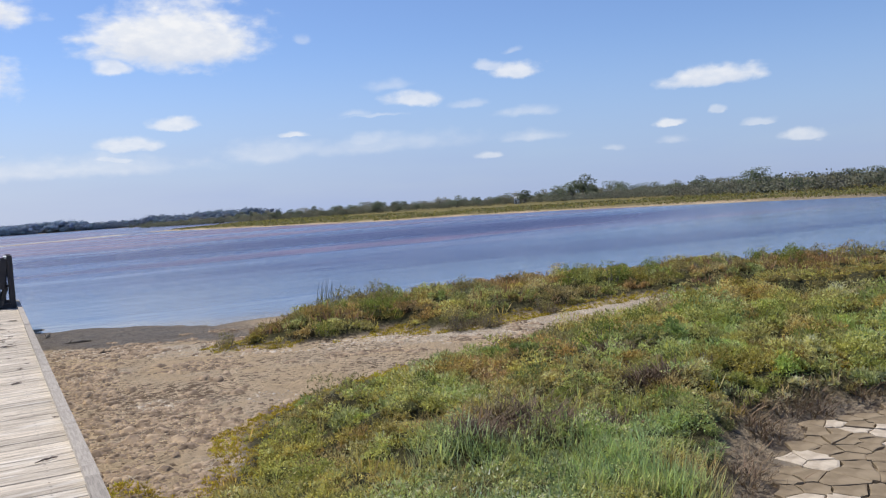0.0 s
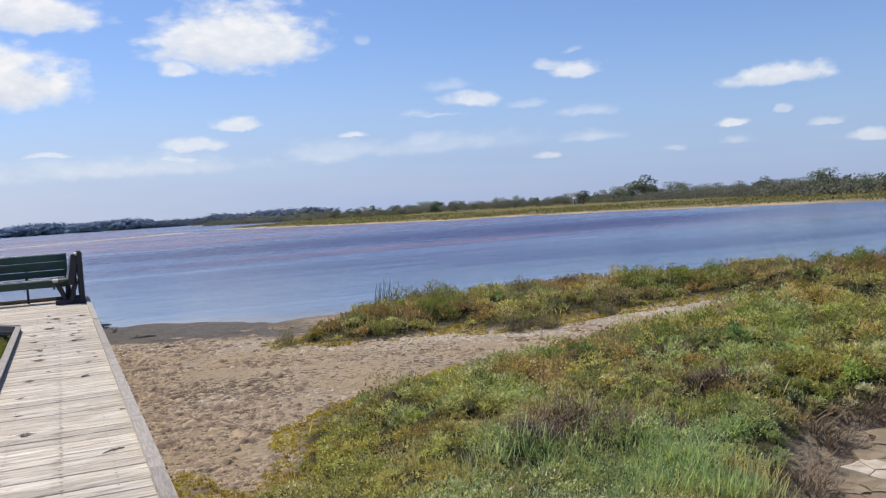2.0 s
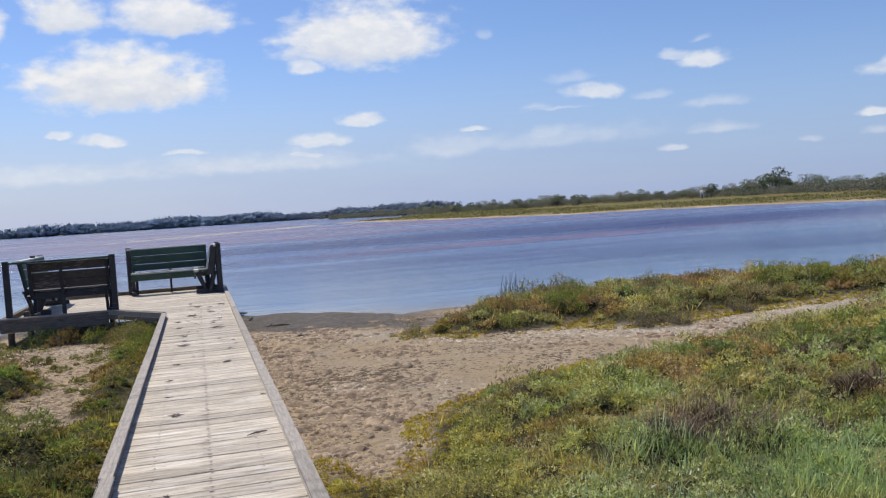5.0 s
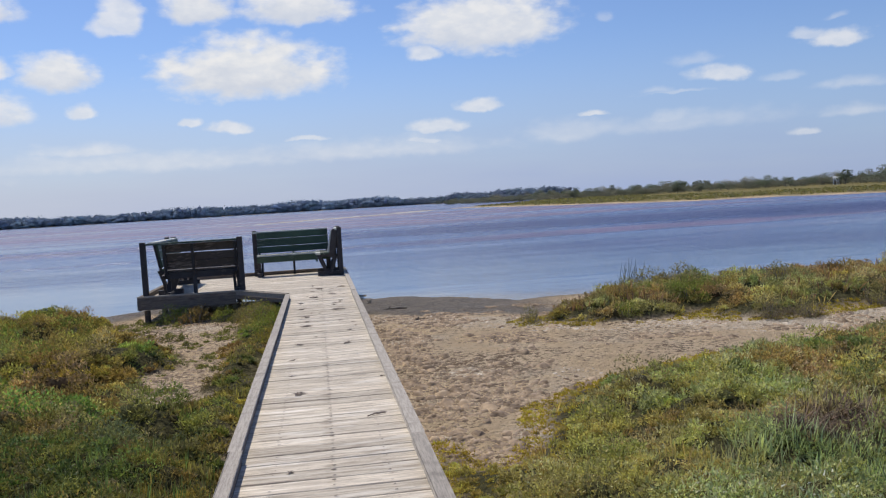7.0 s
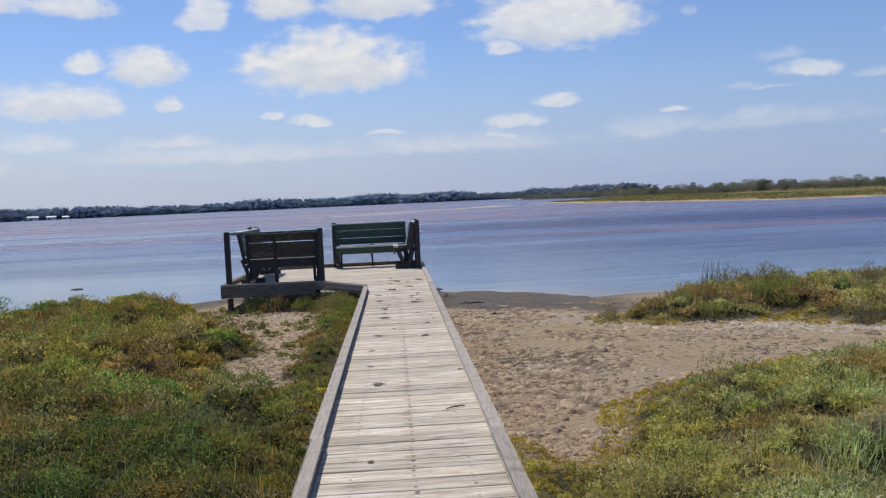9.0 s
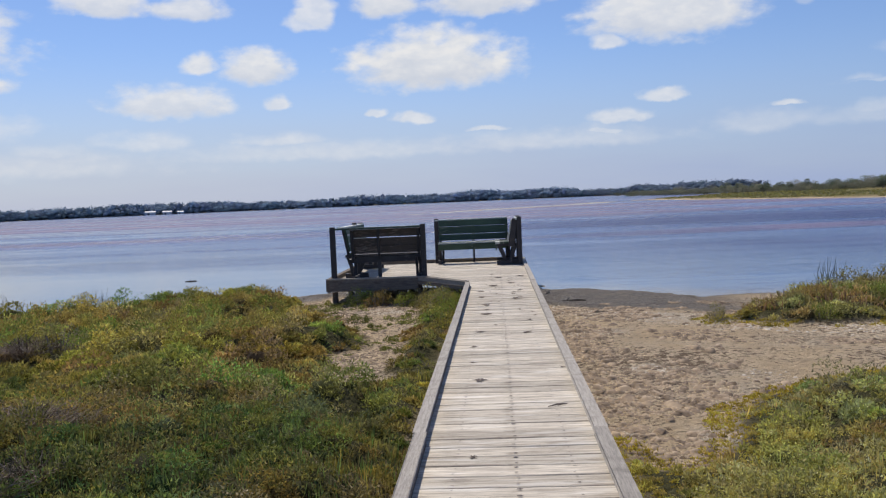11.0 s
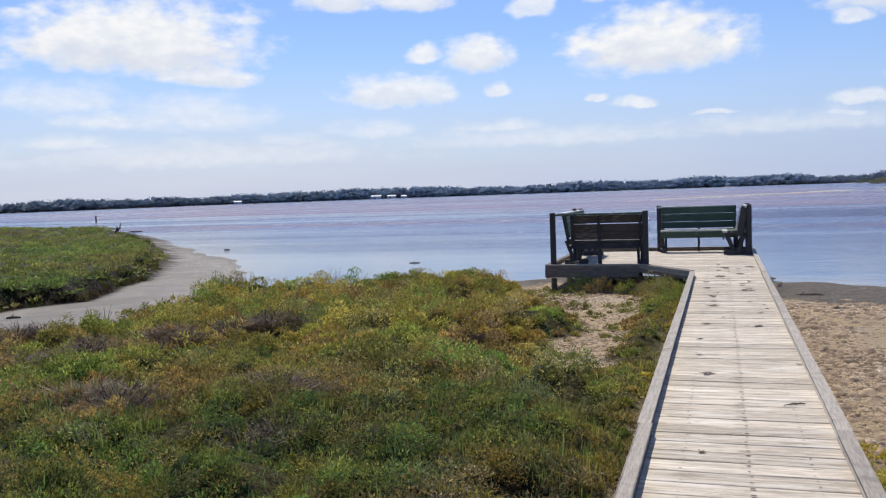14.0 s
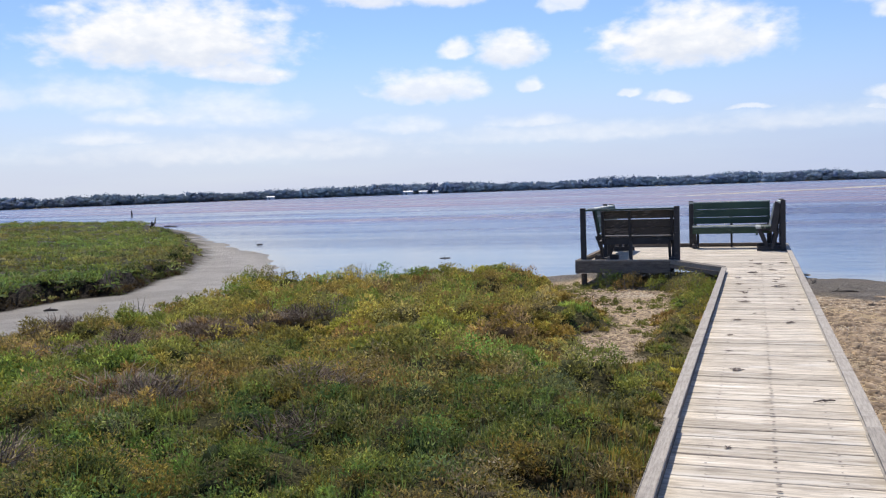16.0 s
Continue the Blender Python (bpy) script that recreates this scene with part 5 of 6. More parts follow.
cushions("creeping_samphire", (0.66, 12.0, 5.0, 11.6), 17000, lambda m, x, y: step(0.75, 0.35, m["meadow_in"] + 0.3 * (fbm(x, y, 0.6, 102) - 0.5)) * (m["meadow_in"] > -0.12) * (m["pool"] < -0.5), "low creeping yellow samphire at the meadow's edge", (0.03, 0.075), 34, (0.03, 0.012), 0.7, (0.520, 0.410, 0.085), 0.5)
cushions("creeping_samphire", (2.8, 16.0, 10.3, 13.6), 6000, lambda m, x, y: (m["strip"] < 0.22) * (m["strip"] > -0.22) * step(0.30, 0.50, fbm(x, y, 0.7, 98)), "low creeping yellow samphire at the foot of the shrubs", (0.03, 0.08), 30, (0.03, 0.014), 0.7, (0.470, 0.385, 0.085), 0.5)
sprigs("marsh_grass", (1.2, 10.0, 2.4, 8.4), 9000, lambda m, x, y: (m["cm"] > 0.6) * step(0.42, 0.60, fbm(x, y, 0.8, 63)) * np.where(np.hypot(x - 3.6, y - 4.2) < 1.5, 1.0, 0.12) * far_less(x, y, 4.0) * (1 - 0.95 * spots(x, y, *DEAD_RIGHT)), "blue-green marsh grass among the samphire", (0.09, 0.18), 0.0013, 0.03, 0.7, 5)
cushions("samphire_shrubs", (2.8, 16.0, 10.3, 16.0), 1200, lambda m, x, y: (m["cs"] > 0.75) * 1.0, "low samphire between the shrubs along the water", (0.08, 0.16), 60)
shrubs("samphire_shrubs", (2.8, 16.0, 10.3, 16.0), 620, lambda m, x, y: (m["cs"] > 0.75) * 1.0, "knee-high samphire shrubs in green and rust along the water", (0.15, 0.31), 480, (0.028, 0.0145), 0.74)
cushions("samphire_shrubs", (16.0, 34.0, 5.0, 14.0), 900, lambda m, x, y: (m["cs"] > 0.3) * 1.0, "samphire shrubs in green and rust along the water", (0.16, 0.34), 60, (0.07, 0.012), 1.1)
sprigs("samphire_shoots", (2.8, 15.0, 10.3, 16.0), 1800, lambda m, x, y: (m["cs"] > 0.6) * 0.5, "upright samphire shoots above the shrubs", (0.10, 0.19), 0.0011, 0.05, 0.9, 4)
sprigs("seed_heads", (3.4, 16.0, 11.0, 16.0), 1500, lambda m, x, y: (m["cs"] > 0.8) * step(0.52, 0.65, fbm(x, y, 0.9, 69)), "reddish samphire seed heads above the shrubs", (0.14, 0.24), 0.0010, 0.06, 1.0, 5, None, (0.260, 0.160, 0.120))
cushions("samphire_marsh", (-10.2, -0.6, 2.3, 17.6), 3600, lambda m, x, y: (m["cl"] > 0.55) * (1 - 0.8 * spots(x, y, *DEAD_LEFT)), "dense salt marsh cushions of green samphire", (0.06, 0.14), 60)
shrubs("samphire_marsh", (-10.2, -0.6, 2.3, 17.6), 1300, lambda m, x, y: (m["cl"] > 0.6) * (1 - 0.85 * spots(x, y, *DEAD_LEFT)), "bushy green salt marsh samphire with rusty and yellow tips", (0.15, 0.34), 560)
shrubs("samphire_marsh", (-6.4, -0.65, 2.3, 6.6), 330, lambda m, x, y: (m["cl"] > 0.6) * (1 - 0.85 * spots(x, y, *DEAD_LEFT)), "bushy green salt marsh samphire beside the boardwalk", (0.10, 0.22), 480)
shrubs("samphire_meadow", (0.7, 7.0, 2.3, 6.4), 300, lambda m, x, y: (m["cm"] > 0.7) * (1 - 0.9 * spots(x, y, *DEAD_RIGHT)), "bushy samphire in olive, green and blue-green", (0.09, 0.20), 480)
cushions("track_plants", (-3.6, -0.8, 8.0, 17.0), 600, lambda m, x, y: (m["bare"] > 0.2) * step(0.43, 0.56, fbm(x, y, 0.5, 79)), "low straggling plants on a trodden sandy track", (0.05, 0.13), 70, (0.035, 0.011), 0.8, (0.215, 0.225, 0.085))
cushions("samphire_marsh", (-22.0, -10.2, 0.0, 9.5), 900, lambda m, x, y: (m["cl"] > 0.35) * 1.0, "dense salt marsh cushions of green samphire", (0.12, 0.28), 60)
sprigs("marsh_grass", (-5.5, -0.7, 2.4, 9.0), 4500, lambda m, x, y: (m["cl"] > 0.6) * step(0.46, 0.60, fbm(x, y, 0.9, 64)) * far_less(x, y, 4.2), "upright green marsh grass beside the boardwalk", (0.09, 0.16), 0.0016, 0.03, 0.45, 5)
# tussocks tinted dark to stand for the shaded hollows of the bank
cushions("bank_tussocks", (-30.0, -12.0, 6.0, 40.0), 16000, lambda m, x, y: (m["pen"] > -0.16) * (m["pen"] < 0.06) * np.clip(16.0 / np.hypot(x, y), 0, 1), "brown tussocks along a muddy bank, tinted dark for its shaded hollows", (0.09, 0.19), 46, (0.09, 0.020), 1.0, (0.085, 0.062, 0.042))
cushions("bank_overhang", (-30.0, -12.0, 6.0, 40.0), 14000, lambda m, x, y: (m["pen"] > -0.14) * (m["pen"] < 0.30) * np.clip(16.0 / np.hypot(x, y), 0, 1) * step(0.35, 0.55, fbm(x, y, 1.2, 97)), "dark green plants hanging over the edge of a low bank", (0.13, 0.28), 60, (0.06, 0.018), 0.85, (0.100, 0.125, 0.045))
cushions("peninsula_grass", (-60.0, -12.0, 4.0, 54.0), 46000, lambda m, x, y: (m["pen"] > 0.0) * np.clip(12.0 / np.hypot(x, y), 0.05, 1.0) ** 1.2, "low bright green marsh plants on a spit of land", (0.16, 0.36), 26, (0.10, 0.032), 0.42, None, 0.9)
sprigs("reed_bed", (40.0, 150.0, 25.0, 330.0), 60000, lambda m, x, y: (m["far"] > 2.5) * (m["far"] < 45) * np.clip(60.0 / np.hypot(x, y), 0.1, 1.0) * step(0.3, 0.6, fbm(x, y, 9.0, 65)), "yellow-green marsh on the far bank", (0.16, 0.36), 0.0024, 0.6, 1.6, 3, None, (0.190, 0.185, 0.092))
sprigs("dead_stems", (2.2, 6.3, 4.4, 7.5), 6500, lambda m, x, y: (m["cm"] > 0.5) * spots(x, y, *DEAD_RIGHT), "tangle of dark grey dead stems in the samphire", (0.08, 0.17), 0.0011, 0.09, 2.4, 7, MAT_TWIG, (0.165, 0.120, 0.082))
sprigs("dead_stems", (3.5, 8.0, 2.4, 5.6), 5200, lambda m, x, y: step(-0.30, -0.08, m["pool"]) * step(0.12, 0.0, m["pool"]) * step(0.42, 0.60, fbm(x, y, 0.4, 84)), "brown dead stems round the edge of a dried mud pool", (0.06, 0.14), 0.0012, 0.07, 2.0, 7, MAT_TWIG, (0.200, 0.145, 0.095))
sprigs("dead_stems", (-9.0, -3.0, 5.5, 11.5), 15000, lambda m, x, y: (m["cl"] > 0.4) * spots(x, y, *DEAD_LEFT), "tangle of grey dead stems in the samphire", (0.08, 0.17), 0.0011, 0.11, 2.5, 10, MAT_TWIG, (0.235, 0.185, 0.140))
sprigs("tall_grass", (2.0, 6.0, 2.6, 6.0), 4600, lambda m, x, y: (m["cm"] > 0.6) * spots(x, y, (4.2, 4.45, 0.6), (2.9, 4.55, 0.5), (3.6, 4.1, 0.8), (2.4, 4.0, 0.8)) * step(0.40, 0.58, fbm(x, y, 0.45, 73)) * (1 - 0.9 * spots(x, y, *DEAD_RIGHT)), "long blue-green grass leaning over the samphire", (0.10, 0.20), 0.0011, 0.04, 0.9, 6)
sprigs("near_grass", (-5.4, -0.7, 2.6, 6.6), 1300, lambda m, x, y: (m["cl"] > 0.5) * (0.35 + 0.65 * step(0.4, 0.6, fbm(x, y, 0.7, 72))), "upright green marsh shoots between the cushions", (0.09, 0.17), 0.0013, 0.05, 0.45, 7, None, (0.165, 0.235, 0.095))


def bush(seed, tall, wide, tip):
    """A samphire bush: woody stems and a crown of many small upright shoots."""
    rnd = np.random.default_rng(seed)
    root = new("samphire_bush")
    bm = bmesh.new()
    for k in range(7):
        a, l = rnd.uniform(0, 6.28), rnd.uniform(0.4, 0.8)
        tube(bm, [(0.02 * math.cos(a), 0.02 * math.sin(a), -0.06), (0.25 * wide * math.cos(a), 0.25 * wide * math.sin(a), tall * 0.35), (l * 0.6 * wide * math.cos(a), l * 0.6 * wide * math.sin(a), tall * 0.75)], [0.012, 0.008, 0.003], 4)
    part("stem_tangle", bm, MAT_BARK, root)
    lobes, q = 12, 70
    d = rnd.normal(0, 1, (lobes, 3))
    d[:, 2] = np.abs(d[:, 2]) * 0.9 + 0.1
    d /= np.linalg.norm(d, axis=1)[:, None]
    size = np.array([wide, wide, tall])
    lobe = d * size * rnd.uniform(0.40, 0.85, (lobes, 1)) + np.array([0, 0, 0.04])
    n = lobes * q
    e = rnd.normal(0, 1, (n, 3)) + np.array([0, 0, 0.4])
    e /= np.linalg.norm(e, axis=1)[:, None]
    base = np.repeat(lobe, q, 0) + e * np.repeat(size * rnd.uniform(0.25, 0.45, (lobes, 1)), q, 0) * rnd.uniform(0.55, 1.05, (n, 1))
    aim = e * 0.6 + rnd.normal(0, 0.5, (n, 3)) + np.array([0, 0, 0.5])
    aim /= np.linalg.norm(aim, axis=1)[:, None]
    side = np.cross(aim, rnd.normal(0, 1, (n, 3)))
    side /= np.maximum(np.linalg.norm(side, axis=1), 1e-3)[:, None]
    side *= rnd.uniform(0.006, 0.011, (n, 1))
    verts = np.stack([base - side, base + side, base + aim * rnd.uniform(0.022, 0.05, (n, 1))], 1).reshape(-1, 3)
    ob = from_arrays("foliage", verts, np.arange(n * 3).reshape(-1, 3), MAT_LEAF)
    mixed = np.repeat(rnd.uniform(0.2, 1, (lobes, 1)), q, 0)
    c = np.array(PALETTE["olive"]) * (1 - mixed) + np.array(PALETTE[tip]) * mixed
    point_tint(ob, np.repeat(c * rnd.uniform(0.55, 1.15, (n, 1)), 3, 0))
    ob.parent = root
    return root


BUSH_LABELS = {"rust": "small samphire bush with rust-red tips by the water", "ochre": "small yellowing samphire bush by the water", "green": "small bright green samphire bush in the marsh", "grey": "half-dead grey samphire bush in the marsh"}
kinds = []
for i, tip in enumerate(("rust", "ochre", "green", "rust", "grey", "green")):
    kinds.append((tagged(bush(70 + i, 0.30 + 0.03 * i, 0.30 + 0.02 * (i % 3), tip), BUSH_LABELS[tip], "bush", "samphire bushes"), i))
rb = random.Random(9)
spots_for = []
for k in range(46):
    u = k / 45
    x = 3.4 + 13.5 * u + rb.uniform(-0.2, 0.2)
    y = (12.4 + 1.7 * min(1, (x - 3.2) / 4) if x < 8 else 13.6 - 0.33 * (x - 11)) + rb.uniform(-0.9, 1.5)
    spots_for.append((x, y))
for k in range(26):
    spots_for.append((rb.uniform(-9.0, -3.6), rb.uniform(9.5, 16.2)))
for k in range(14):
    spots_for.append((rb.uniform(2.5, 9.0), rb.uniform(5.2, 9.2)))
spots_for += [(-0.95, 14.95), (-1.2, 15.3), (-0.8, 14.45), (-2.25, 15.95), (-1.35, 15.65), (-1.05, 15.2), (-1.25, 15.35), (-1.0, 14.7), (-1.75, 15.9), (-0.85, 13.9), (-0.8, 12.6), (-0.75, 15.0), (-0.95, 15.35), (-1.2, 15.7), (-1.45, 16.1), (-0.72, 14.2), (-0.9, 13.2), (-2.6, 16.2), (-2.3, 16.35)]
first = set()
for j, (x, y) in enumerate(spots_for):
    z, m = land(np.array([x]), np.array([y]))
    if spots(np.array([x]), np.array([y]), *DEAD_LEFT, *DEAD_RIGHT)[0] > 0.2:
        continue
    if (m["veg"][0] < 0.6 and j < len(spots_for) - 19) or (y < 8.5 and x > 0 and m["pool"][0] > -0.4):
        continue
    src, i = kinds[rb.randrange(6)]
    s = (1.15 if len(spots_for) - 19 <= j < len(spots_for) - 16 else rb.uniform(0.7, 1.15)) * (1.0 if j < 46 or j >= len(spots_for) - 19 else 1.05 if x < 0 else 0.75)
    mtx = pose(x, y, float(z[0]) - 0.09 * s, 0, 0, rb.uniform(0, 360)) @ Matrix.Diagonal((s, s, s, 1))
    if i not in first:
        first.add(i)
        src.matrix_basis = mtx
    else:
        copy_thing(src, mtx).matrix_basis = mtx


def dead_shrub(seed, tall, wide):
    """A dead bush: a tangle of thin bare branches from one root."""
    rnd = random.Random(seed)
    root = new("dead_shrub")
    for name, n, thick, material in (("branch_tangle", 26, 0.0055, MAT_DEADWOOD), ("twig_tangle", 110, 0.0030, MAT_DEADTWIG)):
        bm = bmesh.new()
        for _ in range(n):
            a, out = rnd.uniform(0, 6.2832), wide * rnd.uniform(0.35, 1.0)
            h = tall * rnd.uniform(0.35, 1.0) * (1.25 - 0.6 * out / wide)
            s0 = 0.0 if name == "branch_tangle" else rnd.uniform(0.3, 0.6)
            pts = []
            for t in (s0, s0 + (1 - s0) * 0.35, s0 + (1 - s0) * 0.7, 1.0):
                bow = t ** 0.8
                pts.append((out * bow * math.cos(a) + rnd.uniform(-0.03, 0.03), out * bow * math.sin(a) + rnd.uniform(-0.03, 0.03), h * t * (1.35 - 0.35 * t) - 0.02 + rnd.uniform(-0.015, 0.015)))
            tube(bm, pts, [thick, thick * 0.85, thick * 0.7, thick * 0.35], 3)
        part(name, bm, material, root)
    return root


MAT_DEADWOOD = plain("dead_bush_wood", (0.090, 0.062, 0.044), (0.165, 0.120, 0.085), 9.0)
MAT_DEADTWIG = plain("bleached_twigs", (0.150, 0.105, 0.075), (0.380, 0.305, 0.220), 7.0)
DEAD_KINDS = [tagged(dead_shrub(50 + i, t, w), "bare dead bush of tangled grey-brown twigs", "dead bush", "dead bushes") for i, (t, w) in enumerate(((0.26, 0.34), (0.22, 0.40), (0.30, 0.30)))]
rq = random.Random(17)
fresh = {0, 1, 2}
for cx, cy, r in (*DEAD_LEFT, *DEAD_RIGHT, (6.25, 11.35, 0.3), (6.7, 11.3, 0.25), (8.1, 11.7, 0.2), (-3.1, 5.2, 0.2)):
    for _ in range(max(2, int(r * 11))):
        x, y = cx + rq.uniform(-0.8, 0.8) * r, cy + rq.uniform(-0.8, 0.8) * r
        z = float(land(np.array([x]), np.array([y]))[0][0])
        k, sc = rq.randrange(3), rq.uniform(0.55, 0.95) * (1.35 if x < 0 else 0.75)
        mtx = pose(x, y, z - 0.02, 0, 0, rq.uniform(0, 360)) @ Matrix.Diagonal((sc, sc, sc, 1))
        if k in fresh:
            fresh.discard(k)
            DEAD_KINDS[k].matrix_basis = mtx
        else:
            copy_thing(DEAD_KINDS[k], mtx).matrix_basis = mtx


def reeds(x, y, seed, n, tall):
    rnd = random.Random(seed)
    z = float(land(np.array([x]), np.array([y]))[0][0])
    bm = bmesh.new()
    for _ in range(n):
        a, r = rnd.uniform(0, 6.28), rnd.uniform(0, 0.22)
        px, py, h = r * math.cos(a), r * math.sin(a), tall * rnd.uniform(0.55, 1.1)
        lx, ly = rnd.uniform(-0.12, 0.12), rnd.uniform(-0.12, 0.12)
        tube(bm, [(px, py, -0.05), (px + lx * 0.4, py + ly * 0.4, h * 0.55), (px + lx, py + ly, h)], [0.006, 0.005, 0.002], 3)
    me = bpy.data.meshes.new("reed_tuft")
    bm.to_mesh(me)
    bm.free()
    me.materials.append(MAT_REED)
    ob = new("reed_tuft", me)
    ob.matrix_basis = pose(x, y, z)
    tagged(ob, "sparse tuft of thin grey-green reeds at the water's edge", "reeds", "reed tufts")


MAT_REED = plain("reed_stem", (0.14, 0.15, 0.09), (0.22, 0.21, 0.14), 6.0)
for x, y, k in ((6.25, 11.35, 1.0), (6.7, 11.2, 0.8), (3.15, 12.75, 0.7), (5.6, 14.3, 0.95), (5.2, 14.2, 0.85), (8.1, 11.75, 0.8)):
    z = float(land(np.array([x]), np.array([y]))[0][0])
    copy_thing(kinds[4][0], pose(0, 0, 0)).matrix_basis = pose(x, y, z - 0.08, 0, 0, 40 * x) @ Matrix.Diagonal((k, k, k, 1))
reeds(-8.55, 14.3, 1, 34, 0.52)
reeds(-7.15, 14.9, 2, 30, 0.50)
reeds(-8.9, 10.5, 3, 18, 0.38)
reeds(5.4, 14.6, 4, 26, 0.55)
reeds(-8.2, 14.4, 5, 12, 0.40)

# ---- clods, driftwood, posts ----
def clods(name, n, area, keep, size, material, label):
    x, y = rng.uniform(area[0], area[1], n), rng.uniform(area[2], area[3], n)
    z, m = land(x, y)
    ok = keep(m, x, y)
    x, y, z = x[ok], y[ok], z[ok]
    k = len(x)
    s = rng.uniform(size[0], size[1], k) * rng.choice([0.5, 0.7, 1.0], k)
    a = rng.uniform(0, 6.28, k)
    corner = np.array([(-1, -0.7, 0), (1, -0.8, 0), (0.9, 0.7, 0), (-0.8, 0.9, 0), (-0.6, -0.4, 0.34), (0.7, -0.5, 0.30), (0.55, 0.45, 0.40), (-0.5, 0.55, 0.26)]) * (1, 1, 1.5)
    v = corner[None] * s[:, None, None] * rng.uniform(0.7, 1.3, (k, 8, 3))
    vx = v[..., 0] * np.cos(a)[:, None] - v[..., 1] * np.sin(a)[:, None] + x[:, None]
    vy = v[..., 0] * np.sin(a)[:, None] + v[..., 1] * np.cos(a)[:, None] + y[:, None]
    verts = np.stack([vx, vy, v[..., 2] + z[:, None] - 0.006], -1).reshape(-1, 3)
    f = np.array([(0, 1, 5, 4), (1, 2, 6, 5), (2, 3, 7, 6), (3, 0, 4, 7), (4, 5, 6, 7)])
    faces = (f[None] + (np.arange(k) * 8)[:, None, None]).reshape(-1, 4)
    tagged(from_arrays(name, verts, faces, material), label, "clods", kind="stuff")


clods("earth_clods", 60000, (0.7, 10, 6.0, 16.5), lambda m, x, y: (m["veg"] < 0.3) & (fbm(x, y, 0.9, 70) + 0.22 * step(2.4, 0.9, x) * step(13.6, 12.0, y) + 0.14 * spots(x, y, (4.2, 10.6, 1.0), (6.0, 11.0, 0.8), (2.6, 11.6, 0.7)) > 0.60) & (m["shore"] > 0.6), (0.010, 0.046), MAT_CLOD, "brown trampled earth clods on the bare shore")
clods("earth_clods", 900, (0.75, 2.8, 6.8, 13.6), lambda m, x, y: (m["veg"] < 0.2) & (fbm(x, y, 0.5, 83) + 0.15 * step(2.0, 0.9, x) > 0.55), (0.03, 0.075), MAT_CLOD, "larger trampled earth clods beside the boardwalk")
clods("salt_flakes", 26000, (0.7, 10, 6.0, 16.0), lambda m, x, y: (m["veg"] < 0.4) & (np.abs(y - 14.6 + 0.78 * (x - 0.8)) < 0.55 + 0.5 * fbm(x, y, 0.6, 99)) & (fbm(x, y, 0.35, 100) > 0.42) | ((m["veg"] < 0.6) & (spots(x, y, (1.83, 6.72, 0.35), (1.58, 9.45, 0.3), (2.65, 8.95, 0.35)) > 0.5)), (0.008, 0.028), MAT_CRUST, "pale flaking salt crust along the shore")
clods("salt_flakes", 16000, (3.2, 15, 9.5, 13.5), lambda m, x, y: (m["veg"] < 0.5) & (np.abs(m["strip"] + 0.30) < 0.30) & (fbm(x, y, 0.5, 101) > 0.46), (0.010, 0.034), MAT_CRUST, "thick pale salt crust below the shrubs")
clods("earth_clods", 6000, (-4, -0.9, 7.4, 17.0), lambda m, x, y: m["veg"] < 0.3, (0.015, 0.045), MAT_CLOD, "brown earth clods on the bare marsh patch")


def log(x, y, z, length, r, turn, label, seed=1):
    rnd = random.Random(seed)
    bm = bmesh.new()
    pts = [(length * (t - 0.5), rnd.uniform(-0.3, 0.3) * r * 2, r * 0.5 + rnd.uniform(0, 0.5) * r) for t in (0, 0.25, 0.5, 0.75, 1)]
    tube(bm, pts, [r * q for q in (0.5, 1.0, 0.9, 0.8, 0.35)], 7)
    tube(bm, [pts[1], (pts[1][0] + 0.2 * length, r * 2, r * 2.4)], [r * 0.4, r * 0.15], 5)
    me = bpy.data.meshes.new("driftwood")
    bm.to_mesh(me)
    bm.free()
    me.materials.append(MAT_DRIFT)
    ob = new("driftwood", me)
    ob.matrix_basis = pose(x, y, z, 0, 0, turn)
    tagged(ob, label, "driftwood", "driftwood")


log(-8.75, 24.3, -0.532, 0.36, 0.035, 12, "short dark log lying in shallow water")
log(-19.8, 31.9, -0.52, 0.24, 0.04, 40, "small dark branch in shallow water", 2)
log(-42.0, 55.3, -0.52, 1.1, 0.07, 10, "dark log lying off the grassy point", 3)
log(1.35, 16.3, -0.505, 0.55, 0.035, 15, "dark waterlogged wood on the wet mud", 4)
log(1.62, 14.2, -0.46, 0.30, 0.03, 0, "dark wood scrap on the salt crust", 5)
log(2.23, 13.45, -0.46, 0.28, 0.03, 10, "dark wood scrap on the salt crust", 6)
log(-12.4, 12.6, -0.49, 0.26, 0.035, 30, "dark wood scrap in the muddy channel", 7)
log(1.0, 17.9, -0.50, 0.7, 0.03, 80, "dark waterlogged branch at the water's edge", 8)

bm = bmesh.new()
tube(bm, [(0, 0, -0.2), (0.05, 0, 0.4), (0.25, 0, 0.75)], [0.13, 0.10, 0.05], 7)
tube(bm, [(0.05, 0, 0.4), (0.45, 0.1, 0.62), (0.75, 0.1, 1.0)], [0.09, 0.06, 0.02], 6)
tube(bm, [(0.35, 0.05, 0.58), (0.95, 0.0, 0.66)], [0.05, 0.02], 5)
tube(bm, [(0, 0, 0.0), (-0.5, 0.1, 0.12), (-0.9, 0.1, 0.05)], [0.09, 0.06, 0.03], 6)
me = bpy.data.meshes.new("dead_stump")
bm.to_mesh(me)
bm.free()
me.materials.append(MAT_DRIFT)
stump = new("dead_stump", me)
stump.matrix_basis = pose(-33.2, 41.9, -0.30, 0, 0, -30) @ Matrix.Diagonal((0.75, 0.75, 0.85, 1))
tagged(stump, "forked dead tree stump on the grassy point", "stump")

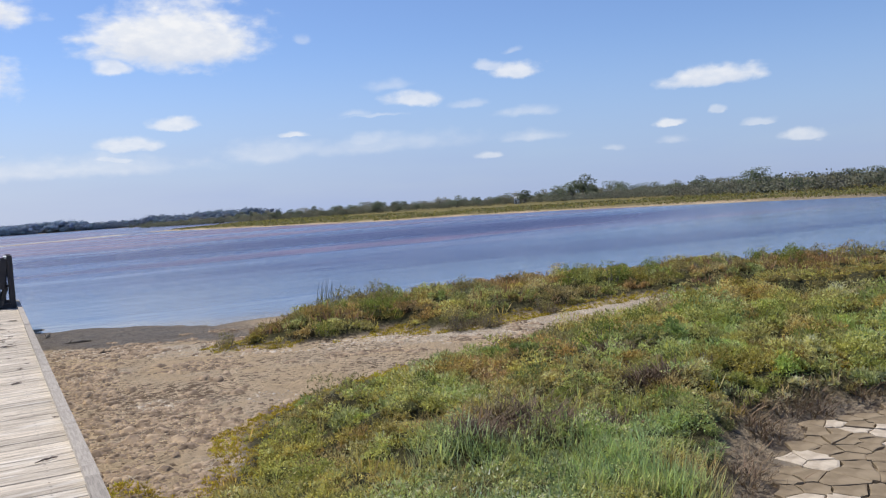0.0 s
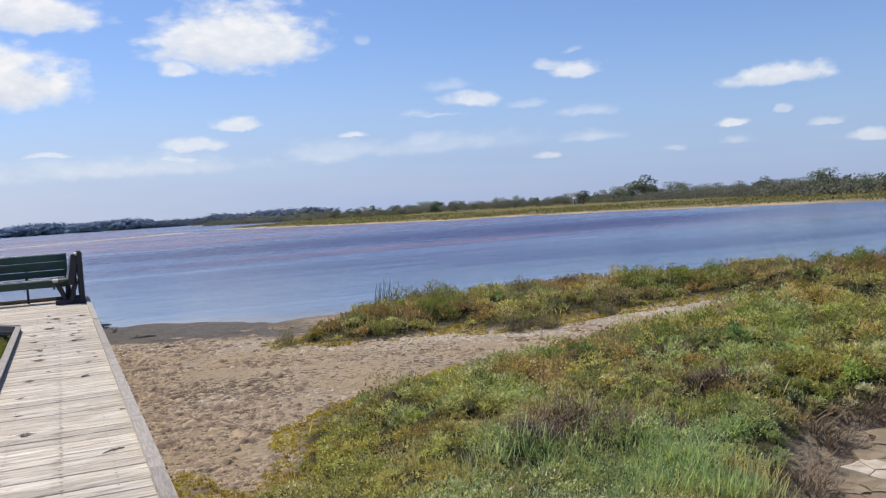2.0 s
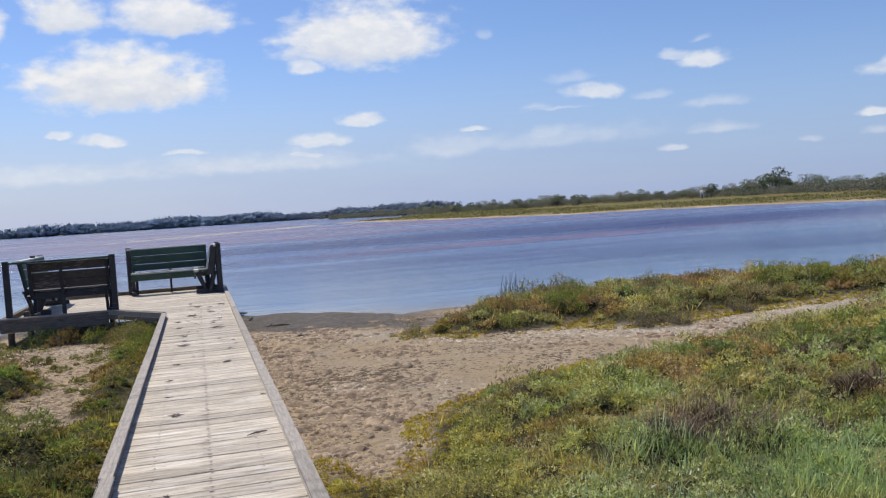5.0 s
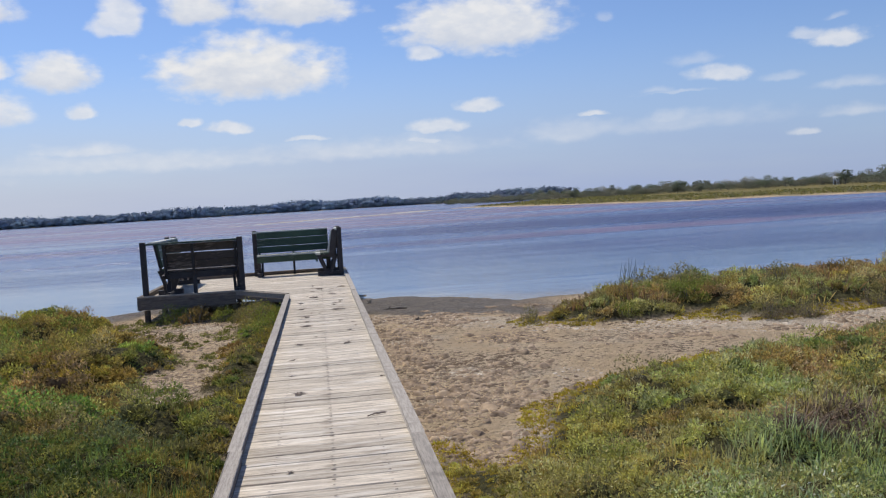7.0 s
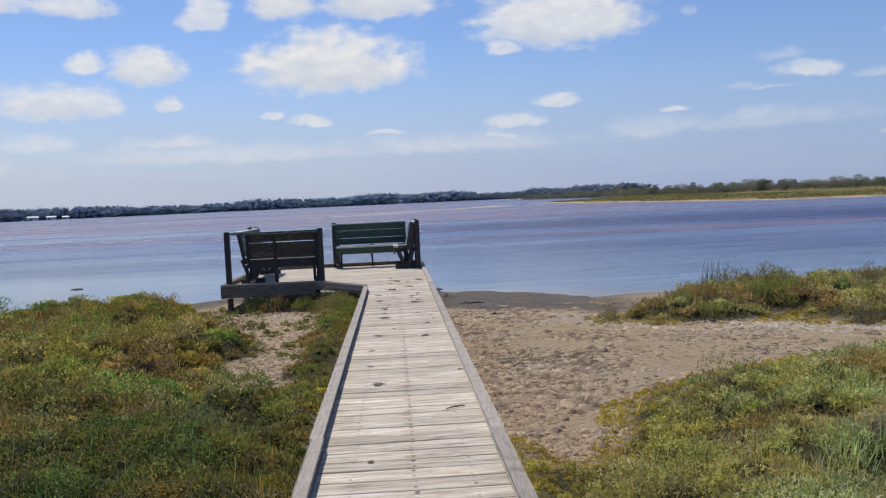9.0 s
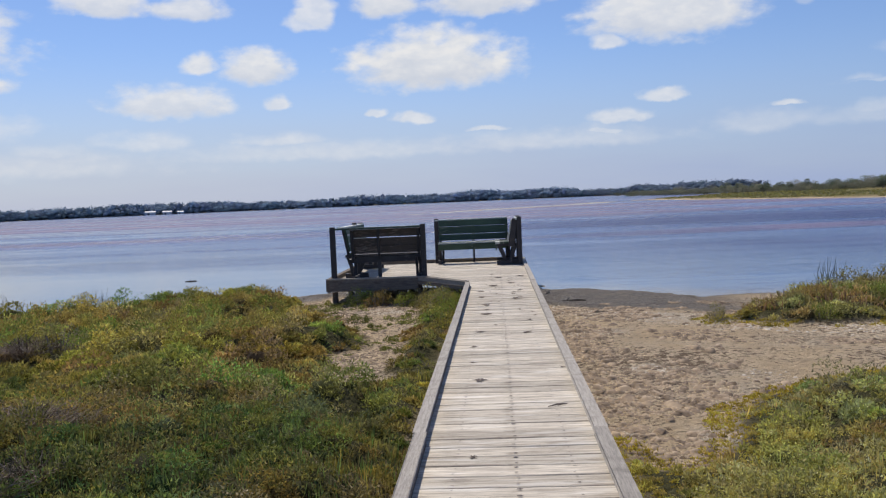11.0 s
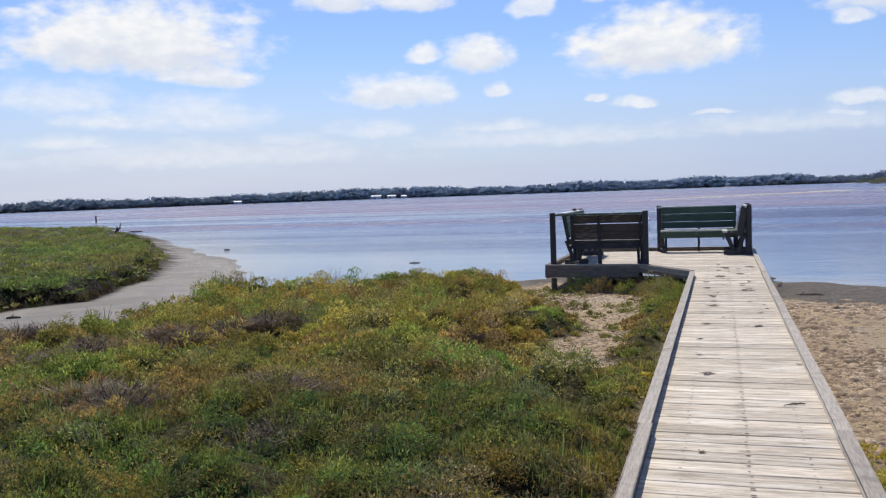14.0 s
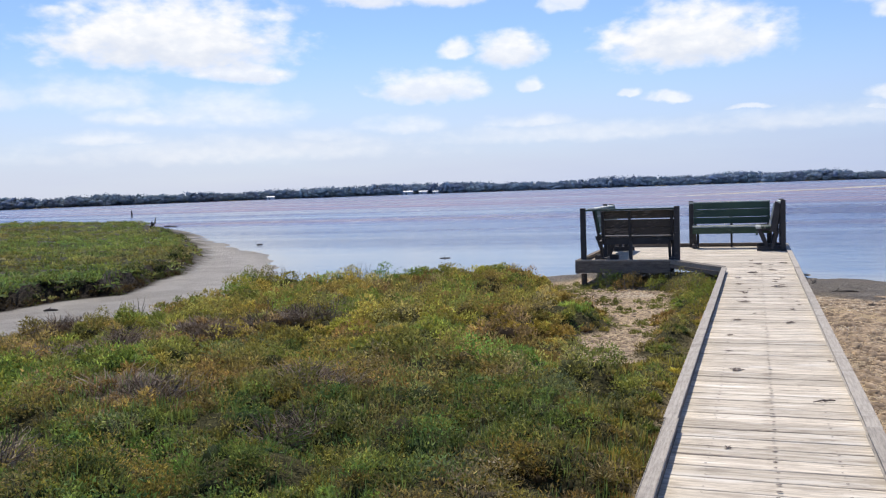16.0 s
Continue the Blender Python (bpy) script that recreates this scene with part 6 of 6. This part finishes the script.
bm = bmesh.new()
tube(bm, [(0, 0, -0.8), (0, 0, 0.5), (0, 0, 0.86)], [0.11, 0.10, 0.09], 8)
me = bpy.data.meshes.new("marker_post")
bm.to_mesh(me)
bm.free()
me.materials.append(MAT_DRIFT)
post = new("marker_post", me)
post.matrix_basis = pose(-79.0, 96.0, -0.5)
tagged(post, "lone dark timber post standing in the lake", "post")

# ---- trees of the far bank ----
def tree(seed, tall, wide, leaf, density=1.0):
    """A coastal tree: tapered trunk, limbs, and a broken crown of leaf clumps."""
    rnd = np.random.default_rng(seed)
    root = new("tree")
    bm = bmesh.new()
    lean = rnd.uniform(-0.06, 0.06, 2) * tall
    fork = tall * rnd.uniform(0.14, 0.26)
    tube(bm, [(0, 0, -0.3), (lean[0] * 0.3, lean[1] * 0.3, fork * 0.5), (lean[0] * 0.6, lean[1] * 0.6, fork)], [tall * 0.028, tall * 0.022, tall * 0.018], 6)
    clumps = []
    for k in range(8):
        a = 6.2832 * k / 8 + rnd.uniform(-0.4, 0.4)
        r, h = wide * rnd.uniform(0.25, 0.75), tall * rnd.uniform(0.34, 0.84)
        end = (r * math.cos(a), r * math.sin(a), h)
        tube(bm, [(lean[0] * 0.6, lean[1] * 0.6, fork * 0.95), (end[0] * 0.45, end[1] * 0.45, (fork + h) * 0.5), end], [tall * 0.013, tall * 0.009, tall * 0.003], 5)
        clumps.append((*end, wide * rnd.uniform(0.36, 0.54)))
    clumps.append((lean[0], lean[1], tall * 0.84, wide * 0.46))
    clumps.append((rnd.uniform(-0.3, 0.3) * wide, rnd.uniform(-0.3, 0.3) * wide, tall * 0.62, wide * 0.45))
    part("trunk", bm, MAT_BARK, root)
    quads_all, cols = [], []
    for cx, cy, cz, r in clumps:
        n = int(130 * density)
        d = rnd.normal(0, 1, (n, 3))
        d /= np.linalg.norm(d, axis=1)[:, None]
        p = np.array([cx, cy, cz]) + d * np.array([r, r, r * 0.72]) * rnd.uniform(0.45, 1.05, (n, 1)) ** 0.6
        u = rnd.normal(0, 1, (n, 3))
        u /= np.linalg.norm(u, axis=1)[:, None]
        v = np.cross(u, d)
        v /= np.maximum(np.linalg.norm(v, axis=1), 1e-3)[:, None]
        s = tall * rnd.uniform(0.018, 0.036, (n, 1))
        quads_all.append(np.stack([p - u * s, p - v * s * 0.6, p + u * s, p + v * s * 0.6], 1).reshape(-1, 3))
        cols.append(np.repeat(np.array(leaf) * (1.30, 1.38, 1.20) * rnd.uniform(0.78, 1.22, (n, 1)), 4, 0))
    verts = np.concatenate(quads_all)
    i = np.arange(len(verts) // 4) * 4
    ob = from_arrays("crown", verts, np.stack([i, i + 1, i + 2, i + 3], 1), MAT_TREE)
    point_tint(ob, np.concatenate(cols))
    ob.parent = root
    return root


TREE_KINDS = [(tree(80, 5.0, 2.2, (0.108, 0.120, 0.093)), "dark olive coastal tree with a broken rounded crown"), (tree(81, 4.4, 2.5, (0.140, 0.152, 0.120)), "spreading grey-green tree on the far bank"),
              (tree(82, 3.4, 1.9, (0.170, 0.160, 0.130), 0.9), "low brownish scrub tree on the far bank"), (tree(83, 4.0, 1.6, (0.095, 0.108, 0.082)), "dark upright tree on the far bank"),
              (tree(84, 3.0, 1.7, (0.200, 0.185, 0.155), 0.7), "thin pale scrub tree with bare limbs"), (tree(85, 4.8, 2.8, (0.118, 0.134, 0.096), 1.1), "broad green tree on the far bank")]
for ob, label in TREE_KINDS:
    tagged(ob, label, "tree", "trees of the far bank")
used = set()
rt = random.Random(21)


def put_tree(kind, azimuth, far, scale):
    x, y = far * math.sin(radians(azimuth)), far * math.cos(radians(azimuth))
    z = float(land(np.array([x]), np.array([y]))[0][0])
    mtx = pose(x, y, z - 0.05, 0, 0, rt.uniform(0, 360)) @ Matrix.Diagonal((scale * rt.uniform(1.1, 1.5), scale * rt.uniform(1.1, 1.5), scale, 1))
    src = TREE_KINDS[kind][0]
    if kind in used:
        copy_thing(src, mtx).matrix_basis = mtx
    else:
        used.add(kind)
        src.matrix_basis = mtx


def bank(a):
    """How far the belt of trees stands and how high it is, by azimuth."""
    d = np.interp(a, (8, 12, 17, 25, 33, 36, 46, 50, 56, 62), (470, 400, 310, 270, 245, 235, 140, 118, 106, 100))
    h = np.interp(a, (8, 12, 17, 19, 25, 30, 33, 36, 40, 46, 51, 56, 62), (3.7, 4.1, 4.2, 4.2, 4.0, 3.6, 3.5, 3.9, 3.4, 2.8, 2.7, 2.9, 3.1))
    return float(d), float(h)


a = 8.5
while a < 62:
    for row in range(3 if a > 44 else 2):
        d, h = bank(a)
        d = d * (1 + 0.07 * row) + rt.uniform(-0.02, 0.03) * d
        k = rt.choice((0, 1, 2, 3, 4, 5, 1, 2))
        base = (5.0, 4.4, 3.4, 4.0, 3.0, 4.8)[k]
        put_tree(k, a + rt.uniform(-0.3, 0.3), d, h / base * (rt.uniform(0.45, 0.8) if row == 0 else rt.uniform(0.62, 1.06)))
    a += 108.0 / bank(a)[0] * rt.uniform(0.7, 1.2)
put_tree(0, 36.95, 238, 1.42)
put_tree(5, 36.1, 236, 1.00)
put_tree(1, 35.2, 238, 0.98)
put_tree(1, 38.5, 232, 1.02)
put_tree(5, 39.3, 228, 0.85)
put_tree(3, 33.1, 240, 0.98)
put_tree(0, 44.2, 158, 0.72)
put_tree(5, 47.6, 132, 0.78)


def lump_mesh():
    """A small round mesh, as arrays: vertices and triangles."""
    bm = bmesh.new()
    bmesh.ops.create_icosphere(bm, subdivisions=1, radius=1)
    v = np.array([p.co[:] for p in bm.verts])
    f = np.array([[q.index for q in t.verts] for t in bm.faces])
    bm.free()
    return v, f


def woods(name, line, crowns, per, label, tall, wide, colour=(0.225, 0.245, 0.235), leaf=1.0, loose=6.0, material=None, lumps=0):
    """A belt of trees or scrub too distant to tell apart: uneven crowns along a line, of lumps of foliage and a fringe of leaf clumps."""
    line = np.array(line, float)
    seg = np.hypot(*np.diff(line, axis=0).T)
    t = np.concatenate([[0], np.cumsum(seg)])
    s = rng.uniform(0, t[-1], crowns)
    x, y = np.interp(s, t, line[:, 0]), np.interp(s, t, line[:, 1])
    x, y = x + rng.normal(0, loose, crowns), y + rng.normal(0, loose, crowns)
    top = tall * (0.50 + 0.55 * fbm(s, s * 0, 45.0, 90)) * rng.uniform(0.62, 1.12, crowns)
    r = wide * rng.uniform(0.6, 1.3, crowns)
    tone = rng.uniform(0.80, 1.15, (crowns, 1)) * rng.uniform(0.95, 1.05, (crowns, 3))
    n = crowns * per
    d = rng.normal(0, 1, (n, 3))
    d /= np.linalg.norm(d, axis=1)[:, None]
    rr, tt = np.repeat(r, per), np.repeat(top, per)
    fill = rng.uniform(0.80 if lumps else 0.4, 1.10, n)
    p = np.column_stack([np.repeat(x, per) + d[:, 0] * rr * fill, np.repeat(y, per) + d[:, 1] * rr * fill, tt * (0.54 + 0.46 * d[:, 2] * fill) - 0.4])
    u = rng.normal(0, 1, (n, 3))
    v = rng.normal(0, 1, (n, 3))
    u /= np.linalg.norm(u, axis=1)[:, None]
    v = np.cross(u, v)
    v /= np.linalg.norm(v, axis=1)[:, None]
    sz = rng.uniform(0.7, 1.5, (n, 1)) * leaf
    verts = np.stack([p - u * sz, p - v * sz, p + u * sz, p + v * sz], 1).reshape(-1, 3)
    i = np.arange(n) * 4
    faces = np.concatenate([np.stack([i, i + 1, i + 2], 1), np.stack([i, i + 2, i + 3], 1)])
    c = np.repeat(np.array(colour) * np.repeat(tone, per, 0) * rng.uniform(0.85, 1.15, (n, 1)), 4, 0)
    if lumps:
        lv, lf = lump_mesh()
        k = crowns * lumps
        e = rng.normal(0, 1, (k, 3))
        e /= np.linalg.norm(e, axis=1)[:, None]
        lr, lt = np.repeat(r, lumps), np.repeat(top, lumps)
        mid = np.column_stack([np.repeat(x, lumps) + e[:, 0] * lr * 0.75, np.repeat(y, lumps) + e[:, 1] * lr * 0.75, lt * (0.46 + 0.34 * e[:, 2]) - 0.4])
        size = np.column_stack([lr * 0.30, lr * 0.30, lt * 0.19]) * rng.uniform(0.7, 1.2, (k, 1))
        body = (mid[:, None] + lv[None] * size[:, None] * rng.uniform(0.72, 1.18, (k, len(lv), 1))).reshape(-1, 3)
        faces = np.concatenate([faces, (lf[None] + (np.arange(k) * len(lv))[:, None, None]).reshape(-1, 3) + len(verts)])
        verts = np.concatenate([verts, body])
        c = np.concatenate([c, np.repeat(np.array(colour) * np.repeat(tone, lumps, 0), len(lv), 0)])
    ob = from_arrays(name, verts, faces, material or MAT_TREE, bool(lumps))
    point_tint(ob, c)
    tagged(ob, label, "woods", kind="stuff")


# distance haze is put into these leaf colours as a pale blue-grey
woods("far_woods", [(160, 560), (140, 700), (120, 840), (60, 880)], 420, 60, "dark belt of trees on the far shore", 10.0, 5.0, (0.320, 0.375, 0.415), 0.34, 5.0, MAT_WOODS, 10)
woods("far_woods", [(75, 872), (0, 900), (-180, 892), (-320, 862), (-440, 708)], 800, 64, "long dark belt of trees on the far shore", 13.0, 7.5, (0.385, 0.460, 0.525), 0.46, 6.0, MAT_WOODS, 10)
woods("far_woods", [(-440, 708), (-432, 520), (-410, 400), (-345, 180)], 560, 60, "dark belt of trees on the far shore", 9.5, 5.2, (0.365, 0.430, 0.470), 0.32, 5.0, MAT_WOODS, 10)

belt = [(bank(q)[0] * 1.02 * math.sin(radians(q)), bank(q)[0] * 1.02 * math.cos(radians(q))) for q in range(9, 63, 2)]
woods("bank_scrub", belt, 1100, 70, "grey-green scrub below the trees of the far bank", 3.0, 1.7, (0.185, 0.190, 0.140), 0.12, 4.5)


def shed(azimuth, far, width, tall, label):
    root = new("shed")
    bm = bmesh.new()
    bmesh.ops.create_cube(bm, size=1)
    for v in bm.verts:
        v.co = Vector((v.co.x * width, v.co.y * width * 0.6, (v.co.z + 0.5) * tall))
    part("wall", bm, MAT_WALL, root)
    bm = bmesh.new()
    w, d, e = width * 0.54, width * 0.35, tall * 0.35
    lo = [bm.verts.new(p) for p in ((-w, -d, tall), (w, -d, tall), (w, d, tall), (-w, d, tall))]
    hi = [bm.verts.new(p) for p in ((-w, 0, tall + e), (w, 0, tall + e))]
    for f in ((lo[0], lo[1], hi[1], hi[0]), (lo[2], lo[3], hi[0], hi[1]), (lo[1], lo[2], hi[1]), (lo[3], lo[0], hi[0]), (lo[3], lo[2], lo[1], lo[0])):
        bm.faces.new(f)
    part("roof", bm, MAT_ROOF, root)
    part("door", board((-width * 0.2, -width * 0.302, 0), (-width * 0.2, -width * 0.302, tall * 0.7), width * 0.2, 0.06, (0, 1, 0), 0), MAT_DARKPANE, root)
    x, y = far * math.sin(radians(azimuth)), far * math.cos(radians(azimuth))
    root.matrix_basis = pose(x, y, float(land(np.array([x]), np.array([y]))[0][0]) - 0.02, 0, 0, -azimuth)
    tagged(root, label, "shed", "sheds on the far shore")


shed(-22.0, 850, 9.0, 3.2, "white shed in front of the far trees")
shed(-21.0, 855, 8.0, 3.0, "white shed in front of the far trees")
shed(-20.2, 858, 5.5, 2.6, "small white shed in front of the far trees")
shed(-30.9, 780, 6.5, 2.6, "pale shed in front of the far trees")
shed(32.6, 244, 1.6, 1.6, "pale roofed shed among the bank trees")

# ---- cracked mud plates ----
def clip(poly, px, py, qx, qy, gap):
    """Keeps the side of poly that is nearer to p than to q, less half a gap."""
    mx, my, dx, dy = (px + qx) / 2, (py + qy) / 2, qx - px, qy - py
    l = math.hypot(dx, dy)
    f = [((x - mx) * dx + (y - my) * dy) / l + gap / 2 for x, y in poly]
    out = []
    for i, (p, a) in enumerate(zip(poly, f)):
        q, b = poly[(i + 1) % len(poly)], f[(i + 1) % len(poly)]
        if a <= 0:
            out.append(p)
        if (a < 0) != (b < 0):
            t = a / (a - b)
            out.append((p[0] + t * (q[0] - p[0]), p[1] + t * (q[1] - p[1])))
    return out


rp = random.Random(33)
seeds = []
while len(seeds) < 420:
    x, y = rp.uniform(3.6, 7.4), rp.uniform(2.5, 5.0)
    if all(math.hypot(x - a, y - b) > 0.12 for a, b in seeds):
        seeds.append((x, y))
    elif rp.random() < 0.0015:
        break
for x, y in seeds:
    if float(inside(MUDPOOL, np.array([x]), np.array([y]))[0]) < 0.10 + 0.16 * rp.random():
        continue
    poly = [(x - 0.4, y - 0.4), (x + 0.4, y - 0.4), (x + 0.4, y + 0.4), (x - 0.4, y + 0.4)]
    for a, b in seeds:
        if (a, b) != (x, y) and math.hypot(a - x, b - y) < 0.8:
            poly = clip(poly, x, y, a, b, rp.choice((0.003, 0.005, 0.008, 0.012)))
            if len(poly) < 3:
                break
    if len(poly) < 3:
        continue
    wavy = []
    for (ax, ay), (bx, by) in zip(poly, poly[1:] + poly[:1]):
        wavy += [(ax, ay), ((ax + bx) / 2 + (x - (ax + bx) / 2) * rp.uniform(-0.08, 0.24), (ay + by) / 2 + (y - (ay + by) / 2) * rp.uniform(-0.08, 0.24))]
    poly = wavy
    bm = bmesh.new()
    curl = rp.uniform(0.0, 0.010)
    low = [bm.verts.new((px - x, py - y, -0.045)) for px, py in poly]
    rim = [bm.verts.new((px - x, py - y, curl + rp.uniform(-0.003, 0.003))) for px, py in poly]
    top = [bm.verts.new(((px - x) * 0.86, (py - y) * 0.86, 0.006 + curl * 0.5)) for px, py in poly]
    k = len(poly)
    for i in range(k):
        j = (i + 1) % k
        bm.faces.new((low[i], low[j], rim[j], rim[i]))
        bm.faces.new((rim[i], rim[j], top[j], top[i]))
    bm.faces.new(top)
    pale = fbm(np.array([x]), np.array([y]), 0.5, 95)[0] > 0.66
    ob = part("mud_plate", bm, MAT_PALEPLATE if pale else MAT_PLATE, ground)
    ob.location = (x, y, -0.456 + rp.uniform(-0.004, 0.004))

# ---- deck planks and nails, last ----
PITCH = 0.185
long_planks = [plank_mesh(RX - LX - 0.01, PITCH - (0.0015, 0.003, 0.005, 0.009)[i % 4], 100 + i) for i in range(12)]
wide_planks = [plank_mesh(3.885, PITCH - (0.003, 0.004, 0.006)[i % 3], 120 + i) for i in range(5)]
rd = random.Random(4)
nails = []
y = -2.3
while y < 20.95:
    left_end = LX if y < 15.15 else -3.28 if y > 16.60 else LX - min(1.0, (y - 15.12) / 1.40) * 0.93 - 0.02
    if y < 15.15:
        data = rd.choice(long_planks)
    else:
        data = rd.choice(wide_planks) if y > 16.60 else plank_mesh(RX - left_end - 0.005, PITCH - 0.004, int(y * 10))
    ob = new("plank", data)
    ob.parent = boardwalk
    turn = 0.25 if y < 15.15 else 0.05
    ob.matrix_basis = pose((left_end + RX) / 2 + rd.uniform(-0.006, 0.006) * (y < 15.15), y, rd.uniform(-0.0025, 0.0015), rd.uniform(-0.5, 0.5), rd.uniform(-0.08, 0.08) * turn * 4, rd.choice((0, 180)) + rd.uniform(-turn, turn))
    for nxp in (-0.30, 0.045, 0.36):
        for dy in (-0.05, 0.05):
            nails.append((nxp + rd.uniform(-0.008, 0.008), y + dy + rd.uniform(-0.008, 0.008), (0.010 if nxp == 0.045 else 0.006) * rd.uniform(0.6, 1.3)))
    y += PITCH
nx_, ny_, nr_ = np.array(nails).T
ang = np.arange(5) * 1.2566
ring = np.stack([nx_[:, None] + 1.5 * nr_[:, None] * np.cos(ang), ny_[:, None] + 0.8 * nr_[:, None] * np.sin(ang), np.full((len(nails), 5), 0.0035)], -1).reshape(-1, 3)
idx = np.arange(len(nails))[:, None] * 5
faces = np.concatenate([idx + np.array([[0, 1, 2]]), idx + np.array([[0, 2, 3]]), idx + np.array([[0, 3, 4]])])
nail_ob = from_arrays("nails", ring, faces, MAT_NAIL)
nail_ob.parent = boardwalk
tagged(nail_ob, "rows of small rusty nail heads", kind="stuff")
